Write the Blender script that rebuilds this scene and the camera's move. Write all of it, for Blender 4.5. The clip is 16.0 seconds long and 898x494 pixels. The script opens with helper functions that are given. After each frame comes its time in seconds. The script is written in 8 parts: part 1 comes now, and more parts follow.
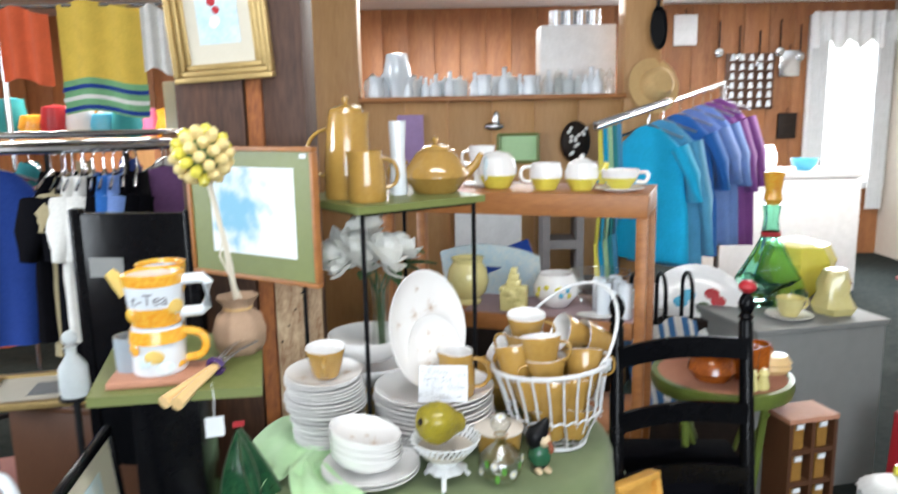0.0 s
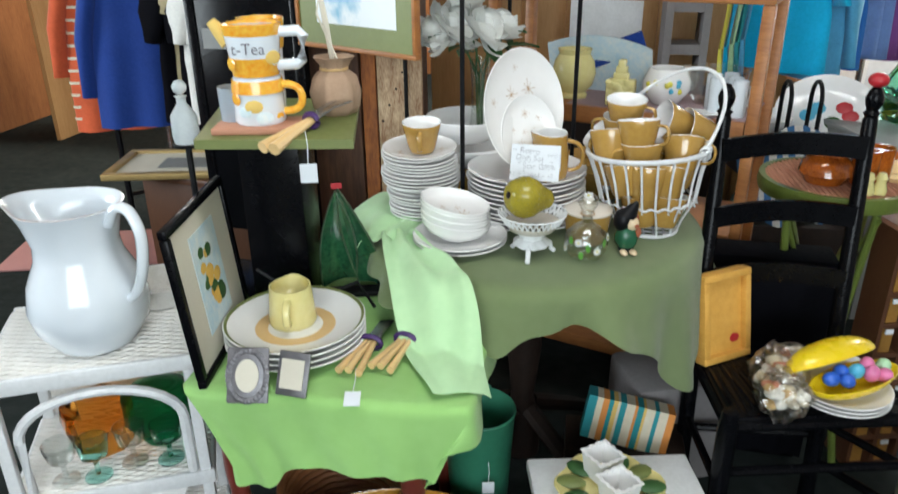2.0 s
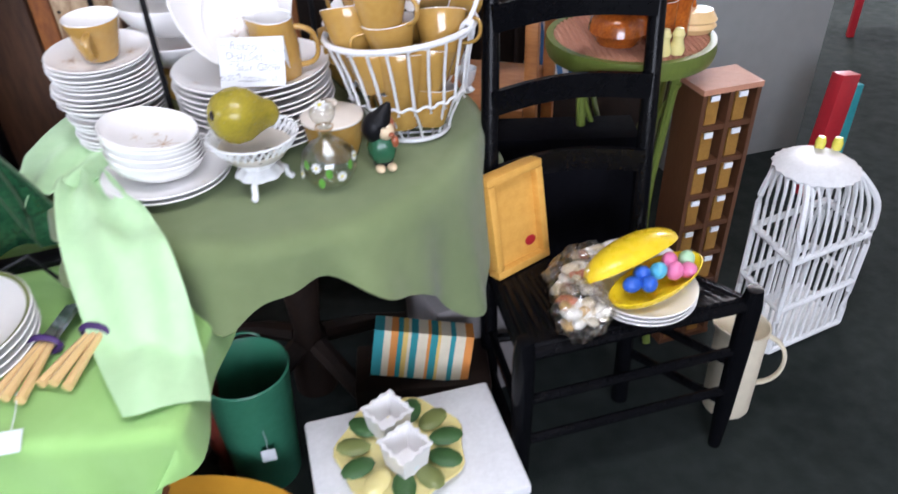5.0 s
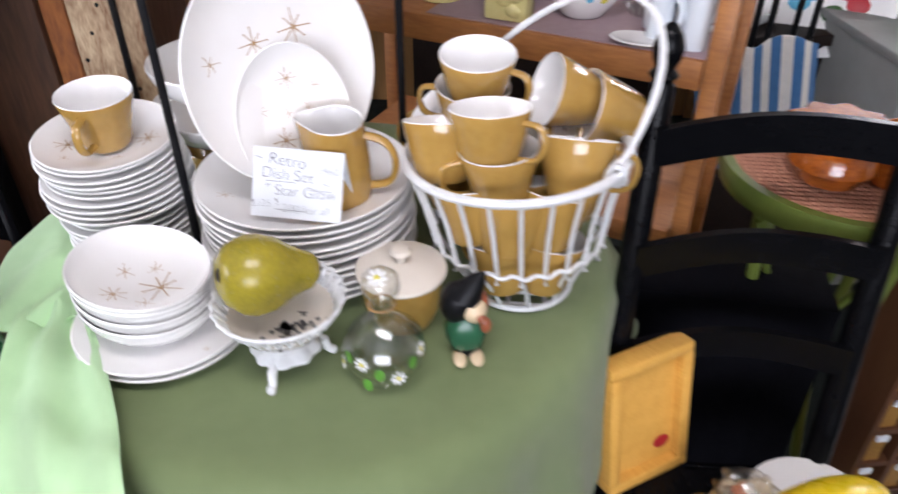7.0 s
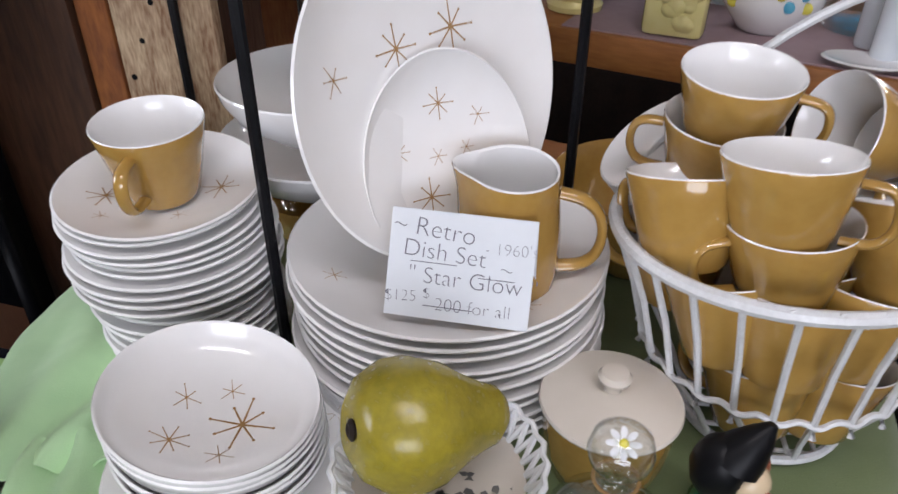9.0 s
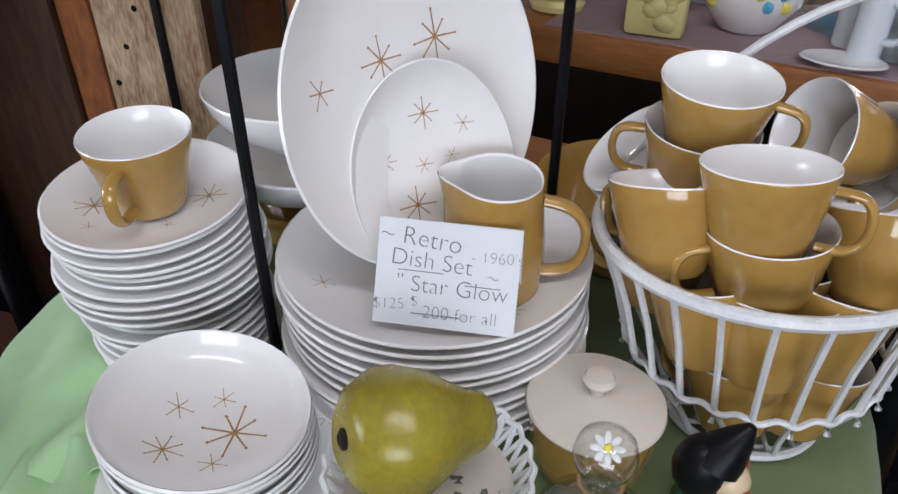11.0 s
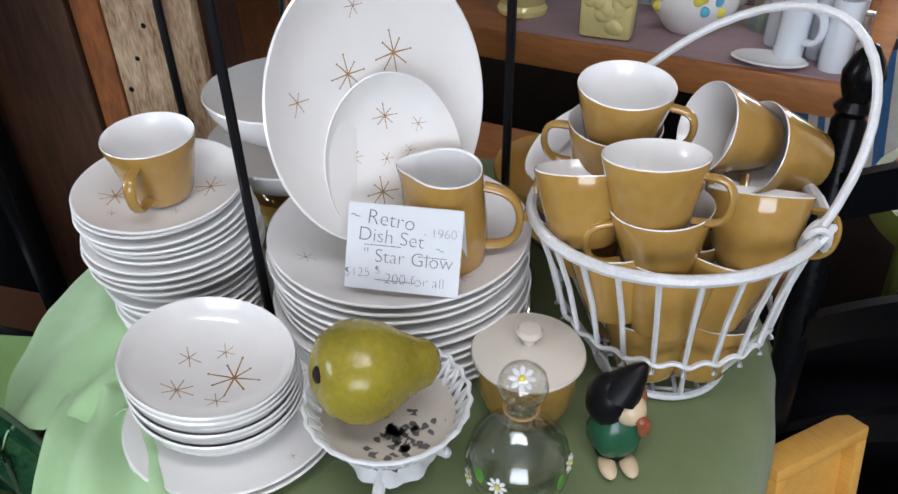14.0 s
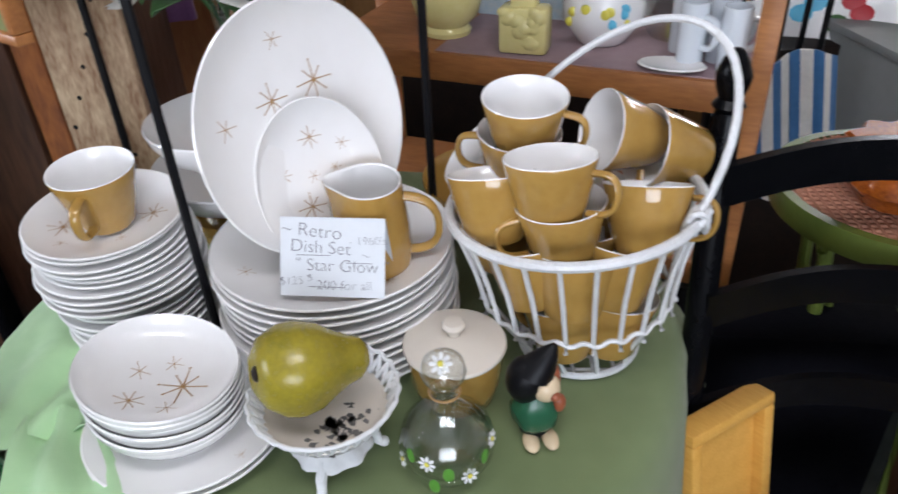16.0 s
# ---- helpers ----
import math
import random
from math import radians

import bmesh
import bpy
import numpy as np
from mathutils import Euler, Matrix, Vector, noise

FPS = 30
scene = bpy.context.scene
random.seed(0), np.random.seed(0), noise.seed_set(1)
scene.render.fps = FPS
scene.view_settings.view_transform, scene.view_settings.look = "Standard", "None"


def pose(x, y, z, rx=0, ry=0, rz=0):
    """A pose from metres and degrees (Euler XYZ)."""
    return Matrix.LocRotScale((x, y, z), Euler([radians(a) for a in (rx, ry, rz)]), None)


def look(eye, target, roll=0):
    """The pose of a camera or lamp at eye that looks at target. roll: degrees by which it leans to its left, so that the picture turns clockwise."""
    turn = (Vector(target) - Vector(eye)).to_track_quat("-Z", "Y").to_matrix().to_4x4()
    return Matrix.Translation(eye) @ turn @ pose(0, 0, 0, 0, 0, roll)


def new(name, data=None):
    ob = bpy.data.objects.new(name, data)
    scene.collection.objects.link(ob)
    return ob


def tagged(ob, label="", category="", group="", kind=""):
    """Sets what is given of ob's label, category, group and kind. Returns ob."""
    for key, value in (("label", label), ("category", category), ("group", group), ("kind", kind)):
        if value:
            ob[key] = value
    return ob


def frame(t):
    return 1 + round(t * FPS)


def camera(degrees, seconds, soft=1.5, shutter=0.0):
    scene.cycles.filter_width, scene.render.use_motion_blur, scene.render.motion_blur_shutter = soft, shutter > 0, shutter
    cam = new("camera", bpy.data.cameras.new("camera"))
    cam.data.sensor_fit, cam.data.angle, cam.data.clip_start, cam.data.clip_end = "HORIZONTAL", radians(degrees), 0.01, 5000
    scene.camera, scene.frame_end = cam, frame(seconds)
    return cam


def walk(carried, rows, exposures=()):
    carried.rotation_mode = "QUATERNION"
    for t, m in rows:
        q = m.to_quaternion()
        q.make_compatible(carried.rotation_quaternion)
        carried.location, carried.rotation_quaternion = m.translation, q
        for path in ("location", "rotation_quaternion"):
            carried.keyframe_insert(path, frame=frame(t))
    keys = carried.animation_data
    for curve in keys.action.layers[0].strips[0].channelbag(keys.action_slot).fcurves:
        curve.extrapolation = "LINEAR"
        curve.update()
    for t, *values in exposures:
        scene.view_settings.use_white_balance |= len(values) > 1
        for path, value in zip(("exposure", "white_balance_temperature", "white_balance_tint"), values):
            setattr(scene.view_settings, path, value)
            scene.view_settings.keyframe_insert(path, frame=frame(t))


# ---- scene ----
cam = camera(62.6, 16.0, shutter=0.5)
# seconds, x, y, z, tilt, lean, turn
ROWS = [
    (0.0, -0.0042, 0.0128, 1.4321, 79.78, 1.07, -0.11),
    (0.5, -0.0249, 0.0061, 1.3965, 75.48, 1.89, 3.6),
    (1.0, -0.0099, 0.0062, 1.3891, 72.56, 1.7, 5.04),
    (1.5, 0.0164, -0.0068, 1.3566, 70.54, 1.43, 6.33),
    (2.0, 0.0447, -0.0173, 1.3322, 66.52, 0.59, 9.31),
    (2.5, 0.0812, -0.0277, 1.3249, 64.44, 0.32, 8.29),
    (3.0, 0.1258, -0.0252, 1.3016, 61.76, 1.34, 4.76),
    (3.2, 0.1351, -0.0212, 1.2798, 59.77, 1.61, 4.02),
    (5.3, 0.274, 0.4226, 1.3169, 54.49, 1.67, -4.41),
    (5.5, 0.3641, 0.4621, 1.3403, 55.26, 1.26, -0.74),
    (6.0, 0.4577, 0.5627, 1.3329, 55.73, -0.79, 2.73),
    (6.5, 0.4019, 0.6707, 1.3092, 55.68, -0.51, 5.15),
    (7.0, 0.2267, 0.8296, 1.2926, 54.13, -0.16, 6.81),
    (7.5, 0.1279, 0.9229, 1.2637, 53.03, -0.39, 8.28),
    (8.0, 0.0882, 0.9901, 1.23, 56.49, -1.04, 11.61),
    (8.5, 0.058, 1.0506, 1.1996, 56.97, -0.15, 11.23),
    (9.0, 0.0323, 1.0864, 1.168, 56.59, -0.31, 8.77),
    (9.2, 0.0253, 1.102, 1.1578, 55.72, 0.12, 8.31),
    (11.3, 0.0357, 1.0763, 1.2005, 55.86, -0.28, 7.26),
    (11.5, 0.0498, 1.0514, 1.2185, 57.08, 0.35, 6.71),
    (12.0, 0.0707, 0.9709, 1.2465, 56.17, 0.79, 7.8),
    (12.5, 0.0754, 0.9604, 1.2569, 55.81, 0.73, 7.13),
    (13.0, 0.0814, 0.9677, 1.2475, 55.18, 0.33, 7.46),
    (13.5, 0.0827, 0.9843, 1.2438, 54.3, 0.58, 7.99),
    (14.0, 0.0896, 0.9846, 1.2475, 54.85, 0.56, 7.42),
    (14.5, 0.092, 0.978, 1.2534, 55.1, 0.48, 7.37),
    (15.0, 0.0966, 0.966, 1.2591, 55.82, 0.4, 6.93),
    (15.5, 0.1057, 0.9494, 1.2658, 55.87, 1.28, 6.76),
    (16.0, 0.1407, 0.9265, 1.2718, 56.17, 2.36, 3.28),
]
# the clip's camera sets its own exposure on the way
EXPOSURE = [(0.0, 0.20, 6450, 9), (1.0, 0.05, 6450, 5), (2.0, -0.09, 6450, 5), (3.2, -0.14, 6450, 9), (5.3, 0.38, 6100, 20), (6.2, 0.43, 6150, 21), (7.0, 0.15, 6400, 20), (8.0, -0.17, 6500, 20),
            (9.2, -0.45, 6400, 18), (11.3, -0.48, 6250, 15), (12.5, -0.35, 6250, 13), (14.5, -0.34, 6250, 14), (15.5, -0.35, 6250, 15), (16.0, -0.22, 6200, 15)]
walk(cam, [(t, pose(*row)) for t, *row in ROWS], EXPOSURE)

# ---- light ----
world = bpy.data.worlds.new("daylight")
scene.world = world
world.use_nodes = True
sky = world.node_tree.nodes.new("ShaderNodeTexSky")
sky.sky_type, sky.sun_disc, sky.sun_elevation, sky.sun_rotation = "NISHITA", False, radians(40), radians(60)
world.node_tree.links.new(sky.outputs[0], world.node_tree.nodes["Background"].inputs[0])
world.node_tree.nodes["Background"].inputs[1].default_value = 0.12


def area_lamp(name, m, sx, sy, watts, colour):
    data = bpy.data.lights.new(name, "AREA")
    data.shape, data.size, data.size_y, data.energy, data.color = "RECTANGLE", sx, sy, watts, colour
    lamp = new(name, data)
    lamp.matrix_world = m
    return lamp


COOL, WARM = (0.86, 0.93, 1.0), (1.0, 0.93, 0.82)
area_lamp("shop_window_daylight", look((0.5, -2.58, 1.55), (0.5, 0.0, 1.40)), 2.6, 1.5, 118, COOL)
area_lamp("side_window_daylight", look((-3.98, 0.6, 1.6), (0, 0.6, 1.5)), 1.5, 1.2, 108, COOL)
area_lamp("near_tube_light", look((0.2, 0.75, 2.30), (0.2, 0.7501, 0)), 1.2, 0.25, 13, (0.98, 0.98, 1.0))
area_lamp("back_tube_light", look((0.1, 5.6, 2.30), (0.1, 5.6001, 0)), 1.5, 0.25, 110, (1.0, 0.97, 0.92))
area_lamp("left_tube_light", look((-2.6, 4.6, 2.30), (-2.6, 4.6001, 0)), 1.5, 0.25, 55, (1.0, 0.95, 0.88))
area_lamp("right_tube_light", look((2.6, 4.2, 2.30), (2.6, 4.2001, 0)), 1.5, 0.25, 65, (1.0, 0.97, 0.92))
area_lamp("far_window_daylight", look((3.3, 6.6, 1.5), (1.2, 3.0, 0.6)), 1.2, 1.6, 115, COOL)


# ---- materials ----
def mat(name, base, rough=0.5, metal=0.0, second=None, scale=8.0, amount=0.5, bump=0.0, bump_scale=60.0,
        stretch=(1, 1, 1), alpha=1.0, glass=0.0, coat=0.0, random_tint=0.0, emit=0.0, sheen=0.0, spec=0.5):
    """A principled material with two scales of noise in colour, roughness and relief."""
    m = bpy.data.materials.new(name)
    m.use_nodes = True
    t = m.node_tree
    b = t.nodes["Principled BSDF"]
    b.inputs["Roughness"].default_value, b.inputs["Metallic"].default_value = rough, metal
    b.inputs["Transmission Weight"].default_value, b.inputs["Coat Weight"].default_value = glass, coat
    b.inputs["Alpha"].default_value, b.inputs["Sheen Weight"].default_value = alpha, sheen
    b.inputs["Coat Roughness"].default_value = 0.08
    b.inputs["Specular IOR Level"].default_value = spec
    if glass:
        b.inputs["IOR"].default_value = 1.18
    co = t.nodes.new("ShaderNodeTexCoord")
    mp = t.nodes.new("ShaderNodeMapping")
    mp.inputs["Scale"].default_value = stretch
    t.links.new(co.outputs["Object"], mp.inputs[0])

    def tex(s, detail=3.0):
        n = t.nodes.new("ShaderNodeTexNoise")
        n.inputs["Scale"].default_value, n.inputs["Detail"].default_value = s, detail
        t.links.new(mp.outputs[0], n.inputs["Vector"])
        return n
    second = second or tuple(c * 0.8 for c in base)
    big, fine = tex(scale), tex(scale * 7.0, 5.0)
    add = t.nodes.new("ShaderNodeMath")
    add.operation = "ADD"
    t.links.new(big.outputs["Fac"], add.inputs[0])
    t.links.new(fine.outputs["Fac"], add.inputs[1])
    ramp = t.nodes.new("ShaderNodeMapRange")
    ramp.inputs["From Min"].default_value, ramp.inputs["From Max"].default_value = 0.72, 1.28
    ramp.inputs["To Max"].default_value = amount
    t.links.new(add.outputs[0], ramp.inputs["Value"])
    mix = t.nodes.new("ShaderNodeMix")
    mix.data_type = "RGBA"
    mix.inputs["A"].default_value, mix.inputs["B"].default_value = (*base, 1), (*second, 1)
    t.links.new(ramp.outputs[0], mix.inputs["Factor"])
    out = mix.outputs["Result"]
    if random_tint:
        info = t.nodes.new("ShaderNodeObjectInfo")
        hsv = t.nodes.new("ShaderNodeHueSaturation")
        mr = t.nodes.new("ShaderNodeMapRange")
        mr.inputs["To Min"].default_value, mr.inputs["To Max"].default_value = 1 - random_tint, 1 + random_tint
        t.links.new(info.outputs["Random"], mr.inputs["Value"])
        t.links.new(mr.outputs[0], hsv.inputs["Value"])
        t.links.new(out, hsv.inputs["Color"])
        out = hsv.outputs[0]
    t.links.new(out, b.inputs["Base Color"])
    rr = t.nodes.new("ShaderNodeMapRange")
    rr.inputs["To Min"].default_value, rr.inputs["To Max"].default_value = max(0.0, rough * 0.8), min(1.0, rough * 1.2)
    t.links.new(fine.outputs["Fac"], rr.inputs["Value"])
    t.links.new(rr.outputs[0], b.inputs["Roughness"])
    if bump:
        bn = t.nodes.new("ShaderNodeBump")
        bn.inputs["Strength"].default_value, bn.inputs["Distance"].default_value = bump, 0.002
        t.links.new(tex(bump_scale, 4.0).outputs["Fac"], bn.inputs["Height"])
        t.links.new(bn.outputs[0], b.inputs["Normal"])
    if emit:
        b.inputs["Emission Color"].default_value, b.inputs["Emission Strength"].default_value = (*base, 1), emit
    return m


M = {}
M["china"] = mat("glazed_china", (0.87, 0.862, 0.853), 0.12, second=(0.82, 0.805, 0.785), scale=6, amount=0.5, coat=0.4)
M["bone"] = mat("warm_glaze", (0.72, 0.66, 0.58), 0.15, second=(0.66, 0.60, 0.52), scale=9, coat=0.4)
M["tan"] = mat("mustard_glaze", (0.43, 0.255, 0.064), 0.12, second=(0.36, 0.20, 0.045), scale=14, amount=0.8, coat=0.6)
M["star"] = mat("gold_print", (0.33, 0.18, 0.06), 0.4, second=(0.48, 0.29, 0.13), scale=120)
M["star_blue"] = mat("grey_print", (0.48, 0.50, 0.46), 0.4)
M["white_paint"] = mat("white_paint", (0.78, 0.79, 0.80), 0.42, second=(0.62, 0.63, 0.63), scale=18, amount=0.6, bump=0.25, bump_scale=120)
M["white_wire"] = mat("chipped_white_wire", (0.74, 0.75, 0.76), 0.38, second=(0.50, 0.50, 0.50), scale=40, amount=0.5, bump=0.4, bump_scale=150)
M["iron"] = mat("black_iron", (0.004, 0.004, 0.005), 0.38, second=(0.008, 0.008, 0.010), spec=0.18, scale=30)
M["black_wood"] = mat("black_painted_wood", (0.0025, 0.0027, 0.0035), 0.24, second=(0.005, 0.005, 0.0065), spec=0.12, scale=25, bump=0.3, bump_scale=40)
M["sage"] = mat("sage_tablecloth", (0.165, 0.215, 0.090), 0.85, second=(0.14, 0.185, 0.078), scale=5, amount=0.6, bump=0.5, bump_scale=900, sheen=0.2)
M["lime"] = mat("lime_tablecloth", (0.31, 0.56, 0.17), 0.85, second=(0.27, 0.50, 0.14), scale=5, amount=0.6, bump=0.5, bump_scale=900, sheen=0.2)
M["mint"] = mat("mint_runner", (0.50, 0.74, 0.42), 0.8, second=(0.42, 0.66, 0.36), scale=6, amount=0.6, bump=0.5, bump_scale=900, sheen=0.2)
M["olive"] = mat("olive_painted_board", (0.17, 0.20, 0.06), 0.45, second=(0.14, 0.165, 0.05), scale=12, bump=0.2)
M["pear"] = mat("pear_skin", (0.36, 0.29, 0.028), 0.26, second=(0.22, 0.18, 0.018), scale=26, amount=0.9, bump=0.2, bump_scale=200)
M["dark"] = mat("dark_brown", (0.010, 0.006, 0.005), 0.5, second=(0.03, 0.018, 0.012), scale=20, spec=0.2)
M["oak"] = mat("orange_oak", (0.42, 0.17, 0.05), 0.45, second=(0.27, 0.10, 0.03), scale=5, amount=0.9, stretch=(1, 6, 6), bump=0.2)
M["pine"] = mat("knotty_pine", (0.36, 0.15, 0.055), 0.5, second=(0.22, 0.08, 0.03), scale=3, amount=0.9, stretch=(6, 6, 0.8), random_tint=0.16, bump=0.2)
M["pale_pine"] = mat("pale_pine", (0.50, 0.28, 0.11), 0.5, second=(0.40, 0.20, 0.07), scale=3, amount=0.8, stretch=(6, 6, 0.8), random_tint=0.1, bump=0.2)
M["barn"] = mat("rough_barn_board", (0.60, 0.44, 0.28), 0.8, second=(0.16, 0.05, 0.014), scale=13, amount=0.85, stretch=(4, 4, 0.8), bump=0.6)
M["rust"] = mat("rust_stained_board", (0.40, 0.13, 0.03), 0.7, second=(0.16, 0.05, 0.02), scale=9, amount=0.9, stretch=(3, 3, 0.7), bump=0.4)
M["brown_post"] = mat("brown_post_wood", (0.095, 0.038, 0.019), 0.6, second=(0.035, 0.014, 0.008), scale=4, amount=0.9, stretch=(5, 5, 0.7), bump=0.4)
M["carpet"] = mat("dark_carpet", (0.025, 0.031, 0.029), 0.95, second=(0.011, 0.015, 0.014), scale=3, amount=0.8, bump=0.8, bump_scale=300, spec=0.1)
M["ceiling"] = mat("ceiling_paint", (0.72, 0.71, 0.69), 0.8, second=(0.62, 0.61, 0.59), scale=2)
M["plaster"] = mat("wall_paint", (0.55, 0.50, 0.44), 0.8, second=(0.48, 0.43, 0.38), scale=2)
M["glow"] = mat("lamp_diffuser", (1.0, 0.97, 0.93), 0.5, emit=6.0)
# emission on the far window pane stands in for daylight from outside
M["glow_day"] = mat("pane_daylight_glow", (0.95, 0.97, 1.0), 0.8, emit=2.5)
M["lemon"] = mat("lemon_glaze", (0.74, 0.66, 0.10), 0.16, second=(0.66, 0.58, 0.08), scale=12, coat=0.4)
M["cream"] = mat("cream_glaze", (0.74, 0.66, 0.30), 0.16, second=(0.66, 0.56, 0.2), scale=12, coat=0.4)
M["paper"] = mat("card_paper", (0.70, 0.73, 0.76), 0.8, second=(0.66, 0.69, 0.72), scale=20)
M["ink"] = mat("pen_ink", (0.17, 0.17, 0.20), 0.6)
M["grey_card"] = mat("grey_cabinet_paint", (0.24, 0.245, 0.24), 0.6, second=(0.20, 0.205, 0.20), scale=3)


def clear(name, tint, rough=0.02):
    m = mat(name, tint, rough, glass=1.0, amount=0.05)
    return m


def thin_glass(name, tint, rough=0.02, bump=0.0, least=0.09, most=0.85):
    """Thin clear glass or film: what is behind shows through, gloss grows towards the rim."""
    m = bpy.data.materials.new(name)
    m.use_nodes = True
    t = m.node_tree
    t.nodes.remove(t.nodes["Principled BSDF"])
    through_it, gloss = t.nodes.new("ShaderNodeBsdfTransparent"), t.nodes.new("ShaderNodeBsdfGlossy")
    through_it.inputs["Color"].default_value = (*tint, 1)
    gloss.inputs["Roughness"].default_value = rough
    layer, mix = t.nodes.new("ShaderNodeLayerWeight"), t.nodes.new("ShaderNodeMixShader")
    power, share = t.nodes.new("ShaderNodeMath"), t.nodes.new("ShaderNodeMapRange")
    power.operation = "POWER"
    power.inputs[1].default_value = 2.2
    share.inputs["To Min"].default_value, share.inputs["To Max"].default_value = least, most
    t.links.new(layer.outputs["Facing"], power.inputs[0])
    t.links.new(power.outputs[0], share.inputs["Value"])
    t.links.new(share.outputs[0], mix.inputs[0])
    t.links.new(through_it.outputs[0], mix.inputs[1])
    t.links.new(gloss.outputs[0], mix.inputs[2])
    if bump:
        co, ns, bn = t.nodes.new("ShaderNodeTexCoord"), t.nodes.new("ShaderNodeTexNoise"), t.nodes.new("ShaderNodeBump")
        ns.inputs["Scale"].default_value, ns.inputs["Detail"].default_value = 60, 4
        bn.inputs["Strength"].default_value, bn.inputs["Distance"].default_value = bump, 0.003
        t.links.new(co.outputs["Object"], ns.inputs["Vector"])
        t.links.new(ns.outputs["Fac"], bn.inputs["Height"])
        t.links.new(bn.outputs[0], gloss.inputs["Normal"])
        t.links.new(bn.outputs[0], layer.inputs["Normal"])
    t.links.new(mix.outputs[0], t.nodes["Material Output"].inputs["Surface"])
    return m


M["glass"] = thin_glass("clear_glass", (0.97, 0.985, 0.975))
M["green_glass"] = clear("green_glass", (0.52, 0.88, 0.72))
M["dark_green_glass"] = clear("dark_green_glass", (0.03, 0.30, 0.12))
M["amber_glass"] = clear("amber_glass", (0.85, 0.33, 0.05))
M["aqua_glass"] = clear("aqua_glass", (0.55, 0.85, 0.80))


# ---- building helpers ----
def smooth(me, angle=40):
    for f in me.polygons:
        f.use_smooth = True
    me.set_sharp_from_angle(angle=radians(angle))


def mesh_of(name, bm, material, angle=40):
    me = bpy.data.meshes.new(name)
    bmesh.ops.recalc_face_normals(bm, faces=bm.faces)
    bm.to_mesh(me)
    bm.free()
    for k in (material if isinstance(material, (list, tuple)) else [material]):
        me.materials.append(M[k])
    smooth(me, angle)
    return me


def part(name, bm, material, parent, label="", m=None, angle=40):
    """One mesh object under a thing or a part."""
    ob = new(name, mesh_of(name, bm, material, angle))
    ob.parent = parent
    if m is not None:
        ob.matrix_local = m
    return tagged(ob, label)


def solid(name, bm, material, label, category, m=None, group="", kind="", angle=40):
    """A thing that is one mesh."""
    ob = new(name, mesh_of(name, bm, material, angle))
    if m is not None:
        ob.matrix_world = m
    return tagged(ob, label, category, group, kind)


def thing(name, label, category, m, group="", kind=""):
    ob = new(name)
    ob.empty_display_size = 0.02
    ob.matrix_world = m
    return tagged(ob, label, category, group, kind)


def B():
    return bmesh.new()


def box(bm, x0, x1, y0, y1, z0, z1, bevel=0.0, m=None):
    r = bmesh.ops.create_cube(bm, size=1.0)
    vs = r["verts"]
    for v in vs:
        v.co = Vector((x0 + (v.co.x + 0.5) * (x1 - x0), y0 + (v.co.y + 0.5) * (y1 - y0), z0 + (v.co.z + 0.5) * (z1 - z0)))
    if bevel:
        es = list({e for v in vs for e in v.link_edges})
        vs = list({v for f in bmesh.ops.bevel(bm, geom=es, offset=bevel, segments=2, profile=0.5, affect="EDGES")["faces"] for v in f.verts} | {v for v in vs if v.is_valid})
    if m is not None:
        for v in vs:
            v.co = m @ v.co
    return bm


def lathe(bm, prof, n=32, m=None, sx=1.0, sy=1.0, wave=None):
    """Turns (r, z) points round the z axis. wave(angle, r, z) may change the radius."""
    rings = []
    for r, z in prof:
        if r < 1e-6:
            rings.append([bm.verts.new((0, 0, z))])
        else:
            ring = []
            for i in range(n):
                a = 2 * math.pi * i / n
                q = r if wave is None else wave(a, r, z)
                ring.append(bm.verts.new((q * math.cos(a) * sx, q * math.sin(a) * sy, z)))
            rings.append(ring)
    for a, b in zip(rings, rings[1:]):
        for i in range(n):
            j = (i + 1) % n
            if len(a) == 1 and len(b) == 1:
                break
            if len(a) == 1:
                bm.faces.new((a[0], b[i], b[j]))
            elif len(b) == 1:
                bm.faces.new((a[i], a[j], b[0]))
            else:
                bm.faces.new((a[i], a[j], b[j], b[i]))
    if m is not None:
        for ring in rings:
            for v in ring:
                v.co = m @ v.co
    return bm


def tube(bm, pts, r, n=8, closed=False, r_end=None, flat=1.0, across=None):
    """A round bar along points."""
    pts = [Vector(p) for p in pts]
    rings, up = [], Vector((0, 0, 1))
    for i, p in enumerate(pts):
        a = pts[i - 1] if i or closed else p
        b = pts[(i + 1) % len(pts)] if i < len(pts) - 1 or closed else p
        d = (b - a).normalized()
        side = Vector(across) if across else d.cross(up)
        if side.length < 1e-3:
            side = d.cross(Vector((0, 1, 0)))
        side.normalize()
        over = side.cross(d).normalized()
        q = r if r_end is None else r + (r_end - r) * i / (len(pts) - 1)
        rings.append([bm.verts.new(p + (side * math.cos(2 * math.pi * k / n) + over * math.sin(2 * math.pi * k / n) * flat) * q) for k in range(n)])
    pairs = list(zip(rings, rings[1:])) + ([(rings[-1], rings[0])] if closed else [])
    for a, b in pairs:
        for k in range(n):
            bm.faces.new((a[k], a[(k + 1) % n], b[(k + 1) % n], b[k]))
    if not closed:
        bm.faces.new(rings[0][::-1])
        bm.faces.new(rings[-1])
    return bm


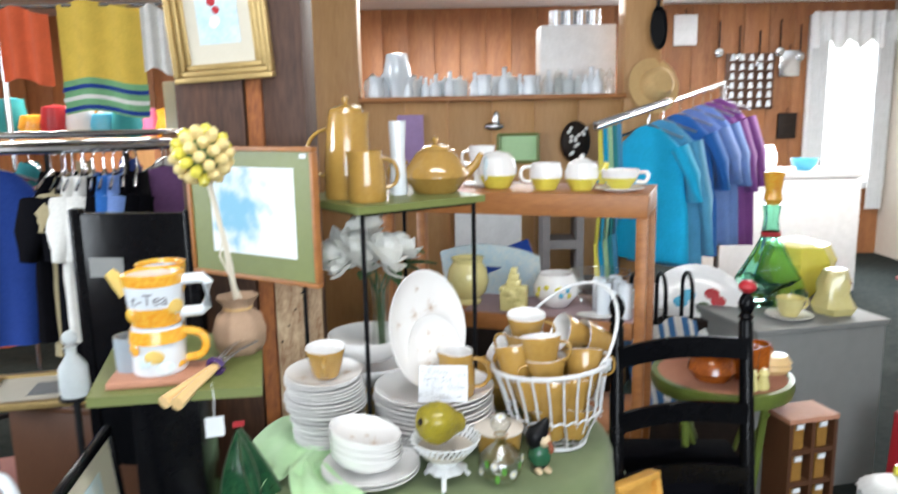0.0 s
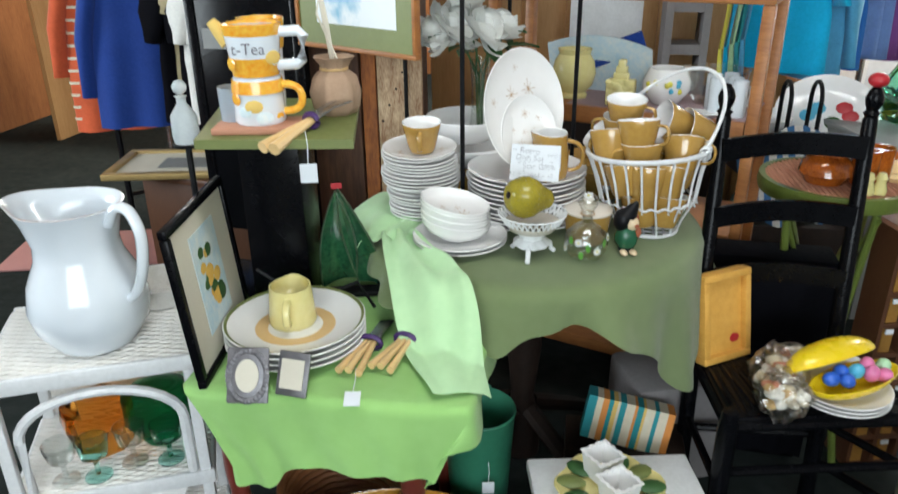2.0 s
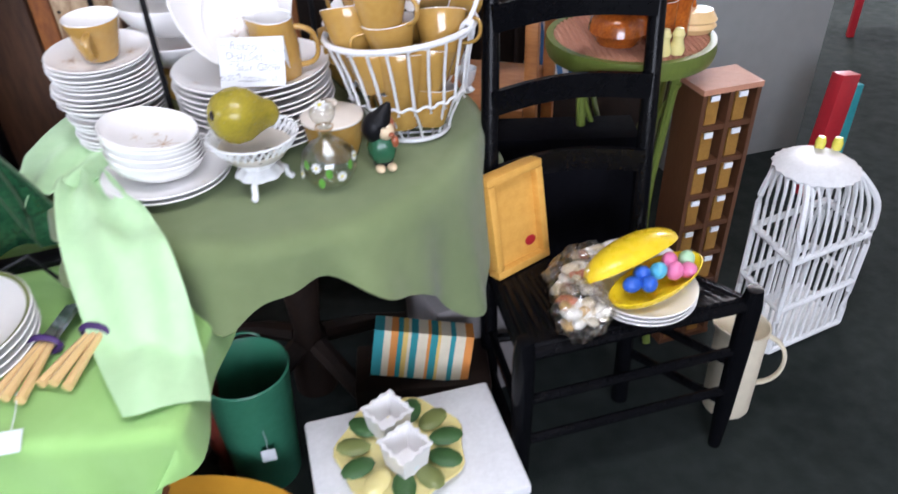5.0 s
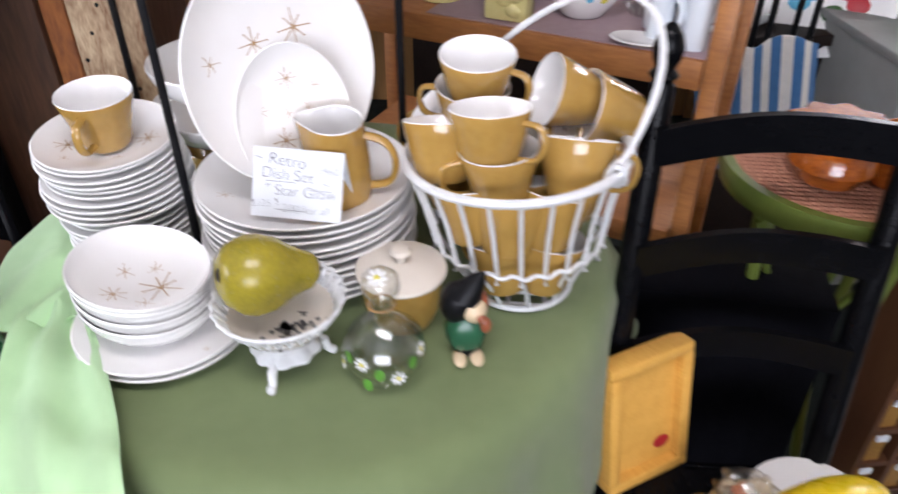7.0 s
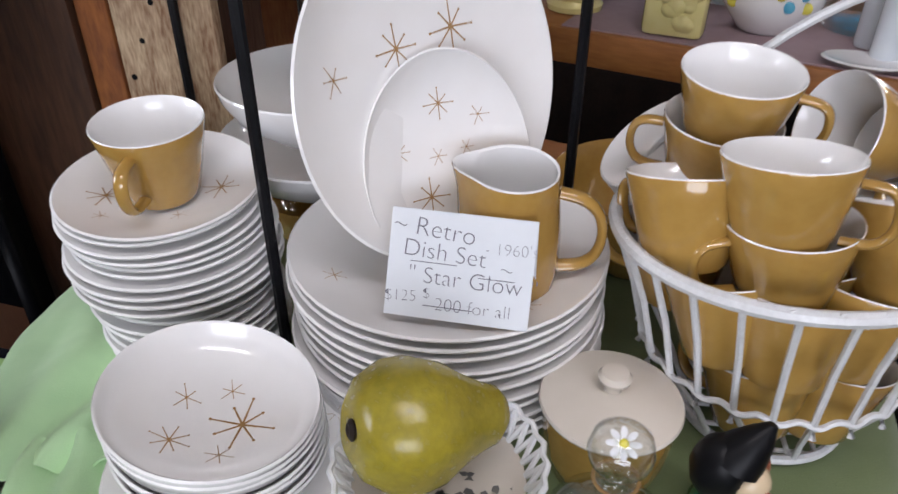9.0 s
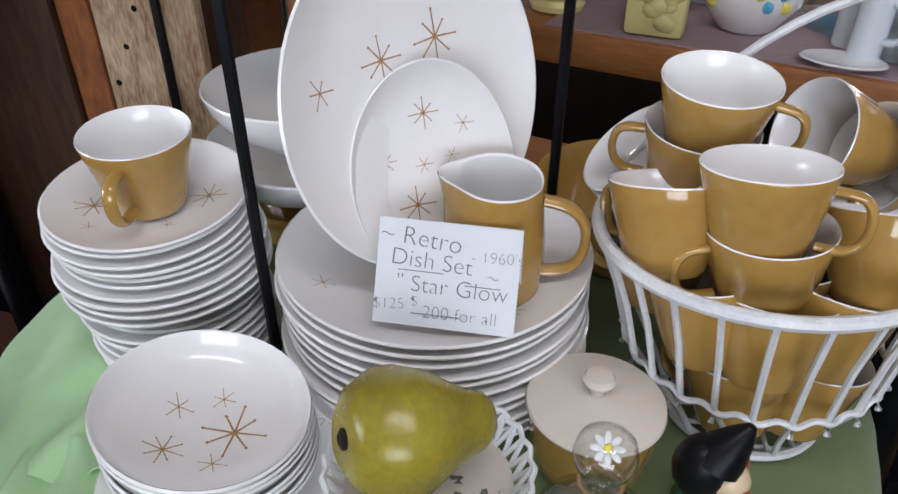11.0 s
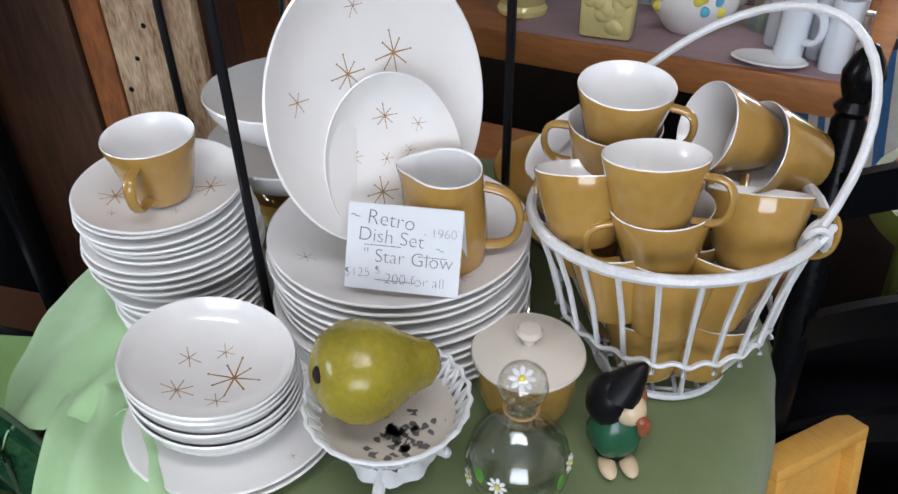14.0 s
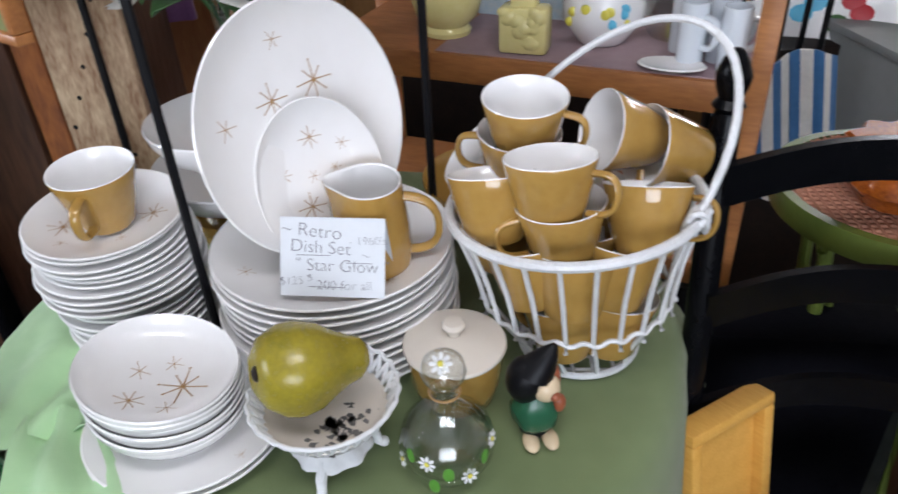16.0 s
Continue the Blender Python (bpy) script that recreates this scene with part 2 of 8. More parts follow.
def ball(bm, c, r, sx=1, sy=1, sz=1, n=12, m=None):
    mm = Matrix.Translation(c) @ (m or Matrix()) @ Matrix.Diagonal((r * sx, r * sy, r * sz, 1))
    bmesh.ops.create_uvsphere(bm, u_segments=n, v_segments=max(6, n * 2 // 3), radius=1.0, matrix=mm)
    return bm


def sheet(bm, fn, nu, nv, thick=0.0):
    """A grid fn(u, v), u and v from 0 to 1, given thickness."""
    g = [[bm.verts.new(fn(i / nu, j / nv)) for j in range(nv + 1)] for i in range(nu + 1)]
    fs = [bm.faces.new((g[i][j], g[i + 1][j], g[i + 1][j + 1], g[i][j + 1])) for i in range(nu) for j in range(nv)]
    if thick:
        bmesh.ops.recalc_face_normals(bm, faces=fs)
        bmesh.ops.solidify(bm, geom=fs, thickness=thick)
    return bm


def bend(pts, n=5):
    """A smooth line through points."""
    p = [Vector(q) for q in pts]
    p = [2 * p[0] - p[1]] + p + [2 * p[-1] - p[-2]]
    out = []
    for i in range(1, len(p) - 2):
        for k in range(n):
            t = k / n
            out.append(0.5 * (2 * p[i] + (p[i + 1] - p[i - 1]) * t + (2 * p[i - 1] - 5 * p[i] + 4 * p[i + 1] - p[i + 2]) * t * t + (3 * p[i] - p[i - 1] - 3 * p[i + 1] + p[i + 2]) * t ** 3))
    return out + [p[-2]]


def arc(c, r, a0, a1, n, ax=(1, 0, 0), ay=(0, 0, 1)):
    c, ax, ay = Vector(c), Vector(ax), Vector(ay)
    return [c + ax * r * math.cos(radians(a0 + (a1 - a0) * i / n)) + ay * r * math.sin(radians(a0 + (a1 - a0) * i / n)) for i in range(n + 1)]


def text_part(name, body, size, parent, m, material="ink", align="CENTER", thin=0.0):
    cu = bpy.data.curves.new(name, "FONT")
    cu.body, cu.size, cu.align_x, cu.extrude = body, size, align, 0.0001
    cu.offset = -thin
    cu.materials.append(M[material])
    ob = new(name, cu)
    ob.parent = parent
    ob.matrix_local = m
    return ob


# ---- setting ----
def slab(name, x0, x1, y0, y1, z0, z1, material, label):
    return solid(name, box(B(), x0, x1, y0, y1, z0, z1), material, label, "structure", kind="structure")


CEIL = 2.4
slab("floor", -4, 4.2, -2.6, 7.2, -0.1, 0.0, "carpet", "dark grey-green low carpet")
slab("ceiling", -4, 4.2, -2.6, 7.2, CEIL, CEIL + 0.1, "ceiling", "off-white painted ceiling")
for n, (y0, y1, z0, z1) in enumerate(((-2.6, -0.15, 0, CEIL), (1.35, 7.2, 0, CEIL), (-0.15, 1.35, 0, 1.0), (-0.15, 1.35, 2.2, CEIL))):
    slab("wall_west_%d" % (n + 1), -4.15, -4.0, y0, y1, z0, z1, "pine", "brown pine clad shop wall beside a window")
slab("wall_east", 4.2, 4.35, -2.6, 7.2, 0, CEIL, "plaster", "plain painted shop wall")
for n, (x0, x1, z0, z1) in enumerate(((-4, -0.8, 0, CEIL), (1.8, 4.2, 0, CEIL), (-0.8, 1.8, 0, 0.8), (-0.8, 1.8, 2.3, CEIL))):
    slab("wall_south_%d" % (n + 1), x0, x1, -2.75, -2.6, z0, z1, "plaster", "plain painted shop wall beside a window")
slab("wall_north", -4, 4.2, 7.2, 7.35, 0, CEIL, "pine", "brown pine wall behind the boards")

# ---- wooden post with its boards ----
post = thing("post", "dark brown wooden post clad with rough boards", "post", pose(-0.48, 1.86, 0), kind="structure")
part("core", box(B(), -0.14, 0.13, -0.02, 0.14, 0, 2.4, 0.004), "brown_post", post)
part("board", box(B(), -0.175, -0.012, -0.045, -0.022, 0, 2.4, 0.003), "brown_post", post)
part("board", box(B(), -0.008, 0.03, -0.04, -0.022, 0, 2.4, 0.003), "rust", post)
rough = part("board", box(B(), 0.034, 0.15, -0.042, -0.022, 0, 1.10, 0.003), "barn", post, "pale rough board with nail holes")
for k in range(16):
    r = random.Random(k)
    part("nail_hole", lathe(B(), [(0, 0), (r.uniform(0.0025, 0.0045), 0), (0.002, 0.002), (0, 0.002)], 8, Matrix.Translation((0.046 + 0.018 * (k % 5) + r.uniform(-0.004, 0.004), -0.0422, 0.45 + 0.042 * k)) @ pose(0, 0, 0, -90)), "iron", rough)

# ---- round table with its cloths ----
TC = Vector((-0.040, 1.63, 0))
TZ = 0.70
table = thing("round_table", "round table with dark legs under a sage cloth", "table", pose(TC.x, TC.y, 0))
part("tabletop", lathe(B(), [(0, TZ - 0.03), (0.37, TZ - 0.03), (0.38, TZ - 0.02), (0.38, TZ - 0.01), (0.37, TZ - 0.005), (0, TZ - 0.005)], 48), "dark", table)
part("pedestal", lathe(B(), [(0, 0.02), (0.05, 0.02), (0.05, 0.1), (0.03, 0.2), (0.045, 0.35), (0.03, 0.5), (0.06, TZ - 0.035), (0, TZ - 0.035)], 20), "dark", table)
for k in range(4):
    a = radians(45 + 90 * k)
    part("foot", tube(B(), [(0.03 * math.cos(a), 0.03 * math.sin(a), 0.16), (0.18 * math.cos(a), 0.18 * math.sin(a), 0.09), (0.30 * math.cos(a), 0.30 * math.sin(a), 0.02)], 0.025, 8, r_end=0.018), "dark", table)


def cloth_hem(a):
    """Drop of the hem at angle a; the corners of a square cloth hang lower, one lies on the low table."""
    deg = math.degrees(a) % 360
    d = (deg - 330 + 45) % 90 - 45
    drop = 0.062 + 0.222 * math.exp(-(d / 22.0) ** 2)
    if 160 < deg < 275:
        drop = min(drop, 0.045 + 0.038 * max(0.0, (deg - 246) / 12))
    return drop + 0.007 * math.sin(11 * a + 0.6) + 0.006 * math.sin(17 * a)


def cloth_point(u, v):
    a = 2 * math.pi * u
    d, top = v * 1.0, 0.60
    if d < top:
        r = 0.385 * d / top
        return TC + Vector((r * math.cos(a), r * math.sin(a), TZ - 0.002 + 0.0006 * math.sin(9 * a) * d))
    s = (d - top) / (1 - top)
    drop = cloth_hem(a) * s
    fold = (0.020 * math.sin(11 * a + 0.5) + 0.010 * math.sin(23 * a + 2) + 0.007 * math.sin(5 * a)) * s ** 1.2
    r = 0.385 + 0.014 * min(1, s * 6) + 0.024 * s + fold
    return TC + Vector((r * math.cos(a), r * math.sin(a), TZ - 0.002 - 0.012 * min(1, s * 5) ** 2 - drop))


bm = B()
NU, NV = 180, 24
g = [[bm.verts.new(cloth_point(i / NU, (j + 0.02) / NV)) for j in range(NV + 1)] for i in range(NU)]
for i in range(NU):
    for j in range(NV):
        bm.faces.new((g[i][j], g[(i + 1) % NU][j], g[(i + 1) % NU][j + 1], g[i][j + 1]))
bm.faces.new([g[i][0] for i in range(NU)])
solid("tablecloth", bm, "sage", "sage green cotton cloth draped over the round table", "tablecloth", angle=80)

# ---- plates and bowls ----
def plate_profile(R, h=0.020, t=0.004):
    return [(0, 0.003), (0.50 * R, 0.003), (0.52 * R, 0), (0.58 * R, 0), (0.62 * R, 0.003), (0.82 * R, h * 0.52), (R, h - 0.001), (R + 0.001, h + 0.001), (R - 0.001, h + 0.002), (0.83 * R, h * 0.52 + t), (0.62 * R, 0.008), (0.5 * R, 0.0065), (0, 0.0065)]


def bowl_profile(R, h, t=0.004):
    return [(0, 0.003), (0.40 * R, 0.003), (0.42 * R, 0), (0.5 * R, 0), (0.55 * R, 0.004), (0.85 * R, h * 0.45), (0.97 * R, h * 0.8), (R, h), (R - 0.001, h + 0.002), (R - 0.003, h), (0.94 * R, h * 0.8), (0.80 * R, h * 0.45 + t * 0.6), (0.5 * R, 0.012), (0.3 * R, 0.008), (0, 0.0075)]


def star_mesh(r, spokes, seed):
    """A starburst: thin spokes with dots at the ends, flat, about the origin."""
    rng = random.Random(seed)
    bm = B()
    for k in range(spokes):
        a = math.pi * 2 * k / spokes + rng.uniform(-0.08, 0.08)
        q = r * rng.uniform(0.65, 1.0) if k % 2 else r
        d, s = Vector((math.cos(a), math.sin(a), 0)), Vector((-math.sin(a), math.cos(a), 0))
        w = r * 0.038
        bm.faces.new([bm.verts.new(p) for p in (s * w, d * q + s * w * 0.6, d * q - s * w * 0.6, -s * w)])
        c = d * q
        bm.faces.new([bm.verts.new(c + Vector((math.cos(b), math.sin(b), 0)) * r * 0.055 + Vector((0, 0, 0.00005))) for b in [math.pi / 3 * i for i in range(6)]])
    return bm


def inside(prof):
    """Height of a dish's upper face at a radius, from its turned profile."""
    top = max(range(len(prof)), key=lambda i: prof[i][0])
    inner = sorted(prof[top + 1:])
    return lambda r: float(np.interp(r, [p[0] for p in inner], [p[1] for p in inner]))


def stars_on(parent, spots, prof, sx=1.0, sy=1.0):
    """Printed starbursts that follow the face of a dish: (x, y, radius, spokes)."""
    z_of = inside(prof)
    for i, (x, y, r, n) in enumerate(spots):
        bm = star_mesh(r, n, i + n)
        for v in bm.verts:
            v.co.x, v.co.y = v.co.x + x, v.co.y + y
            v.co.z += z_of(math.hypot(v.co.x / sx, v.co.y / sy)) + 0.0004
        part("starburst", bm, "star", parent, "gold starburst print")


plate_meshes = {}


def plate(R, m, label, group, h=0.020, sx=1.0):
    key = (R, h)
    if key not in plate_meshes:
        plate_meshes[key] = mesh_of("plate", lathe(B(), plate_profile(R, h), 48), "china")
    ob = new("plate", plate_meshes[key])
    ob.matrix_world = m
    return tagged(ob, label, "plate", group)


rng = random.Random(3)
# the tall stack of bread plates
LS = (-0.294, 1.600)
z = TZ + 0.001
for k in range(19):
    R = 0.0830 if k < 9 else (0.0910 if k < 13 else 0.0855)
    q = 0.012 * max(0.0, 1 - k / 11)
    lean = 4.0 * max(0.0, (k - 8) / 10)
    top = plate(R, pose(LS[0] + q + rng.uniform(-.003, .003), LS[1] + rng.uniform(-.003, .003), z, lean + rng.uniform(-.4, .4), rng.uniform(-.4, .4), 0), "white glazed bread plate stacked on the cloth" if k < 18 else "white bread plate with gold starbursts", "stack of bread plates", 0.016)
    z += 0.0084
top.matrix_world = pose(LS[0], LS[1], z - 0.0084, 4.5, 1, 0)
stars_on(top, [(-0.042, -0.018, 0.016, 8), (0.049, 0.010, 0.016, 8), (0.030, -0.034, 0.007, 6), (-0.030, -0.048, 0.007, 6)], plate_profile(0.0855, 0.016))
LS_TOP = z - 0.0084 + 0.0065

# the dinner plates
DS = (-0.047, 1.609)
z = TZ + 0.001
for k in range(11):
    top = plate(0.1345, pose(DS[0] + rng.uniform(-.004, .004), DS[1] + rng.uniform(-.004, .004), z, rng.uniform(-.4, .4), rng.uniform(-.4, .4), rng.uniform(0, 360)), "white glazed dinner plate stacked on the cloth", "stack of dinner plates", 0.022)
    z += 0.0105
top.matrix_world = pose(DS[0], DS[1], z - 0.0105)
stars_on(top, [(-0.085, -0.055, 0.010, 6), (0.07, -0.07, 0.012, 8)], plate_profile(0.1345, 0.022))
DS_TOP = z - 0.0105 + 0.0065

# small bowls on two plates
SB = (-0.192, 1.432)
for k in range(2):
    p = plate(0.101, pose(SB[0] + 0.016, SB[1] + 0.004, TZ + 0.001 + 0.009 * k, 0, 0, 70 * k), "white bread and butter plate under the bowls", "plates under the bowls", 0.016)
stars_on(p, [(0.075, -0.030, 0.008, 6), (-0.02, -0.08, 0.006, 6)], plate_profile(0.101, 0.016))
bowl_mesh = mesh_of("bowl", lathe(B(), bowl_profile(0.0750, 0.036), 48), "china")
z = TZ + 0.018
for k in range(7):
    ob = new("bowl", bowl_mesh)
    ob.matrix_world = pose(SB[0] + 0.004 - 0.0006 * k, SB[1] - 0.004 + 0.0015 * math.cos(k * 3), z + 0.005 + 0.0073 * k, -1, 8.0 + 0.5 * k, 0)
    tagged(ob, "small white fruit bowl nested in the stack" if k < 6 else "small white fruit bowl with gold starbursts inside", "bowl", "stack of small bowls")
ob.matrix_world = pose(SB[0] + 0.001, SB[1] - 0.006, z + 0.005 + 0.0088 * 5, -1, 11.3, 0)
stars_on(ob, [(0.022, 0.004, 0.023, 8), (0.004, 0.030, 0.009, 6), (-0.024, 0.014, 0.011, 6), (-0.018, -0.026, 0.014, 8), (0.018, -0.028, 0.010, 6)], bowl_profile(0.0750, 0.036))

# serving bowls at the back
BBX = (-0.208, 1.785)
for k, (R, h, z) in enumerate(((0.112, 0.055, TZ + 0.078), (0.105, 0.060, TZ + 0.138))):
    solid("serving_bowl", lathe(B(), bowl_profile(R, h), 48), "china", "large white serving bowl in a stack", "bowl", pose(*BBX, z, 0, 0, 0), "stacked serving bowls")
stars_on(bpy.data.objects["serving_bowl.001"], [(-0.03, -0.055, 0.012, 8), (0.045, -0.045, 0.010, 6), (0.0, 0.03, 0.014, 8)], bowl_profile(0.105, 0.060))
solid("tan_dish", lathe(B(), bowl_profile(0.085, 0.075), 40), "tan", "mustard glazed deep dish beneath white bowls", "dish", pose(*BBX, TZ + 0.001))
solid("tan_dish", lathe(B(), bowl_profile(0.095, 0.10), 40), "tan", "mustard glazed deep dish behind the plates", "dish", pose(0.13, 1.80, TZ + 0.001))


# oval platter and oval dish leaning on the stand
def oval(name, a, b, m, label, spots):
    ob = solid(name, lathe(B(), [(0, 0), (0.5, 0), (0.62, 0.002), (0.85, 0.008), (0.985, 0.018), (1.0, 0.020), (0.985, 0.021), (0.85, 0.012), (0.62, 0.006), (0, 0.005)], 64, sx=a, sy=b), "china", label, "platter", m)
    stars_on(ob, spots, [(0, 0), (1.0, 0.020), (0.985, 0.021), (0.85, 0.012), (0.62, 0.006), (0, 0.005)], a, b)
    return ob


def leaning(x, y, z, turn, lean):
    """Pose of a dish standing on its long edge at x, y, z, facing the way of turn, leaning back."""
    return pose(x, y, z) @ pose(0, 0, 0, 0, 0, turn) @ pose(0, 0, 0, 90 - lean, 0, 0)


oval("platter", 0.1250, 0.1330, leaning(-0.047, 1.602, 0.826, 50, 12.3) @ pose(0, 0.133, 0), "white oval platter with gold starbursts leaning upright", [(0.030, 0.0415, 0.021, 8), (-0.024, 0.0355, 0.018, 8), (-0.082, 0.026, 0.012, 6), (-0.006, 0.092, 0.010, 6)])
oval("relish_dish", 0.0685, 0.090, leaning(-0.0385, 1.580, 0.815, 30, 17) @ pose(0, 0.090, 0.0), "small white oval dish with gold starbursts leaning on platter", [(-0.013, -0.023, 0.015, 8), (0.0, 0.0485, 0.012, 8), (-0.036, 0.015, 0.009, 8), (0.032, 0.036, 0.008, 6), (-0.004, 0.008, 0.007, 6), (0.020, 0.012, 0.006, 6)])


# ---- cups ----
def handle_pts(r0, z0, r1, z1, out, n=12):
    """Points of a loop from (r0, z0) out to x = out and back to (r1, z1)."""
    pts = []
    for i in range(n + 1):
        t = i / n
        s = math.sin(math.pi * t)
        pts.append((r0 + (r1 - r0) * t + (out - max(r0, r1)) * s ** 0.7, 0, z0 + (z1 - z0) * t + 0.006 * math.sin(2 * math.pi * t)))
    return pts


cup_outer = mesh_of("shell", lathe(B(), [(0, 0.003), (0.022, 0.003), (0.024, 0), (0.027, 0), (0.030, 0.004), (0.036, 0.028), (0.0415, 0.052), (0.0445, 0.0665), (0.0443, 0.0675)], 40), "tan")
cup_inner = mesh_of("lining", lathe(B(), [(0.0443, 0.0675), (0.0438, 0.0685), (0.0428, 0.0675), (0.040, 0.052), (0.0345, 0.028), (0.029, 0.010), (0.02, 0.006), (0, 0.005)], 40), "china")
cup_handle = mesh_of("handle", tube(B(), handle_pts(0.0425, 0.056, 0.0355, 0.016, 0.069, 18), 0.0056, 10, flat=0.60, across=(0, 1, 0)), "tan")


def cup(m, label="mustard glazed teacup with a white inside", group=""):
    ob = thing("teacup", label, "cup", m, group)
    for n, me in (("shell", cup_outer), ("lining", cup_inner), ("handle", cup_handle)):
        o = new(n, me)
        o.parent = ob
    return ob


cup(pose(-0.286, 1.590, LS_TOP + 0.003, 4.0, 0.8, 0) @ pose(0, 0, 0, 0, 0, 276), "mustard teacup standing on the stack of bread plates")
BC = Vector((0.229, 1.583, TZ))
BG = "teacups in the wire basket"


def cup_by_rim(x, y, z, rx, ry, handle, label="mustard glazed teacup with a white inside"):
    """A cup whose rim has its middle at x, y, z, tilted by rx and ry, its handle to the given side."""
    return cup(pose(x, y, z, rx, ry, 0) @ pose(0, 0, -0.0675, 0, 0, handle), label, BG)


# the heap, from the top down
cup_by_rim(0.165, 1.627, 0.983, 7, 0.4, -22)
cup_by_rim(0.160, 1.632, 0.943, 6, 2, 170)
cup_by_rim(0.186, 1.5425, 0.958, -10, -3.3, -28)
cup_by_rim(0.197, 1.540, 0.912, -2, -6, 192)
cup_by_rim(0.131, 1.572, 0.926, -19, -4, 130)
cup_by_rim(0.284, 1.568, 0.914, -25, 2, -10)
for x, y, z, turn in ((0.245, 1.645, 0.936, 18), (0.290, 1.634, 0.923, 16)):
    cup(pose(x, y, z, 0, 0, turn) @ pose(0, 0, 0, 0, -72, 0) @ pose(0, 0, -0.0675, 0, 0, 215), "mustard teacup tipped on its side", BG)
# the lower layers, seen between the wires
for x, y, z, rx, ry, turn in ((0.166, 1.553, 0.858, -14, -8, 120), (0.214, 1.538, 0.856, -16, 2, 110), (0.264, 1.552, 0.858, -14, 8, 90), (0.290, 1.602, 0.866, -8, 8, 160), (0.135, 1.600, 0.868, 0, -8, 150), (0.232, 1.640, 0.880, -8, 0, 90), (0.225, 1.578, 0.868, 0, 0, 60),
                              (0.205, 1.547, 0.792, -8, -4, 140), (0.262, 1.553, 0.792, -8, 6, 200), (0.240, 1.612, 0.790, -4, 0, 100)):
    cup_by_rim(x, y, z, rx, ry, turn)
for k in range(7):
    plate(0.050, pose(0.150, 1.676, 0.862, 6, -40, 0) @ pose(0, 0, 0.0068 * k, 0, 0, 50 * k), "white glazed saucer tilted inside the wire basket", "saucers in the basket", 0.012)

# ---- wire basket ----
basket = thing("wire_basket", "round white wire basket full of teacups, leaning a little", "basket", pose(BC.x, BC.y, TZ))
RT, RM, RB = 0.1287, 0.103, 0.065


def level(r, z, a):
    """A point of the leaning basket: r from its axis, z up it, at angle a."""
    x, y = r * math.cos(a), r * math.sin(a)
    f = z / 0.19
    return Vector((x - 0.0135 * f, y + 0.0095 * f, z * 0.965 + f * (0.085 * x - 0.045 * y)))


def ring(r, z, n=48, wob=0.0):
    return [(r * math.cos(2 * math.pi * i / n), r * math.sin(2 * math.pi * i / n), z + wob * math.sin(i * 2.1)) for i in range(n)]


def hoop_at(r, z, n=48):
    return [level(r, z, 2 * math.pi * i / n) for i in range(n)]


part("rim", tube(B(), hoop_at(RT, 0.19), 0.0055, 8, True), "white_wire", basket)
part("rim_wrap", tube(B(), [level(RT + 0.003 * math.cos(i * 1.3), 0.19 + 0.0045 * math.sin(i * 1.3), 2 * math.pi * i / 150) for i in range(150)], 0.0020, 5, True), "white_wire", basket)
part("hoop", tube(B(), [level(RM * (1 + 0.010 * math.sin(i * 0.785)), 0.080 + 0.0025 * math.cos(i * 0.785), 2 * math.pi * i / 192) for i in range(192)], 0.0026, 6, True), "white_wire", basket)
part("base_hoop", tube(B(), hoop_at(RB, 0.006, 40), 0.0042, 8, True), "white_wire", basket)
for k in range(24):
    a = 2 * math.pi * (k + 0.3) / 24
    tip = level(RM * 1.03, 0.070, a)
    part("wire", tube(B(), [level(RT, 0.19, a), level(RM * 1.10, 0.135, a), level(RM, 0.080, a), tip], 0.0027, 6), "white_wire", basket)
    if k % 2 == 0:
        part("foot_wire", tube(B(), [level(RM, 0.080, a), level(RB * 1.18, 0.035, a + 0.10), level(RB, 0.006, a + 0.16)], 0.0024, 6), "white_wire", basket)
for k in range(6):
    o = -0.055 + 0.022 * k
    w = math.sqrt(max(0.0, RB ** 2 - o ** 2))
    part("base_wire", tube(B(), [(-w, o, 0.006), (w, o, 0.006)], 0.0022, 6), "white_wire", basket)
    part("base_wire", tube(B(), [(o, -w, 0.0085), (o, w, 0.0085)], 0.0022, 6), "white_wire", basket)
A1, B1 = level(0.128, 0.197, radians(-32)), level(0.128, 0.197, radians(148))
mid, lean_dir = (A1 + B1) / 2, Vector((0.50, 0.40, 0.77)).normalized()
hp = [mid + (A1 - mid) * math.cos(math.pi * i / 24) + lean_dir * 0.200 * math.sin(math.pi * i / 24) for i in range(25)]
part("handle", tube(B(), hp, 0.0040, 8), "white_wire", basket)
for e in (A1, B1):
    part("loop", tube(B(), [e + Vector((0.010 * math.cos(i), 0.010 * math.sin(i) * 0.6, 0.013 * math.sin(i * 1.3) - 0.006)) for i in np.linspace(0, 13, 44)], 0.0034, 6), "white_wire", basket)

# ---- jug, card, sugar bowl ----
jug = thing("cream_jug", "mustard glazed cream jug with a white inside", "jug", pose(0.004, 1.578, DS_TOP, 4, 2, 0) @ Matrix.Diagonal((0.97, 0.97, 1.13, 1)))


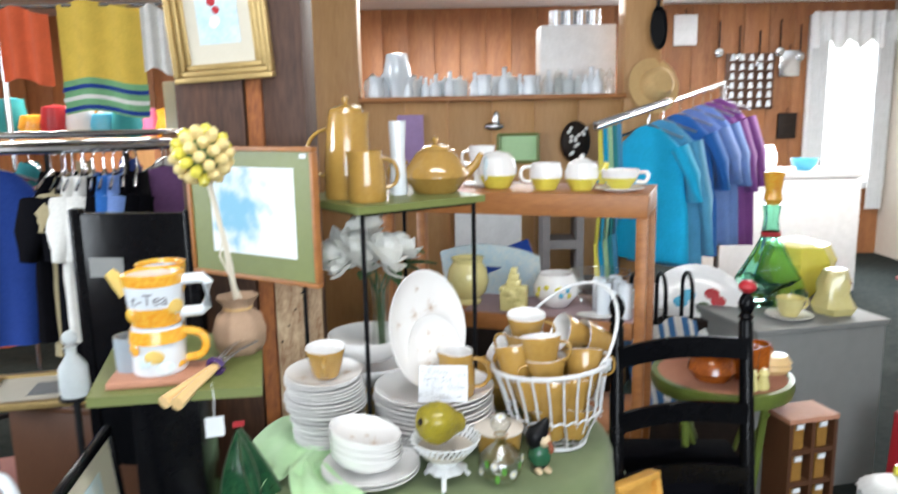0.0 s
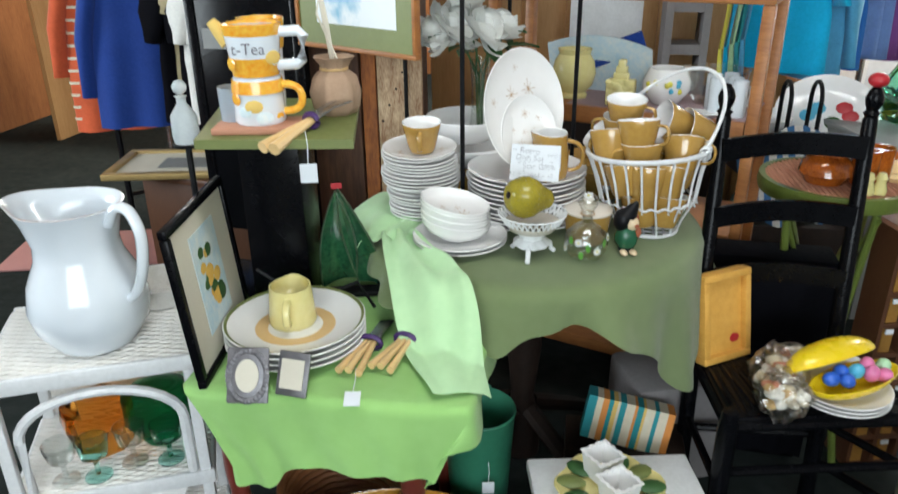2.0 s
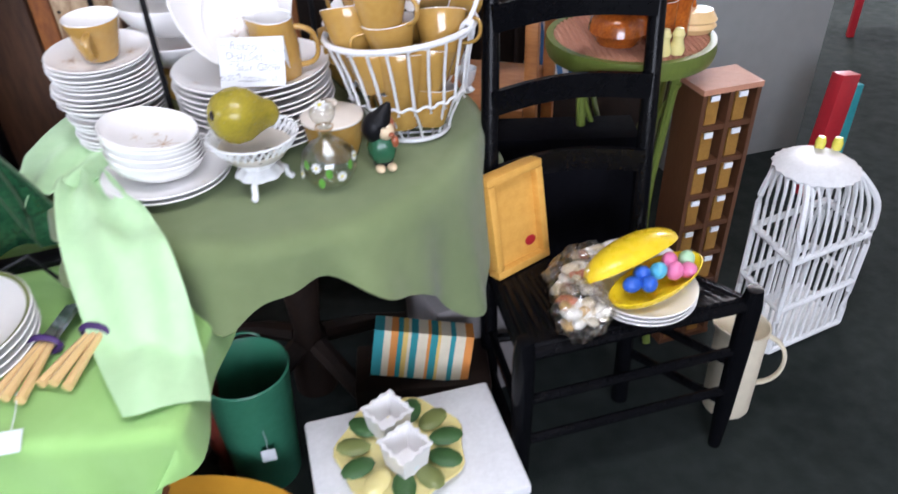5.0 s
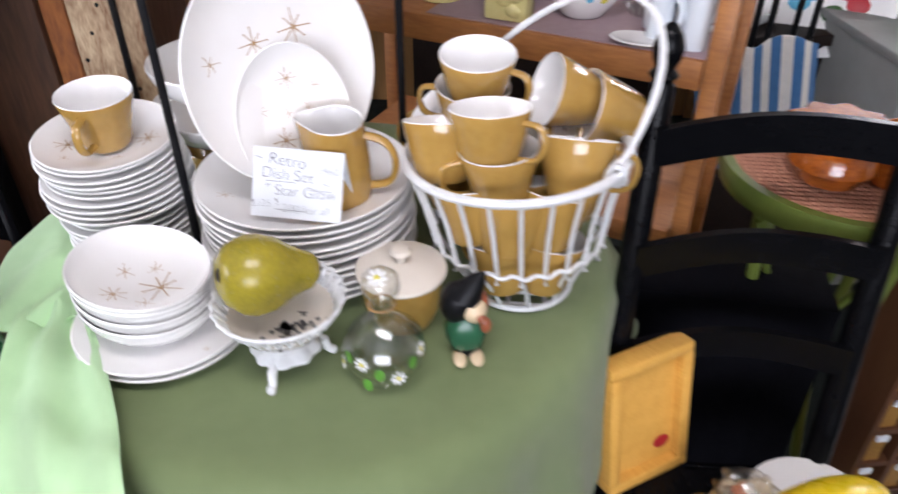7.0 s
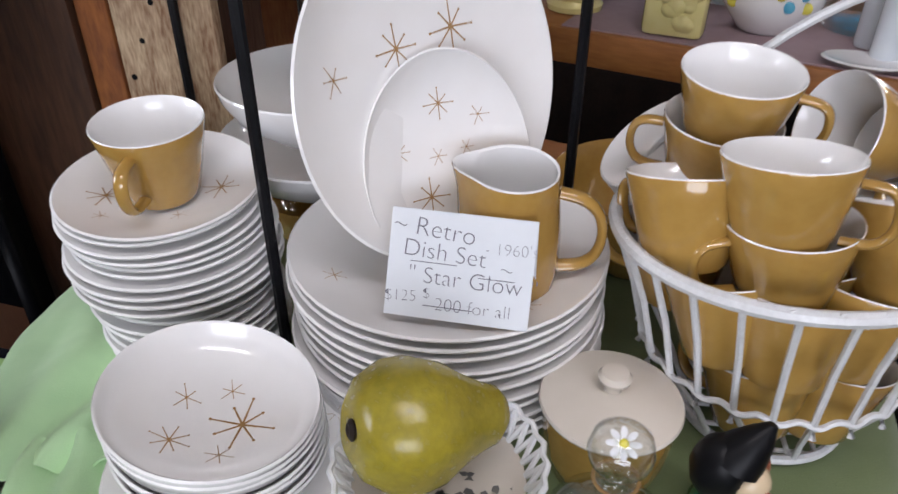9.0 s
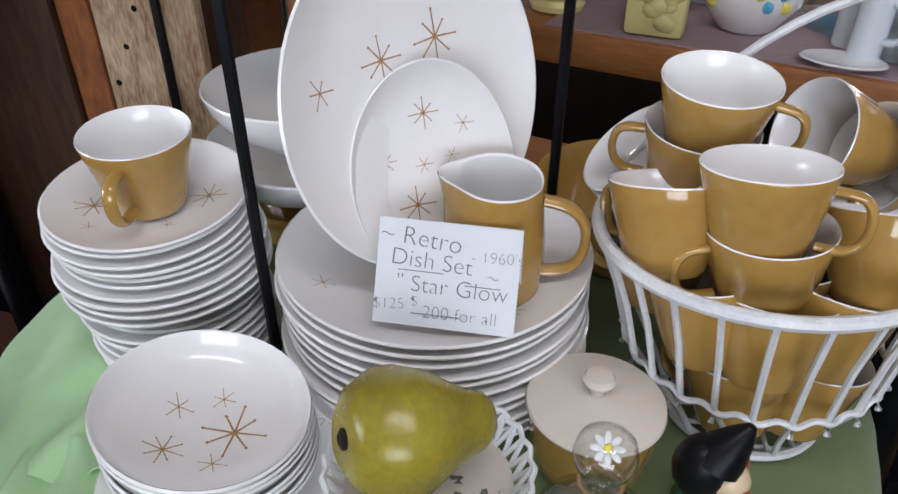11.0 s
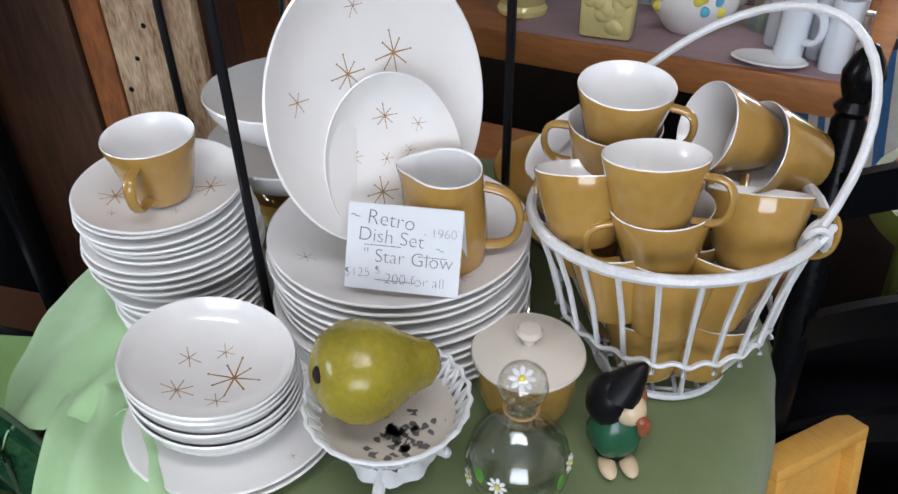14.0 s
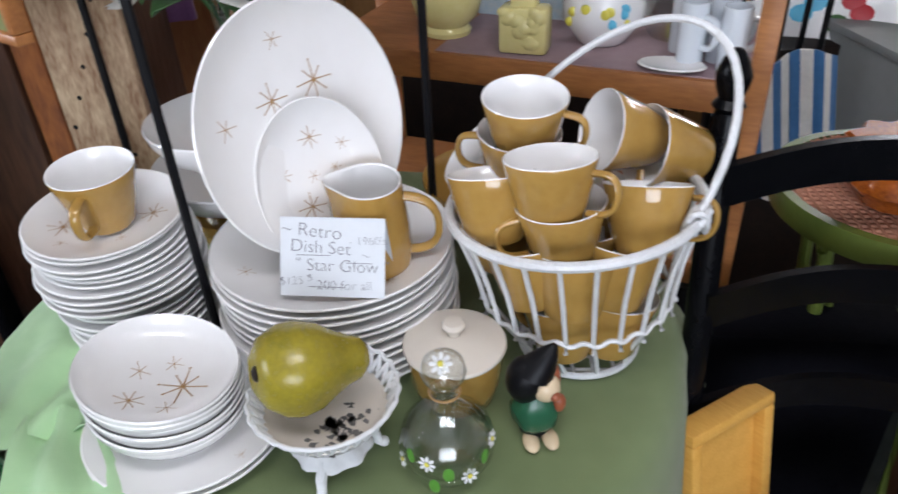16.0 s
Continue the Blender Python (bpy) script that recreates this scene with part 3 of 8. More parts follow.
def spouted(prof, n=40, lip=0.014, z_lip=0.06, a_lip=math.pi, bm=None):
    top = max(z for _, z in prof)

    def wave(a, r, z):
        d = abs((a - a_lip + math.pi) % (2 * math.pi) - math.pi)
        return r + lip * max(0, (z - z_lip) / (top - z_lip)) * math.exp(-(d / 0.42) ** 2)
    return lathe(bm or B(), prof, n, wave=wave)


part("shell", spouted([(0, 0.002), (0.036, 0.002), (0.041, 0.004), (0.043, 0.02), (0.041, 0.05), (0.036, 0.08), (0.0345, 0.094)]), "tan", jug)
part("lining", spouted([(0.0345, 0.094), (0.034, 0.0955), (0.0325, 0.094), (0.0335, 0.08), (0.038, 0.05), (0.040, 0.02), (0, 0.012)]), "china", jug)
part("handle", tube(B(), handle_pts(0.036, 0.080, 0.042, 0.020, 0.076, 18), 0.0064, 10, flat=0.65, across=(0, 1, 0)), "tan", jug)

card = thing("price_card", "folded pale card with handwritten price in ink", "card", pose(-0.0252, 1.4945, 0.8315, 0, 0, -2.9))
fr = pose(0, 0, 0, 62, 0, 0)
part("front", box(B(), -0.0525, 0.0525, 0.0, 0.078, -0.0006, 0.0), "paper", card, m=fr)
part("back", box(B(), -0.0525, 0.0525, 0.0, 0.074, -0.0006, 0.0), "paper", card, m=pose(0, 0.0368, 0.0690, -76, 0, 0))
for body, x, y, s, r in (("~ Retro", -0.021, 0.059, 0.019, -5), ("- 1960's", 0.036, 0.052, 0.012, 2), ("Dish Set", -0.012, 0.043, 0.018, -3), ("~", 0.033, 0.037, 0.016, -8), ("\" Star Glow \"", 0.010, 0.025, 0.0175, -1), ("$125", -0.041, 0.011, 0.012, 3), ("$", -0.022, 0.015, 0.011, 6), ("200 for all", 0.012, 0.007, 0.0135, 0)):
    text_part("handwriting", body, s, card, fr @ pose(x, y, 0.0004, 0, 0, r), thin=0.00036)
for x0, x1, y in ((-0.036, -0.002, 0.0405), (0.014, 0.040, 0.0335)):
    part("underline", box(B(), x0, x1, y, y + 0.0006, 0.0003, 0.0005), "ink", card, m=fr)
part("strike", box(B(), -0.024, 0.012, 0.0092, 0.0098, 0.0003, 0.0006), "ink", card, m=fr)

sugar = thing("sugar_bowl", "mustard sugar bowl with a white lid", "sugar bowl", pose(0.093, 1.495, TZ + 0.0005) @ Matrix.Diagonal((1, 1, 0.96, 1)))
part("body", lathe(B(), [(0, 0.002), (0.032, 0.002), (0.036, 0), (0.040, 0.004), (0.047, 0.03), (0.050, 0.06), (0.0515, 0.072), (0.050, 0.074), (0, 0.070)], 44), "tan", sugar)
lid = part("lid", lathe(B(), [(0.0525, 0.0725), (0.0535, 0.075), (0.0525, 0.0775), (0.048, 0.0785), (0.030, 0.083), (0.012, 0.0865), (0, 0.087)], 44), "bone", sugar, "off-white glazed lid")
part("knob", lathe(B(), [(0.006, 0.085), (0.007, 0.092), (0.0115, 0.097), (0.0125, 0.100), (0.010, 0.104), (0, 0.1055)], 24), "bone", lid)

M["bright_leaf"] = mat("painted_leaf", (0.10, 0.30, 0.04), 0.3)
M["chip_grey"] = mat("bare_metal_chips", (0.11, 0.11, 0.115), 0.5, second=(0.20, 0.18, 0.15), scale=200)

# ---- pierced footed bowl with the pear ----
fb = thing("footed_bowl", "white pierced metal bowl on three scrolled feet", "bowl", pose(-0.021, 1.403, TZ) @ Matrix.Diagonal((0.957, 0.957, 1, 1)))
part("dish", lathe(B(), [(0, 0.052), (0.03, 0.052), (0.05, 0.060), (0.060, 0.0745), (0.0595, 0.0755), (0.048, 0.0635), (0.03, 0.0555), (0, 0.054)], 60), "bone", fb, "worn white dish with flaked paint")
# pierced rim: a lattice of small crossing bars
part("rim", tube(B(), [((0.0715 + 0.0012 * math.sin(i * math.pi / 2)) * math.cos(2 * math.pi * i / 96), (0.0715 + 0.0012 * math.sin(i * math.pi / 2)) * math.sin(2 * math.pi * i / 96), 0.094 + 0.001 * math.sin(i * math.pi / 2)) for i in range(96)], 0.0022, 6, True), "white_paint", fb)
for side in (-1, 1):
    lattice = mesh_of("lattice_bar", tube(B(), [(0.0595, 0, 0.0745), (0.0712 * math.cos(side * math.pi / 34), 0.0712 * math.sin(side * math.pi / 34), 0.0935)], 0.0021, 5), "white_paint")
    for k in range(34):
        bar = new("lattice_bar", lattice)
        bar.parent = fb
        bar.matrix_local = Matrix.Rotation(2 * math.pi * k / 34, 4, "Z")
part("stem", lathe(B(), [(0, 0.020), (0.030, 0.020), (0.040, 0.026), (0.038, 0.032), (0.026, 0.040), (0.030, 0.052), (0, 0.052)], 40, wave=lambda a, r, z: r * (1 + 0.05 * math.cos(9 * a))), "white_paint", fb)
for k in range(3):
    a = radians(-95 + 120 * k)
    c, s = math.cos(a), math.sin(a)
    bm = tube(B(), [(0.030 * c, 0.030 * s, 0.030), (0.044 * c, 0.044 * s, 0.022), (0.046 * c, 0.046 * s, 0.010), (0.052 * c, 0.052 * s, 0.004)], 0.0062, 8, r_end=0.0045)
    ball(bm, (0.052 * c, 0.052 * s, 0.0052), 0.0058, n=8)
    part("foot", bm, "white_paint", fb)
for k in range(64):
    r = random.Random(k)
    q, a = abs(r.gauss(0.022, 0.014)), r.gauss(-0.8, 0.7)
    n = r.randint(5, 8)
    rad = [r.uniform(0.0010, 0.0058) for _ in range(n)]
    bm = B()
    bm.faces.new([bm.verts.new((rad[i] * math.cos(2 * math.pi * i / n), rad[i] * math.sin(2 * math.pi * i / n), 0)) for i in range(n)])
    part("paint_chip", bm, "chip_grey", fb, m=Matrix.Translation((q * math.cos(a), q * math.sin(a), 0.0566 + max(0, q - 0.03) * 0.45)))

P0, P1 = Vector((-0.070, 1.378, 0.838)), Vector((0.012, 1.428, 0.815))
ax = (P1 - P0)
pm = Matrix.Translation(P0) @ ax.to_track_quat("Z", "Y").to_matrix().to_4x4() @ Matrix.Diagonal((1.02, 1.02, 0.95, 1))
pear = thing("pear", "large green artificial pear lying in the bowl", "pear", pm)
part("flesh", lathe(B(), [(0, 0.006), (0.006, 0.002), (0.016, -0.001), (0.030, 0.008), (0.040, 0.026), (0.042, 0.040), (0.038, 0.058), (0.029, 0.074), (0.0225, 0.088), (0.019, 0.100), (0.012, 0.108), (0, 0.109)], 40, wave=lambda a, r, z: r * (1 + 0.03 * math.sin(3 * a + z * 30) + 0.02 * math.sin(5 * a))), "pear", pear, angle=80)
part("calyx", lathe(B(), [(0, 0.008), (0.0065, 0.005), (0.0068, 0.0005), (0.004, -0.0015), (0, 0.001)], 12), "dark", pear)

# ---- glass perfume bottle ----
dec = thing("glass_bottle", "round clear glass bottle with a painted daisy stopper", "bottle", pose(0.090, 1.400, TZ + 0.0005))
part("body", lathe(B(), [(0, 0.006), (0.020, 0.003), (0.024, 0), (0.032, 0.006), (0.043, 0.024), (0.0455, 0.038), (0.041, 0.056), (0.026, 0.072), (0.012, 0.080), (0.0105, 0.094), (0.014, 0.098), (0.0135, 0.099), (0.0085, 0.095), (0.0085, 0.082), (0.022, 0.070), (0.037, 0.055), (0.0415, 0.038), (0.039, 0.024), (0.026, 0.010), (0, 0.010)], 40), "glass", dec)
st = part("stopper", lathe(B(), [(0, 0.092), (0.007, 0.092), (0.008, 0.100), (0.012, 0.106), (0.019, 0.117), (0.0205, 0.124), (0.018, 0.134), (0.010, 0.141), (0, 0.1425)], 28), "glass", dec)
part("gold_collar", tube(B(), [(0.0140 * math.cos(2 * math.pi * i / 24), 0.0140 * math.sin(2 * math.pi * i / 24), 0.0985) for i in range(24)], 0.0012, 6, True), "star", dec)


def daisy(parent, m, r):
    bm = B()
    for k in range(8):
        a = 2 * math.pi * k / 8
        ball(bm, (r * 0.62 * math.cos(a), r * 0.62 * math.sin(a), 0), r * 0.36, 1, 0.55, 0.12, 8, Matrix.Rotation(a, 4, "Z"))
    d = part("daisy", bm, "white_paint", parent, "white painted daisy", m)
    part("daisy_centre", ball(B(), (0, 0, 0.0006), r * 0.28, 1, 1, 0.4, 8), "lemon", d)


daisy(st, Matrix.Translation((-0.001, -0.009, 0.1395)) @ pose(0, 0, 0, 28), 0.011)
for az, z in ((250, 0.05), (300, 0.032), (205, 0.03), (340, 0.055)):
    a = radians(az)
    daisy(dec, pose(0.0447 * math.cos(a), 0.0447 * math.sin(a), z) @ pose(0, 0, 0, 0, 0, az + 90) @ pose(0, 0, 0, 80), 0.009)

for az, z in ((275, 0.040), (228, 0.052), (322, 0.046), (258, 0.024)):
    a = radians(az)
    part("painted_leaf", ball(B(), (0.0455 * math.cos(a), 0.0455 * math.sin(a), z), 0.0075, 0.12, 0.7, 1.2, 8, Matrix.Rotation(a, 4, "Z")), "bright_leaf", dec, "green painted leaf")

# ---- painted figurine (one plain mesh) ----
M["figure_green"] = mat("painted_green", (0.02, 0.10, 0.05), 0.25)
M["figure_face"] = mat("painted_face", (0.34, 0.10, 0.045), 0.3, second=(0.24, 0.06, 0.03), scale=60)
M["figure_pale"] = mat("painted_pale", (0.70, 0.55, 0.36), 0.25)
bm = B()
marks = []


def painted(index):
    marks.append((len(bm.faces), index))


lathe(bm, [(0, 0.014), (0.015, 0.014), (0.019, 0.022), (0.020, 0.036), (0.016, 0.050), (0.010, 0.058), (0, 0.060)], 22, wave=lambda a, r, z: r * (1 + 0.06 * math.sin(5 * a)))
painted(1)
lathe(bm, [(0, 0.004), (0.012, 0.004), (0.014, 0.010), (0.013, 0.016), (0, 0.018)], 16)
painted(0)
for x in (-0.007, 0.009):
    ball(bm, (x, -0.016, 0.006), 0.0085, 0.8, 1.5, 0.62)
painted(3)
ball(bm, (0.006, -0.006, 0.064), 0.0135, 0.9, 0.95, 1.1)
painted(3)
ball(bm, (0.011, -0.017, 0.062), 0.0045)
ball(bm, (0.016, -0.010, 0.046), 0.006, 1, 1, 1.8)
painted(2)
ball(bm, (0.013, 0.002, 0.064), 0.009, 0.8, 1.0, 2.2)
painted(2)
ball(bm, (-0.008, 0.002, 0.068), 0.0175, 0.95, 1.0, 1.45)
painted(0)
lathe(bm, [(0.017, 0.0), (0.013, 0.012), (0.008, 0.024), (0.003, 0.033), (0, 0.034)], 16, pose(-0.002, 0, 0.078, 0, 28, 0))
painted(0)
fig = solid("figurine", bm, ["iron", "figure_green", "figure_face", "figure_pale"], "small painted garden figure with dark hair and green coat", "figurine", pose(0.174, 1.445, TZ, 0, 0, 12) @ Matrix.Diagonal((1.22, 1.15, 1.04, 1)))
start = 0
for end, index in marks:
    for i in range(start, end):
        fig.data.polygons[i].material_index = index
    start = end

# more materials
def plain(key, base, rough=0.5, **k):
    M[key] = mat(key, base, rough, **k)


plain("flower_white", (0.88, 0.88, 0.85), 0.7, second=(0.72, 0.70, 0.62), scale=30, sheen=0.2)
plain("leaf", (0.045, 0.12, 0.035), 0.5, second=(0.03, 0.08, 0.02), scale=30)
plain("orange_glaze", (0.80, 0.30, 0.02), 0.15, second=(0.85, 0.55, 0.08), scale=16, amount=0.9, coat=0.4)
plain("burlap", (0.40, 0.27, 0.18), 0.9, second=(0.30, 0.19, 0.12), scale=40, bump=0.9, bump_scale=400)
plain("bud", (0.72, 0.56, 0.22), 0.5, second=(0.72, 0.62, 0.36), scale=50)
plain("gold", (0.52, 0.37, 0.15), 0.4, metal=0.5, second=(0.36, 0.25, 0.10), scale=30, bump=0.3)
plain("mat_board", (0.62, 0.58, 0.48), 0.9, second=(0.58, 0.54, 0.44), scale=20)


def wash(name, paper, ink, cx, cz, reach):
    """Blue wash on paper: noise that fades away from the middle of the blot."""
    m = mat(name, paper, 0.8, scale=30, amount=0.3)
    t = m.node_tree
    co, sep = t.nodes.new("ShaderNodeTexCoord"), t.nodes.new("ShaderNodeVectorMath")
    sep.operation = "DISTANCE"
    sep.inputs[1].default_value = (cx, 0.0, cz)
    t.links.new(co.outputs["Object"], sep.inputs[0])
    ns = t.nodes.new("ShaderNodeTexNoise")
    ns.inputs["Scale"].default_value, ns.inputs["Detail"].default_value = 22, 6
    t.links.new(co.outputs["Object"], ns.inputs["Vector"])
    ma = t.nodes.new("ShaderNodeMath")
    ma.operation = "MULTIPLY_ADD"
    ma.inputs[1].default_value = -1.0 / reach
    t.links.new(sep.outputs["Value"], ma.inputs[0])
    t.links.new(ns.outputs["Fac"], ma.inputs[2])
    mr = t.nodes.new("ShaderNodeMapRange")
    mr.interpolation_type = "SMOOTHSTEP"
    mr.inputs["From Min"].default_value, mr.inputs["From Max"].default_value = 0.0, 0.38
    t.links.new(ma.outputs[0], mr.inputs["Value"])
    mx = t.nodes.new("ShaderNodeMix")
    mx.data_type = "RGBA"
    mx.inputs["A"].default_value, mx.inputs["B"].default_value = (*paper, 1), (*ink, 1)
    t.links.new(mr.outputs[0], mx.inputs["Factor"])
    t.links.new(mx.outputs["Result"], t.nodes["Principled BSDF"].inputs["Base Color"])
    return m


M["watercolour"] = wash("watercolour", (0.76, 0.80, 0.82), (0.22, 0.46, 0.62), 0.150, 0.160, 0.22)
plain("frosted", (0.80, 0.86, 0.88), 0.3, glass=0.55, scale=20)
plain("pale_blue", (0.45, 0.62, 0.72), 0.8, second=(0.70, 0.74, 0.72), scale=12, amount=0.9)
plain("petal", (0.75, 0.48, 0.10), 0.8, second=(0.6, 0.3, 0.06), scale=40)
plain("silver", (0.22, 0.21, 0.22), 0.35, metal=0.8, second=(0.10, 0.10, 0.11), scale=60, bump=0.8, bump_scale=250)
plain("ivory", (0.72, 0.50, 0.24), 0.3, second=(0.66, 0.42, 0.18), scale=30)
plain("purple", (0.06, 0.025, 0.13), 0.5)
plain("wicker", (0.84, 0.82, 0.78), 0.55, second=(0.66, 0.63, 0.58), scale=30, amount=0.7, bump=0.6, bump_scale=200)
plain("porcelain", (0.74, 0.79, 0.84), 0.12, second=(0.70, 0.75, 0.80), scale=5, coat=0.5)
plain("green_tin", (0.045, 0.22, 0.13), 0.35, second=(0.035, 0.18, 0.10), scale=12, bump=0.1)
plain("pine_frame", (0.72, 0.40, 0.09), 0.45, second=(0.60, 0.30, 0.05), scale=8, amount=0.8, stretch=(6, 1, 6))
plain("walnut", (0.10, 0.042, 0.02), 0.4, second=(0.06, 0.022, 0.01), scale=6, stretch=(5, 5, 1))
plain("cherry", (0.16, 0.03, 0.02), 0.35, second=(0.10, 0.02, 0.012), scale=12)
plain("cane", (0.50, 0.24, 0.15), 0.6, second=(0.36, 0.15, 0.09), scale=60, bump=0.9, bump_scale=300)
plain("green_cane", (0.12, 0.16, 0.03), 0.4, second=(0.08, 0.11, 0.02), scale=12)
plain("red_paint", (0.45, 0.02, 0.03), 0.4)
plain("teal", (0.02, 0.27, 0.30), 0.7)
plain("stripe_orange", (0.75, 0.28, 0.06), 0.7)
plain("stripe_yellow", (0.75, 0.52, 0.14), 0.7)
plain("stripe_cream", (0.74, 0.66, 0.50), 0.7)
plain("yellow_plastic", (0.85, 0.62, 0.015), 0.28, second=(0.80, 0.55, 0.01), scale=10, coat=0.3)
plain("egg_blue", (0.03, 0.12, 0.55), 0.3)
plain("egg_sky", (0.10, 0.45, 0.65), 0.3)
plain("egg_pink", (0.75, 0.20, 0.40), 0.3)
plain("egg_mint", (0.40, 0.65, 0.40), 0.3)
plain("mustard", (0.55, 0.27, 0.025), 0.22, second=(0.48, 0.22, 0.02), scale=8, coat=0.4)
plain("grey_china", (0.35, 0.40, 0.45), 0.2, second=(0.30, 0.35, 0.40), scale=8, coat=0.4)
plain("basket_wood", (0.26, 0.10, 0.035), 0.55, second=(0.15, 0.055, 0.02), scale=14, stretch=(1, 1, 6))
plain("steel", (0.55, 0.56, 0.58), 0.25, metal=1.0)
plain("straw", (0.62, 0.42, 0.19), 0.8, second=(0.5, 0.32, 0.13), scale=60, bump=0.5)
plain("mauve_cloth", (0.35, 0.25, 0.27), 0.85, second=(0.29, 0.20, 0.23), scale=9)
plain("stone_grey", (0.24, 0.22, 0.22), 0.9, second=(0.19, 0.175, 0.175), scale=12, bump=0.5)
plain("figure_green", (0.03, 0.13, 0.06), 0.3)
plain("figure_pink", (0.60, 0.22, 0.13), 0.3)
# golden tone puts the light on the pigeonholes' backs into the colour
plain("gilt_lining", (0.42, 0.22, 0.05), 0.35, metal=0.3, second=(0.22, 0.10, 0.025), scale=30)
plain("amber_glaze", (0.50, 0.13, 0.015), 0.1, second=(0.20, 0.04, 0.008), scale=26, amount=0.9, coat=0.7)
plain("pink_rug", (0.42, 0.20, 0.18), 0.95, second=(0.34, 0.16, 0.15), scale=12)
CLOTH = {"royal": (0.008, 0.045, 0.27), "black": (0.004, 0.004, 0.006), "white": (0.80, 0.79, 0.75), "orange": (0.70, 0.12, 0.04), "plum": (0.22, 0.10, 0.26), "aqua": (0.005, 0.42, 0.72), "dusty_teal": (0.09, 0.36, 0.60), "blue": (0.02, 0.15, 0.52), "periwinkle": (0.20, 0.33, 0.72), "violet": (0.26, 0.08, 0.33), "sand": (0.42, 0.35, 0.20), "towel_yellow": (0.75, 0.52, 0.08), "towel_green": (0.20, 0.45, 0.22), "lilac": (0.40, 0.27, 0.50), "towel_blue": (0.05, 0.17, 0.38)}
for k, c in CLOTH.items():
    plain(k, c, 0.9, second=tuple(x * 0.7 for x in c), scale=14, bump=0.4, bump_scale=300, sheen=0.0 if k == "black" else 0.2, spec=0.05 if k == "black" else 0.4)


def rails(bm, pts_list, r, n=6):
    for pts in pts_list:
        tube(bm, pts, r, n)
    return bm


# ---- iron stand with a green shelf, on the round table ----
F = [Vector((-0.190, 1.572, 0)), Vector((0.053, 1.752, 0)), Vector((-0.127, 1.994, 0)), Vector((-0.370, 1.814, 0))]
stand = thing("iron_stand", "black iron rod stand with a green shelf on the round table", "stand", pose(0, 0, TZ))
SZ = 1.243 - TZ
for p in F:
    part("leg", tube(B(), [(p.x, p.y, 0.001), (p.x, p.y, SZ - 0.016)], 0.0052, 8), "iron", stand)
bm = B()
for a, b in zip(F, F[1:] + F[:1]):
    tube(bm, [(a.x, a.y, SZ - 0.02), (b.x, b.y, SZ - 0.02)], 0.004, 6)
part("frame", bm, "iron", stand)
d1, d2 = (F[1] - F[0]).normalized(), (F[3] - F[0]).normalized()
c4 = [F[0] - d1 * .02 - d2 * .02, F[1] + d1 * .02 - d2 * .02, F[2] + d1 * .02 + d2 * .02, F[3] - d1 * .02 + d2 * .02]
bm = B()
lo = [bm.verts.new((p.x, p.y, SZ - 0.016)) for p in c4]
hi = [bm.verts.new((p.x, p.y, SZ)) for p in c4]
bm.faces.new(lo[::-1]), bm.faces.new(hi)
for i in range(4):
    bm.faces.new((lo[i], lo[(i + 1) % 4], hi[(i + 1) % 4], hi[i]))
part("shelf", bm, "olive", stand, "green painted wooden shelf")


def pot(name, label, category, m, prof, material, top=None, lid=None, handle=None, spout=None, lip=0.0, lid_mat=None):
    """A lathe-turned pot with the parts that it has."""
    ob = thing(name, label, category, m)
    zt = max(z for _, z in prof)
    part("body", spouted(prof, 36, lip, zt * 0.75) if lip else lathe(B(), prof, 36), material, ob)
    if top:
        part("upper_band", lathe(B(), top, 36), "china", ob, "white glazed upper half")
    if lid:
        l = part("lid", lathe(B(), lid, 32), lid_mat or material, ob)
        r, z = 0.009, lid[-1][1]
        part("knob", lathe(B(), [(0.004, z - 0.002), (0.005, z + 0.004), (r, z + 0.010), (r * 0.8, z + 0.016), (0, z + 0.018)], 16), lid_mat or material, l)
    if handle:
        part("handle", tube(B(), handle_pts(*handle), 0.007, 8, flat=0.7, across=(0, 1, 0)), material if not top else "china", ob)
    if spout:
        part("spout", tube(B(), spout, 0.014, 10, r_end=0.007), material, ob)
    return ob


pot("coffee_pot", "tall mustard glazed coffee pot on the green shelf", "coffee pot", pose(-0.238, 1.735, 1.243, 0, 0, 175),
    [(0, 0), (0.052, 0), (0.056, 0.01), (0.054, 0.08), (0.046, 0.16), (0.040, 0.195), (0, 0.195)], "tan", lid=[(0.040, 0.196), (0.036, 0.206), (0.015, 0.214), (0, 0.216)], handle=(0.048, 0.16, 0.053, 0.05, 0.098), lip=0.016)
pot("tan_jug", "mustard glazed milk jug on the green shelf", "jug", pose(-0.186, 1.655, 1.243, 0, 0, 10),
    [(0, 0), (0.040, 0), (0.044, 0.01), (0.042, 0.06), (0.036, 0.1), (0.035, 0.112), (0.032, 0.11), (0.034, 0.06), (0, 0.02)], "tan", handle=(0.035, 0.095, 0.042, 0.03, 0.072), lip=0.012)
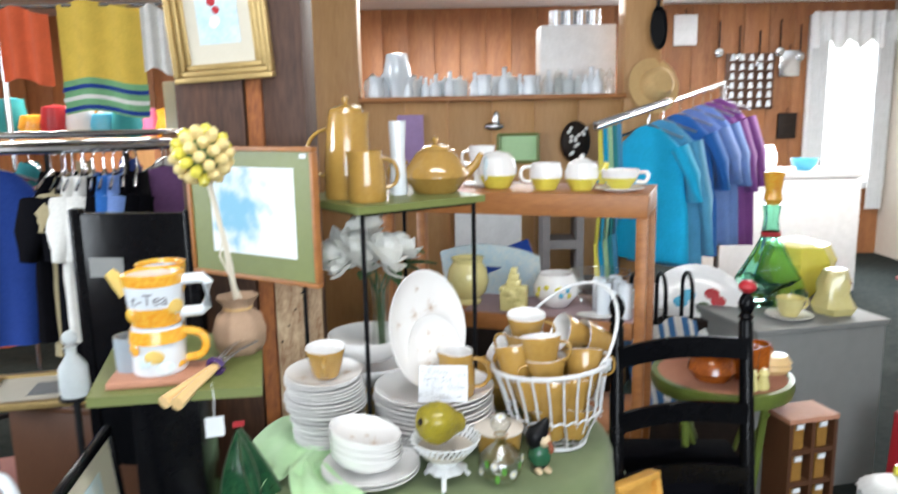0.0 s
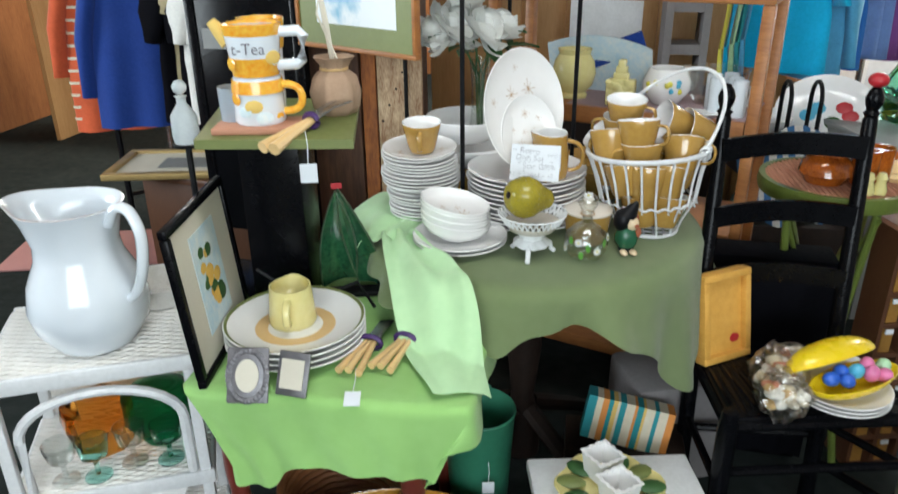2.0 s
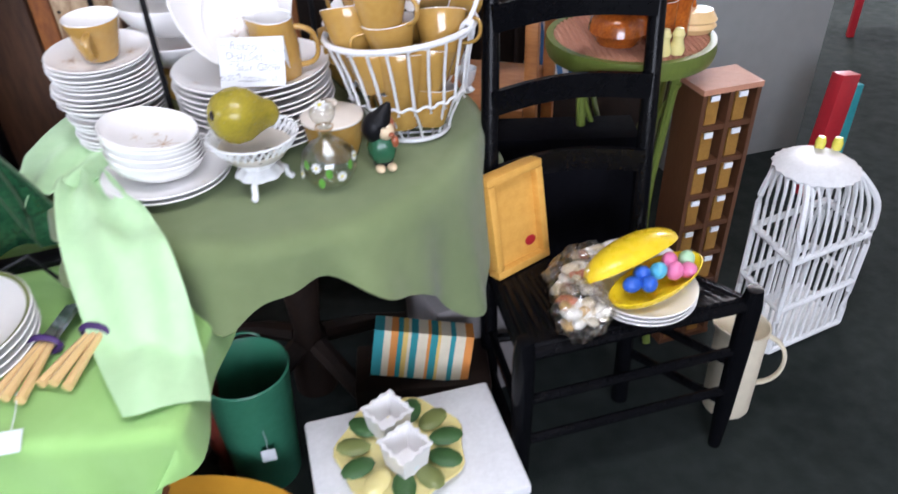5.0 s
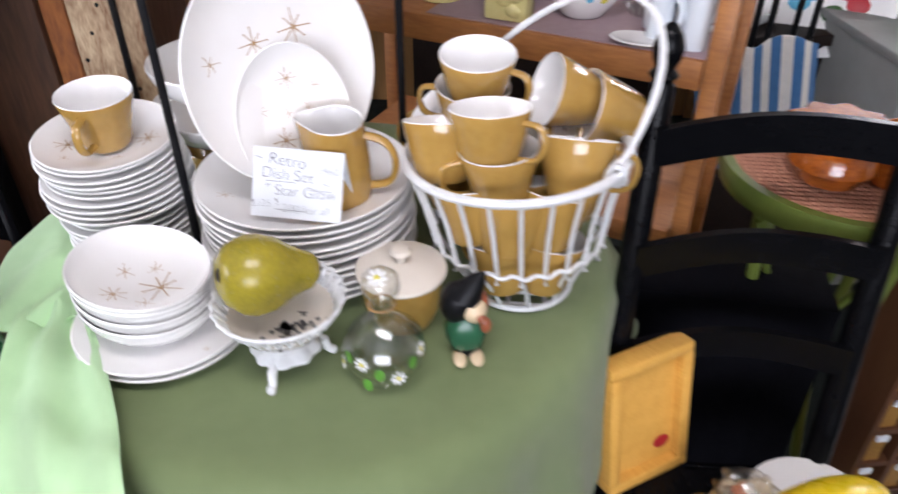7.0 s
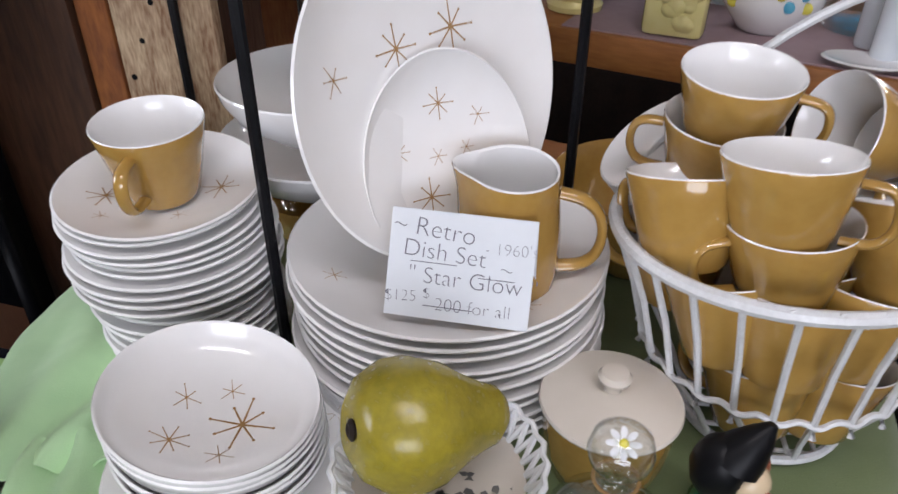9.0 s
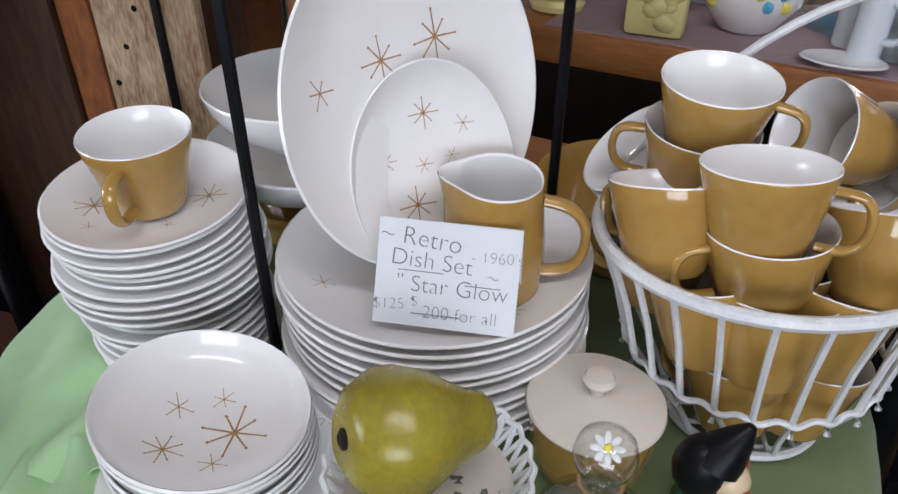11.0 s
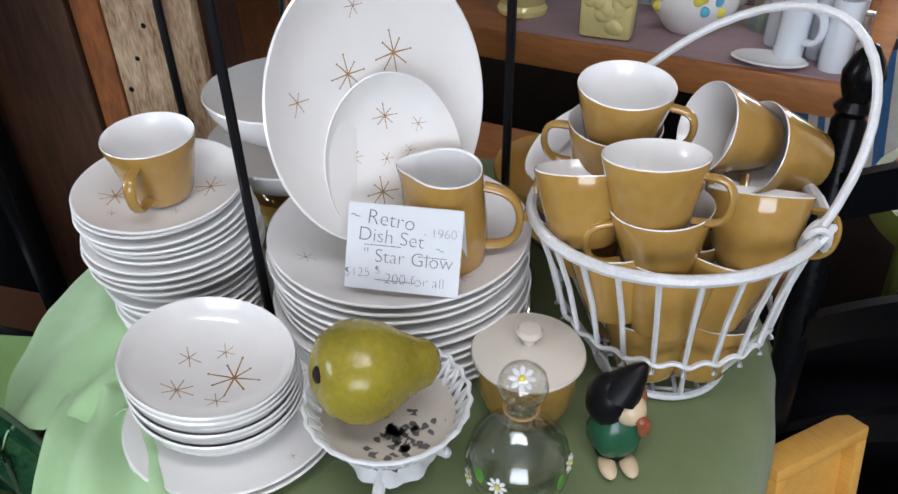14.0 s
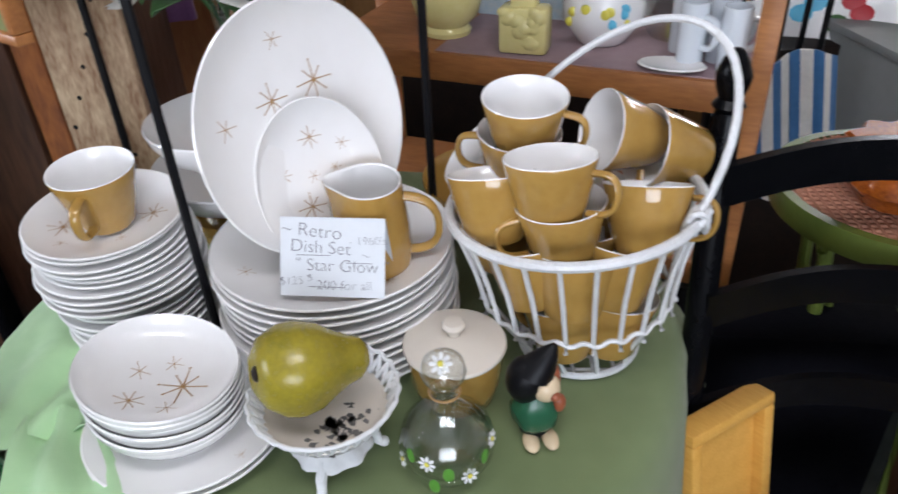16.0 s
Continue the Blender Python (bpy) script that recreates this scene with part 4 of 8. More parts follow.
pot("tan_teapot", "squat mustard glazed teapot on the green shelf", "teapot", pose(-0.036, 1.825, 1.243, 0, 0, 190),
    [(0, 0), (0.05, 0), (0.056, 0.006), (0.080, 0.040), (0.078, 0.055), (0.045, 0.100), (0.035, 0.104), (0, 0.104)], "tan", lid=[(0.036, 0.104), (0.032, 0.111), (0.012, 0.117), (0, 0.118)], handle=(0.068, 0.075, 0.072, 0.03, 0.118), spout=[(-0.070, 0, 0.040), (-0.10, 0, 0.065), (-0.115, 0, 0.092)])
pot("flower_vase", "slim white vase with pink flowers on the green shelf", "vase", pose(-0.125, 1.79, 1.243), [(0, 0), (0.020, 0), (0.022, 0.01), (0.017, 0.09), (0.021, 0.175), (0.019, 0.175), (0.015, 0.09), (0, 0.01)], "porcelain")

# ---- orange wooden bookcase ----
bk = thing("bookcase", "orange oak open bookcase holding pottery", "bookcase", pose(0.545, 1.925, 0, 0, 0, 160))
# local x runs to the far end, local y towards the front
W, D, H = 0.80, 0.30, 1.213
for z0, z1 in ((1.150, H), (0.812, 0.86), (0.50, 0.545), (0.08, 0.12)):
    part("shelf", box(B(), 0.03 if z1 == H else 0.062, W if z1 == H else W - 0.032, -D, 0 if z1 == H else -0.003, z0, z1, 0.003), "oak", bk)
for x in (0.03, W - 0.03):
    part("side_rail", box(B(), x + 0.002, x + 0.028, -D + 0.04, -0.04, 0.03, 0.08), "oak", bk)
    for y in (-D, -0.035):
        part("upright", box(B(), x, x + 0.03, y + 0.001, y + 0.034, 0, 1.149, 0.003), "oak", bk)
part("shelf_mat", box(B(), 0.05, W - 0.25, -D + 0.03, -0.012, 0.8605, 0.8625), "mauve_cloth", bk, "mauve paper mat")


def on_book(x, y, z, rz=0):
    return bk.matrix_world @ pose(x, y, z, 0, 0, rz)


BT = H + 0.0005
egg = [(0, 0), (0.03, 0), (0.034, 0.004), (0.050, 0.035)]
egg_top = [(0.050, 0.035), (0.0515, 0.05), (0.046, 0.075), (0.030, 0.092), (0, 0.098)]
pot("cookie_jar", "egg-shaped yellow and white pottery jar", "jar", on_book(0.475, -0.12, BT) @ Matrix.Scale(1.12, 4), egg, "lemon", top=egg_top)
part("ribbon", ball(B(), (0.018, 0.045, 0.055), 0.018, 0.4, 0.3, 1.8, 10), "pale_blue", bpy.data.objects["cookie_jar"])
for nm, x, lbl, hd, sp in (("mug", 0.325, "yellow and white footed pottery mug", (0.036, 0.058, 0.036, 0.02, 0.064), None), ("small_teapot", 0.222, "small yellow and white pottery teapot", None, [(-0.036, 0, 0.03), (-0.055, 0, 0.05), (-0.062, 0, 0.068)])):
    pot(nm, lbl, "teapot" if sp else "mug", on_book(x, -0.10, BT, 20) @ Matrix.Scale(1.13, 4), [(0, 0), (0.026, 0), (0.028, 0.004), (0.041, 0.030)], "lemon", top=[(0.041, 0.030), (0.0415, 0.045), (0.036, 0.068), (0.033, 0.068), (0.038, 0.045), (0, 0.04)] if not sp else [(0.041, 0.030), (0.0425, 0.045), (0.034, 0.068), (0.015, 0.078), (0.006, 0.08), (0.007, 0.088), (0, 0.091)], handle=hd, spout=sp)
plate(0.068, on_book(0.115, -0.09, BT), "small white saucer under a yellow cup", "saucer", 0.010)
pot("yellow_cup", "yellow and white pottery cup on a saucer", "cup", on_book(0.115, -0.09, BT + 0.0075, 180) @ Matrix.Scale(1.1, 4), [(0, 0), (0.024, 0), (0.028, 0.004), (0.044, 0.028)], "lemon", top=[(0.044, 0.028), (0.047, 0.048), (0.045, 0.048), (0.040, 0.025), (0, 0.012)], handle=(0.044, 0.04, 0.040, 0.018, 0.07))
plate(0.058, on_book(0.535, -0.16, BT), "white saucer on the bookcase", "saucer", 0.010)
pot("yellow_cup", "yellow and white cup on a tall saucer stack", "cup", on_book(0.535, -0.16, BT + 0.0075, 20), [(0, 0), (0.022, 0), (0.03, 0.05), (0.038, 0.085)], "china", top=[(0.038, 0.085), (0.040, 0.115), (0.037, 0.115), (0.034, 0.08), (0, 0.05)], handle=(0.038, 0.10, 0.034, 0.06, 0.062))

# middle shelf
BM = 0.863
pot("yellow_vase", "round pale yellow ribbed pottery vase", "vase", on_book(0.565, -0.10, BM), [(0, 0), (0.040, 0), (0.042, 0.008), (0.036, 0.016), (0.055, 0.035), (0.064, 0.070), (0.058, 0.105), (0.045, 0.125), (0.050, 0.140), (0.046, 0.140), (0.040, 0.125), (0.055, 0.09), (0, 0.03)], "cream")
bm = box(B(), -0.040, 0.040, -0.022, 0.022, 0, 0.075, 0.008)
for i in range(14):
    r = random.Random(i)
    ball(bm, (r.uniform(-0.034, 0.034), 0.020, r.uniform(0.012, 0.07)), r.uniform(0.008, 0.014), 1.2, 0.6, 1.0, 8)
for k in range(3):
    box(bm, -0.020 + 0.005 * k, 0.022 - 0.006 * k, -0.014, 0.014, 0.072 + 0.018 * k, 0.092 + 0.018 * k, 0.004)
solid("pottery_castle", bm, "cream", "carved cream pottery block ornament on the shelf", "ornament", on_book(0.405, -0.045, BM, 4))
pot("fishbowl_jar", "round white painted pottery bowl with yellow flowers", "bowl", on_book(0.300, -0.13, BM), [(0, 0), (0.035, 0), (0.04, 0.004), (0.066, 0.04), (0.066, 0.065), (0.050, 0.10), (0.047, 0.10), (0.060, 0.065), (0, 0.02)], "china")
for k in range(9):
    r = random.Random(20 + k)
    a = radians(r.uniform(40, 140))
    part("painted_flower", ball(B(), (0.066 * math.cos(a), 0.066 * math.sin(a), r.uniform(0.04, 0.07)), 0.008, 1, 0.4, 1, 8), "lemon" if k % 3 else "egg_sky", bpy.data.objects["fishbowl_jar"])
solid("glass_dish", lathe(B(), [(0, 0), (0.05, 0), (0.085, 0.05), (0.095, 0.095), (0.092, 0.095), (0.08, 0.05), (0.048, 0.006), (0, 0.006)], 36), "glass", "clear glass bowl on the middle shelf", "bowl", on_book(0.185, -0.20, BM))
for k, (x, y) in enumerate(((0.150, -0.06), (0.110, -0.09), (0.090, -0.05), (0.130, -0.15), (0.170, -0.12))):
    pot("tall_mug", "tall slim white porcelain mug", "mug", on_book(x, y, BM, 150 + 30 * k), [(0, 0), (0.019, 0), (0.020, 0.005), (0.0205, 0.095), (0.018, 0.095), (0.018, 0.01), (0, 0.008)], "porcelain", handle=(0.02, 0.075, 0.02, 0.03, 0.042))
solid("shell_dish", lathe(B(), [(0, 0), (0.02, 0), (0.032, 0.008), (0.030, 0.010), (0, 0.004)], 20, sx=1.6), "china", "small white shell dish on the mat", "dish", on_book(0.170, -0.030, BM))
bm = sheet(B(), lambda u, v: Vector((0.32 * (u - 0.5), 0.02 + 0.05 * v, 0.17 * v * (0.6 + 0.4 * math.cos((u - 0.5) * 2)))), 14, 10, 0.004)
solid("blue_white_tray", bm, ["pale_blue"], "blue and white folded tray standing behind vases", "tray", on_book(0.52, -0.24, BM))
solid("blue_band", box(B(), -0.15, 0.10, -0.012, -0.002, 0.05, 0.11, 0.004, pose(0, 0, 0, 0, 22, 0)), "royal", "bright blue folded cloth band by tray", "cloth", on_book(0.50, -0.19, BM + 0.03))
# lower shelf
pot("egg_cup", "small white porcelain egg cup on the low shelf", "egg cup", on_book(0.22, -0.09, 0.5455), [(0, 0), (0.018, 0), (0.020, 0.004), (0.010, 0.014), (0.020, 0.03), (0.026, 0.06), (0.024, 0.06), (0.018, 0.032), (0, 0.022)], "porcelain")
for k in range(3):
    plate(0.06, on_book(0.35, -0.12, 0.5455 + 0.008 * k), "small white saucer on the low shelf", "low shelf saucers", 0.012)

# ---- vase with white flowers ----
vz = thing("flower_vase", "tall clear glass vase with white silk peonies", "vase", pose(-0.180, 1.800, TZ + 0.148))
part("glass", lathe(B(), [(0, 0.004), (0.028, 0), (0.030, 0.004), (0.022, 0.06), (0.020, 0.12), (0.026, 0.19), (0.024, 0.19), (0.018, 0.12), (0.019, 0.06), (0.026, 0.01), (0, 0.01)], 28), "glass", vz)
for k in range(7):
    r = random.Random(k + 5)
    a = 2 * math.pi * k / 7
    part("stem", tube(B(), [(0.006 * math.cos(a), 0.006 * math.sin(a), 0.012), (0.010 * math.cos(a + 1), 0.010 * math.sin(a + 1), 0.15), (0.06 * math.cos(a), 0.05 * math.sin(a), 0.25)], 0.0025, 6), "leaf", vz)


def petals(r, seed, n=22):
    """A full blossom: cupped petals in whorls."""
    rg = random.Random(seed)
    bm = B()
    for k in range(n):
        t = k / n
        a, tilt = k * 2.4, radians(15 + 70 * t + rg.uniform(-8, 8))
        L, w = r * (0.6 + 0.5 * t), r * (0.30 + 0.28 * t)
        m = Matrix.Rotation(a, 4, "Z") @ Matrix.Rotation(tilt, 4, "Y")
        ph = rg.uniform(0, 6)
        sheet(bm, lambda u, v: m @ Vector(((v - 0.5) * 0 + 0.18 * L * math.sin(v * 3), (u - 0.5) * 2 * w * math.sin(math.pi * (0.12 + 0.80 * v)), v * L + 0.06 * L * math.sin(ph + u * 5) * v)), 4, 5)
    return bm


for k, (x, y, z, s) in enumerate(((-0.105, -0.04, 0.245, 0.062), (-0.055, -0.07, 0.265, 0.074), (0.010, -0.075, 0.260, 0.076), (0.050, -0.04, 0.262, 0.060), (-0.03, -0.01, 0.300, 0.068), (-0.075, -0.05, 0.232, 0.050))):
    bm = petals(s, k, 30)
    ball(bm, (0, 0, s * 0.35), s * 0.50, 1, 1, 0.9, 12)
    part("blossom", bm, "flower_white", vz, "white silk peony blossom", pose(x, y, z, 25 + 10 * k % 30, (x * 300) % 50 - 10, 50 * k), angle=80)
for k in range(12):
    a, r = 0.7 * k + 0.3, random.Random(k)
    L = r.uniform(0.06, 0.10)
    el = r.uniform(-0.3, 0.5)
    bm = sheet(B(), lambda u, v: Vector(((u - 0.5) * 0.045 * math.sin(math.pi * (0.05 + 0.93 * v)), v * L, -0.03 * v * v + 0.01 * abs(u - 0.5))), 4, 6, 0.0008)
    part("leaf", bm, "leaf", vz, m=pose(0.05 * math.cos(a), 0.05 * math.sin(a), 0.21 + 0.02 * (k % 3), math.degrees(el), 0, math.degrees(a) - 90))

# ---- ladder-back chair ----
CS = 0.415
chair = thing("ladderback_chair", "black painted ladder-back chair with a woven black seat", "chair", pose(0, 0, 0))
BL, BR, FL, FR = Vector((0.362, 1.545)), Vector((0.668, 1.560)), Vector((0.395, 1.285)), Vector((0.838, 1.378))
for p, tag in ((BL, 0), (BR, 1)):
    top = Vector((p.x + 0.018, p.y + 0.125, 1.0))
    bm = tube(B(), [(p.x, p.y - 0.03, 0), (p.x, p.y, CS), (p.x + 0.012, p.y + 0.08, 0.75), top - Vector((0, 0, 0.06))], 0.019, 12, r_end=0.016)
    lathe(bm, [(0.016, -0.065), (0.013, -0.055), (0.018, -0.048), (0.012, -0.040), (0.017, -0.028), (0.019, -0.015), (0.014, 0.0), (0.006, 0.012), (0, 0.014)], 14, Matrix.Translation(top))
    part("back_post", bm, "black_wood", chair)
    if tag:
        part("finial_cap", ball(B(), top + Vector((0, 0, 0.024)), 0.021, 1, 1, 0.75), "red_paint", chair, "red knob on the post")
for p in (FL, FR):
    part("front_leg", lathe(B(), [(0, 0), (0.013, 0), (0.018, 0.1), (0.021, 0.3), (0.021, CS - 0.02), (0.016, CS + 0.018), (0, CS + 0.020)], 14, Matrix.Translation((p.x, p.y, 0))), "black_wood", chair)
for z, h in ((0.872, 0.050), (0.725, 0.048), (0.585, 0.046)):
    q = (z - CS) / 0.585
    a, b = Vector((BL.x + 0.018 * q, BL.y + 0.125 * q, z)), Vector((BR.x + 0.018 * q, BR.y + 0.125 * q, z + 0.012))
    bm = sheet(B(), lambda u, v: a + (b - a) * u + Vector((0, 0.030 * math.sin(math.pi * u), (v - 0.5) * h + 0.006 * math.sin(math.pi * u))), 16, 3, 0.011)
    part("slat", bm, "black_wood", chair)
for p, q, zs in ((FL, FR, (0.17, 0.28)), (FL, BL, (0.13, 0.24)), (FR, BR, (0.13, 0.24)), (BL, BR, (0.20,))):
    for z in zs:
        part("stretcher", tube(B(), [(p.x, p.y, z), ((p.x + q.x) / 2, (p.y + q.y) / 2, z), (q.x, q.y, z)], 0.010, 8), "black_wood", chair)
quad = [FL, FR, BR, BL]


def seat_point(u, v):
    p = (FL * (1 - u) + FR * u) * (1 - v) + (BL * (1 - u) + BR * u) * v
    d = min(u, 1 - u, v, 1 - v)
    along = v if min(u, 1 - u) < min(v, 1 - v) else u
    edge = max(0.0, 0.04 - d) / 0.04
    return Vector((p.x, p.y, CS - 0.004 - 0.008 * d + 0.0018 * math.sin(d * 190) - 0.014 * edge ** 3 + 0.0004 * math.sin(along * 150)))


bm = sheet(B(), seat_point, 80, 60, 0.006)
part("seat", bm, "black_wood", chair, "woven black seat")
for s in range(4):
    a, b = quad[s], quad[(s + 1) % 4]
    part("seat_rail", tube(B(), [(a.x, a.y, CS - 0.020), (b.x, b.y, CS - 0.020)], 0.012, 8), "black_wood", chair)

# pine frame on the seat, leaning on the post
pf = thing("pine_frame", "small yellow pine box frame leaning on the chair", "frame", pose(0.3766, 1.476, CS - 0.002) @ pose(0, 0, 0, 0, 0, 33.6) @ pose(0, 0, 0, -10.6, 0, 0))
for x0, x1, z0, z1 in ((0, 0.135, 0, 0.016), (0, 0.135, 0.195, 0.211), (0, 0.016, 0.0165, 0.1945), (0.119, 0.135, 0.0165, 0.1945)):
    part("rail", box(B(), x0, x1, 0, 0.033, z0, z1, 0.002), "pine_frame", pf)
part("panel", box(B(), 0.014, 0.121, 0.016, 0.028, 0.014, 0.197), "pine_frame", pf)
part("decal", ball(B(), (0.10, 0.0155, 0.045), 0.012, 1.2, 0.06, 0.9, 10), "red_paint", pf, "small red printed motif")

# plates and the yellow dish on the seat
for k in range(3):
    plate(0.098, pose(0.628, 1.390, CS + 0.0035 + 0.009 * k, 0, 0, 50 * k), "white scalloped plate on the chair seat", "plates on the seat", 0.018)
plate(0.088, pose(0.640, 1.468, CS + 0.004, 0, 0, 20), "white scalloped plate behind the yellow shell", "plates on the seat", 0.020)
yd = thing("yellow_egg", "yellow plastic hinged egg lying open with sweets", "container", pose(0.628, 1.385, CS + 0.0375, 0, 0, 22))


def half_shell(a, b, c, n=18, m=10, up=False):
    return lambda u, v: Vector((a * math.cos(math.pi * 2 * u) * math.cos(math.pi / 2 * v), b * math.sin(2 * math.pi * u) * math.cos(math.pi / 2 * v), (c if up else -c) * math.sin(math.pi / 2 * v)))


bm = sheet(B(), half_shell(0.105, 0.045, 0.036), 28, 8, 0.002)
part("lower_shell", bm, "yellow_plastic", yd, m=pose(0.005, -0.024, 0.034, 0, -5, 6))
bm = sheet(B(), half_shell(0.108, 0.052, 0.044, up=True), 28, 8, 0.002)
part("upper_shell", bm, "yellow_plastic", yd, m=pose(-0.008, 0.032, 0.042, -34, -5, 6))
for k, (x, y, z, c) in enumerate(((-0.045, -0.02, 0.034, "egg_blue"), (-0.020, -0.035, 0.036, "egg_blue"), (-0.018, -0.010, 0.042, "egg_blue"), (0.010, -0.02, 0.044, "egg_sky"), (0.040, -0.030, 0.040, "egg_pink"), (0.045, -0.008, 0.046, "egg_pink"), (0.078, -0.015, 0.044, "egg_mint"), (0.065, -0.035, 0.036, "egg_pink"))):
    solid("candy_egg", ball(B(), (0, 0, 0), 0.015, 1.25, 1, 1, 14), c, "small coloured candy egg in the yellow shell", "egg", yd.matrix_world @ pose(x, y, z, 0, 20 * k, 40 * k), "candy eggs")
M["cellophane"] = thin_glass("cellophane", (0.97, 0.95, 0.92), 0.12, 1.0, 0.14, 0.70)
for k, (c, r, sz) in enumerate((((0.500, 1.318, CS + 0.046), 0.050, 0.95), ((0.505, 1.400, CS + 0.050), 0.052, 1.0), ((0.548, 1.462, CS + 0.045), 0.040, 0.9))):
    cb = thing("cellophane_bag", "crumpled clear cellophane bag of tan and pink sweets", "bag", Matrix.Translation(c), "crumpled bags")
    bm = B()
    bmesh.ops.create_icosphere(bm, subdivisions=4, radius=r)
    for v in bm.verts:
        q = v.co * 38 + Vector((k * 7, 0, 0))
        v.co *= 0.92 + 0.50 * abs(noise.noise(q)) + 0.16 * noise.noise(v.co * 110)
        v.co.z *= sz
    part("film", bm, "cellophane", cb, "clear crinkled film", angle=2)
    for j in range(34):
        rg = random.Random(100 * k + j)
        d = Vector((rg.gauss(0, 1), rg.gauss(0, 1), rg.gauss(0, 1))).normalized() * r * rg.uniform(0.2, 0.80)
        part("sweet", ball(B(), d, rg.uniform(0.008, 0.013), 1.4, 1, 0.8, 8, Matrix.Rotation(rg.uniform(0, 3), 4, "Z")), ("mat_board", "stripe_cream", "flower_white", "straw", "figure_pink", "flower_white", "stripe_cream")[j % 7], cb)

# ---- low table with lime cloth ----
LT = 0.59
lt = thing("low_table", "low table with turned red-brown legs", "table", pose(0, 0, 0))
LX0, LX1, LY0, LY1 = -0.615, -0.100, 1.00, 1.46
part("tabletop", box(B(), LX0 + 0.01, LX1 - 0.01, LY0 + 0.01, LY1 - 0.01, LT - 0.03, LT - 0.004, 0.004), "cherry", lt)
part("rear_leaf", box(B(), LX0 + 0.01, -0.505, LY1 - 0.0095, 1.625, LT - 0.03, LT - 0.004, 0.004), "cherry", lt)
for x in (LX0 + 0.05, LX1 - 0.11):
    for y in (LY0 + 0.06, LY1 - 0.06):
        part("leg", lathe(B(), [(0, 0), (0.014, 0), (0.020, 0.03), (0.014, 0.06), (0.024, 0.10), (0.017, 0.13), (0.026, 0.17), (0.018, 0.21), (0.026, 0.26), (0.018, 0.30), (0.024, 0.36), (0.024, LT - 0.032), (0, LT - 0.032)], 16, Matrix.Translation((x, y, 0))), "cherry", lt)


def fold_over(e, z):
    """Carries cloth past an edge: distance e beyond it turns into a drop."""
    if e <= 0:
        return 0.0, z
    q = min(e, 0.012)
    return q + 0.06 * max(0, e - q), z - max(0, e - 0.006)


def low_cloth(u, v):
    reach = 0.150 + 0.045 * (1 / (1 + math.exp((u - 0.30) * 60)))
    y = LY0 - reach + v * (1.64 - LY0 + reach)
    xr = LX1 - 1.65 * max(0, y - 1.42)
    x = LX0 + 0.004 + u * (xr - LX0 + 0.075)
    ex, ey = max(x - xr, 0), max(LY0 - y, 0)
    ox, zx = fold_over(ex, 0)
    oy, zy = fold_over(ey, 0)
    px = (xr + ox) if x > xr else x
    py = LY0 - oy if y < LY0 else y
    px += (0.30 * max(0.0, 0.3 - u) - 0.22 * max(0.0, u - 0.6)) * min(1, ey / 0.15)
    drop = min(zx, zy) - 0.25 * min(-zx, -zy)
    w = 0.006 * math.sin(x * 19) * min(1, ey * 9) + 0.005 * math.sin(x * 60 + y * 30) * min(1, (ex + ey) * 6)
    crease = 0.0016 * math.sin(x * 17 + 3 * y) * math.sin(y * 21) + 0.0012 * math.sin(x * 43 - y * 31)
    return Vector((px + (0.010 * math.sin(y * 26) * min(1, ex * 9)), py - w - 0.02 * ey, LT + drop + crease))


solid("tablecloth", sheet(B(), low_cloth, 70, 60, 0.0015), "lime", "bright lime green cloth over the low table", "tablecloth", angle=80)


def drape(u, v):
    """The end that lies on the round table and falls over its side."""
    p0, p1 = Vector((-0.375, 1.74)), Vector((-0.340, 1.405))
    p = p0 + (p1 - p0) * v
    half = 0.115 - 0.045 * v ** 2
    q = p + Vector((1, 0.30)).normalized() * (2 * u - 1) * half
    ex = max(0, math.hypot(q.x - TC.x, q.y - TC.y) - 0.395)
    z = max(LT + 0.010, 0.708 - 0.5 * ex - 5.0 * ex * ex)
    z += 0.008 * (1 + math.sin(u * 17 + v * 4 + math.sin(v * 7))) * (0.15 + v) + 0.004 * math.sin(v * 19 + u * 6) * v
    return Vector((q.x, q.y, z))


def strip(u, v):
    """The long end across the low table's corner, its last edge hanging free."""
    a, b = Vector((-0.350, 1.432)), Vector((-0.288, 1.452))
    c, d = Vector((-0.158, 1.010)), Vector((-0.052, 1.055))
    left = a + (c - a) * v + Vector((-0.018, -0.012)) * math.sin(math.pi * v)
    right = b + (d - b) * v + Vector((0.022, 0.012)) * math.sin(math.pi * v)
    q = left + (right - left) * u
    z = LT + 0.006 + 0.022 * math.exp(-(v / 0.16) ** 2) + 0.006 * (1 + math.sin(u * 14 + v * 3 + math.sin(v * 6))) * (1 - 0.75 * v) + 0.004 * (1 + math.sin(v * 15 + u * 5))
    ex = max(0.0, math.hypot(q.x - TC.x, q.y - TC.y) - 0.405)
    z = max(z, 0.716 - 0.5 * ex - 6.0 * ex * ex + 0.007 * math.sin(u * 13 + v * 5 + math.sin(v * 8)) + 0.004 * math.sin(v * 21 - u * 6))
    over = max(0.0, q.x - LX1)
    return Vector((q.x - 0.25 * over, q.y, z + 0.004 - 0.62 * over))


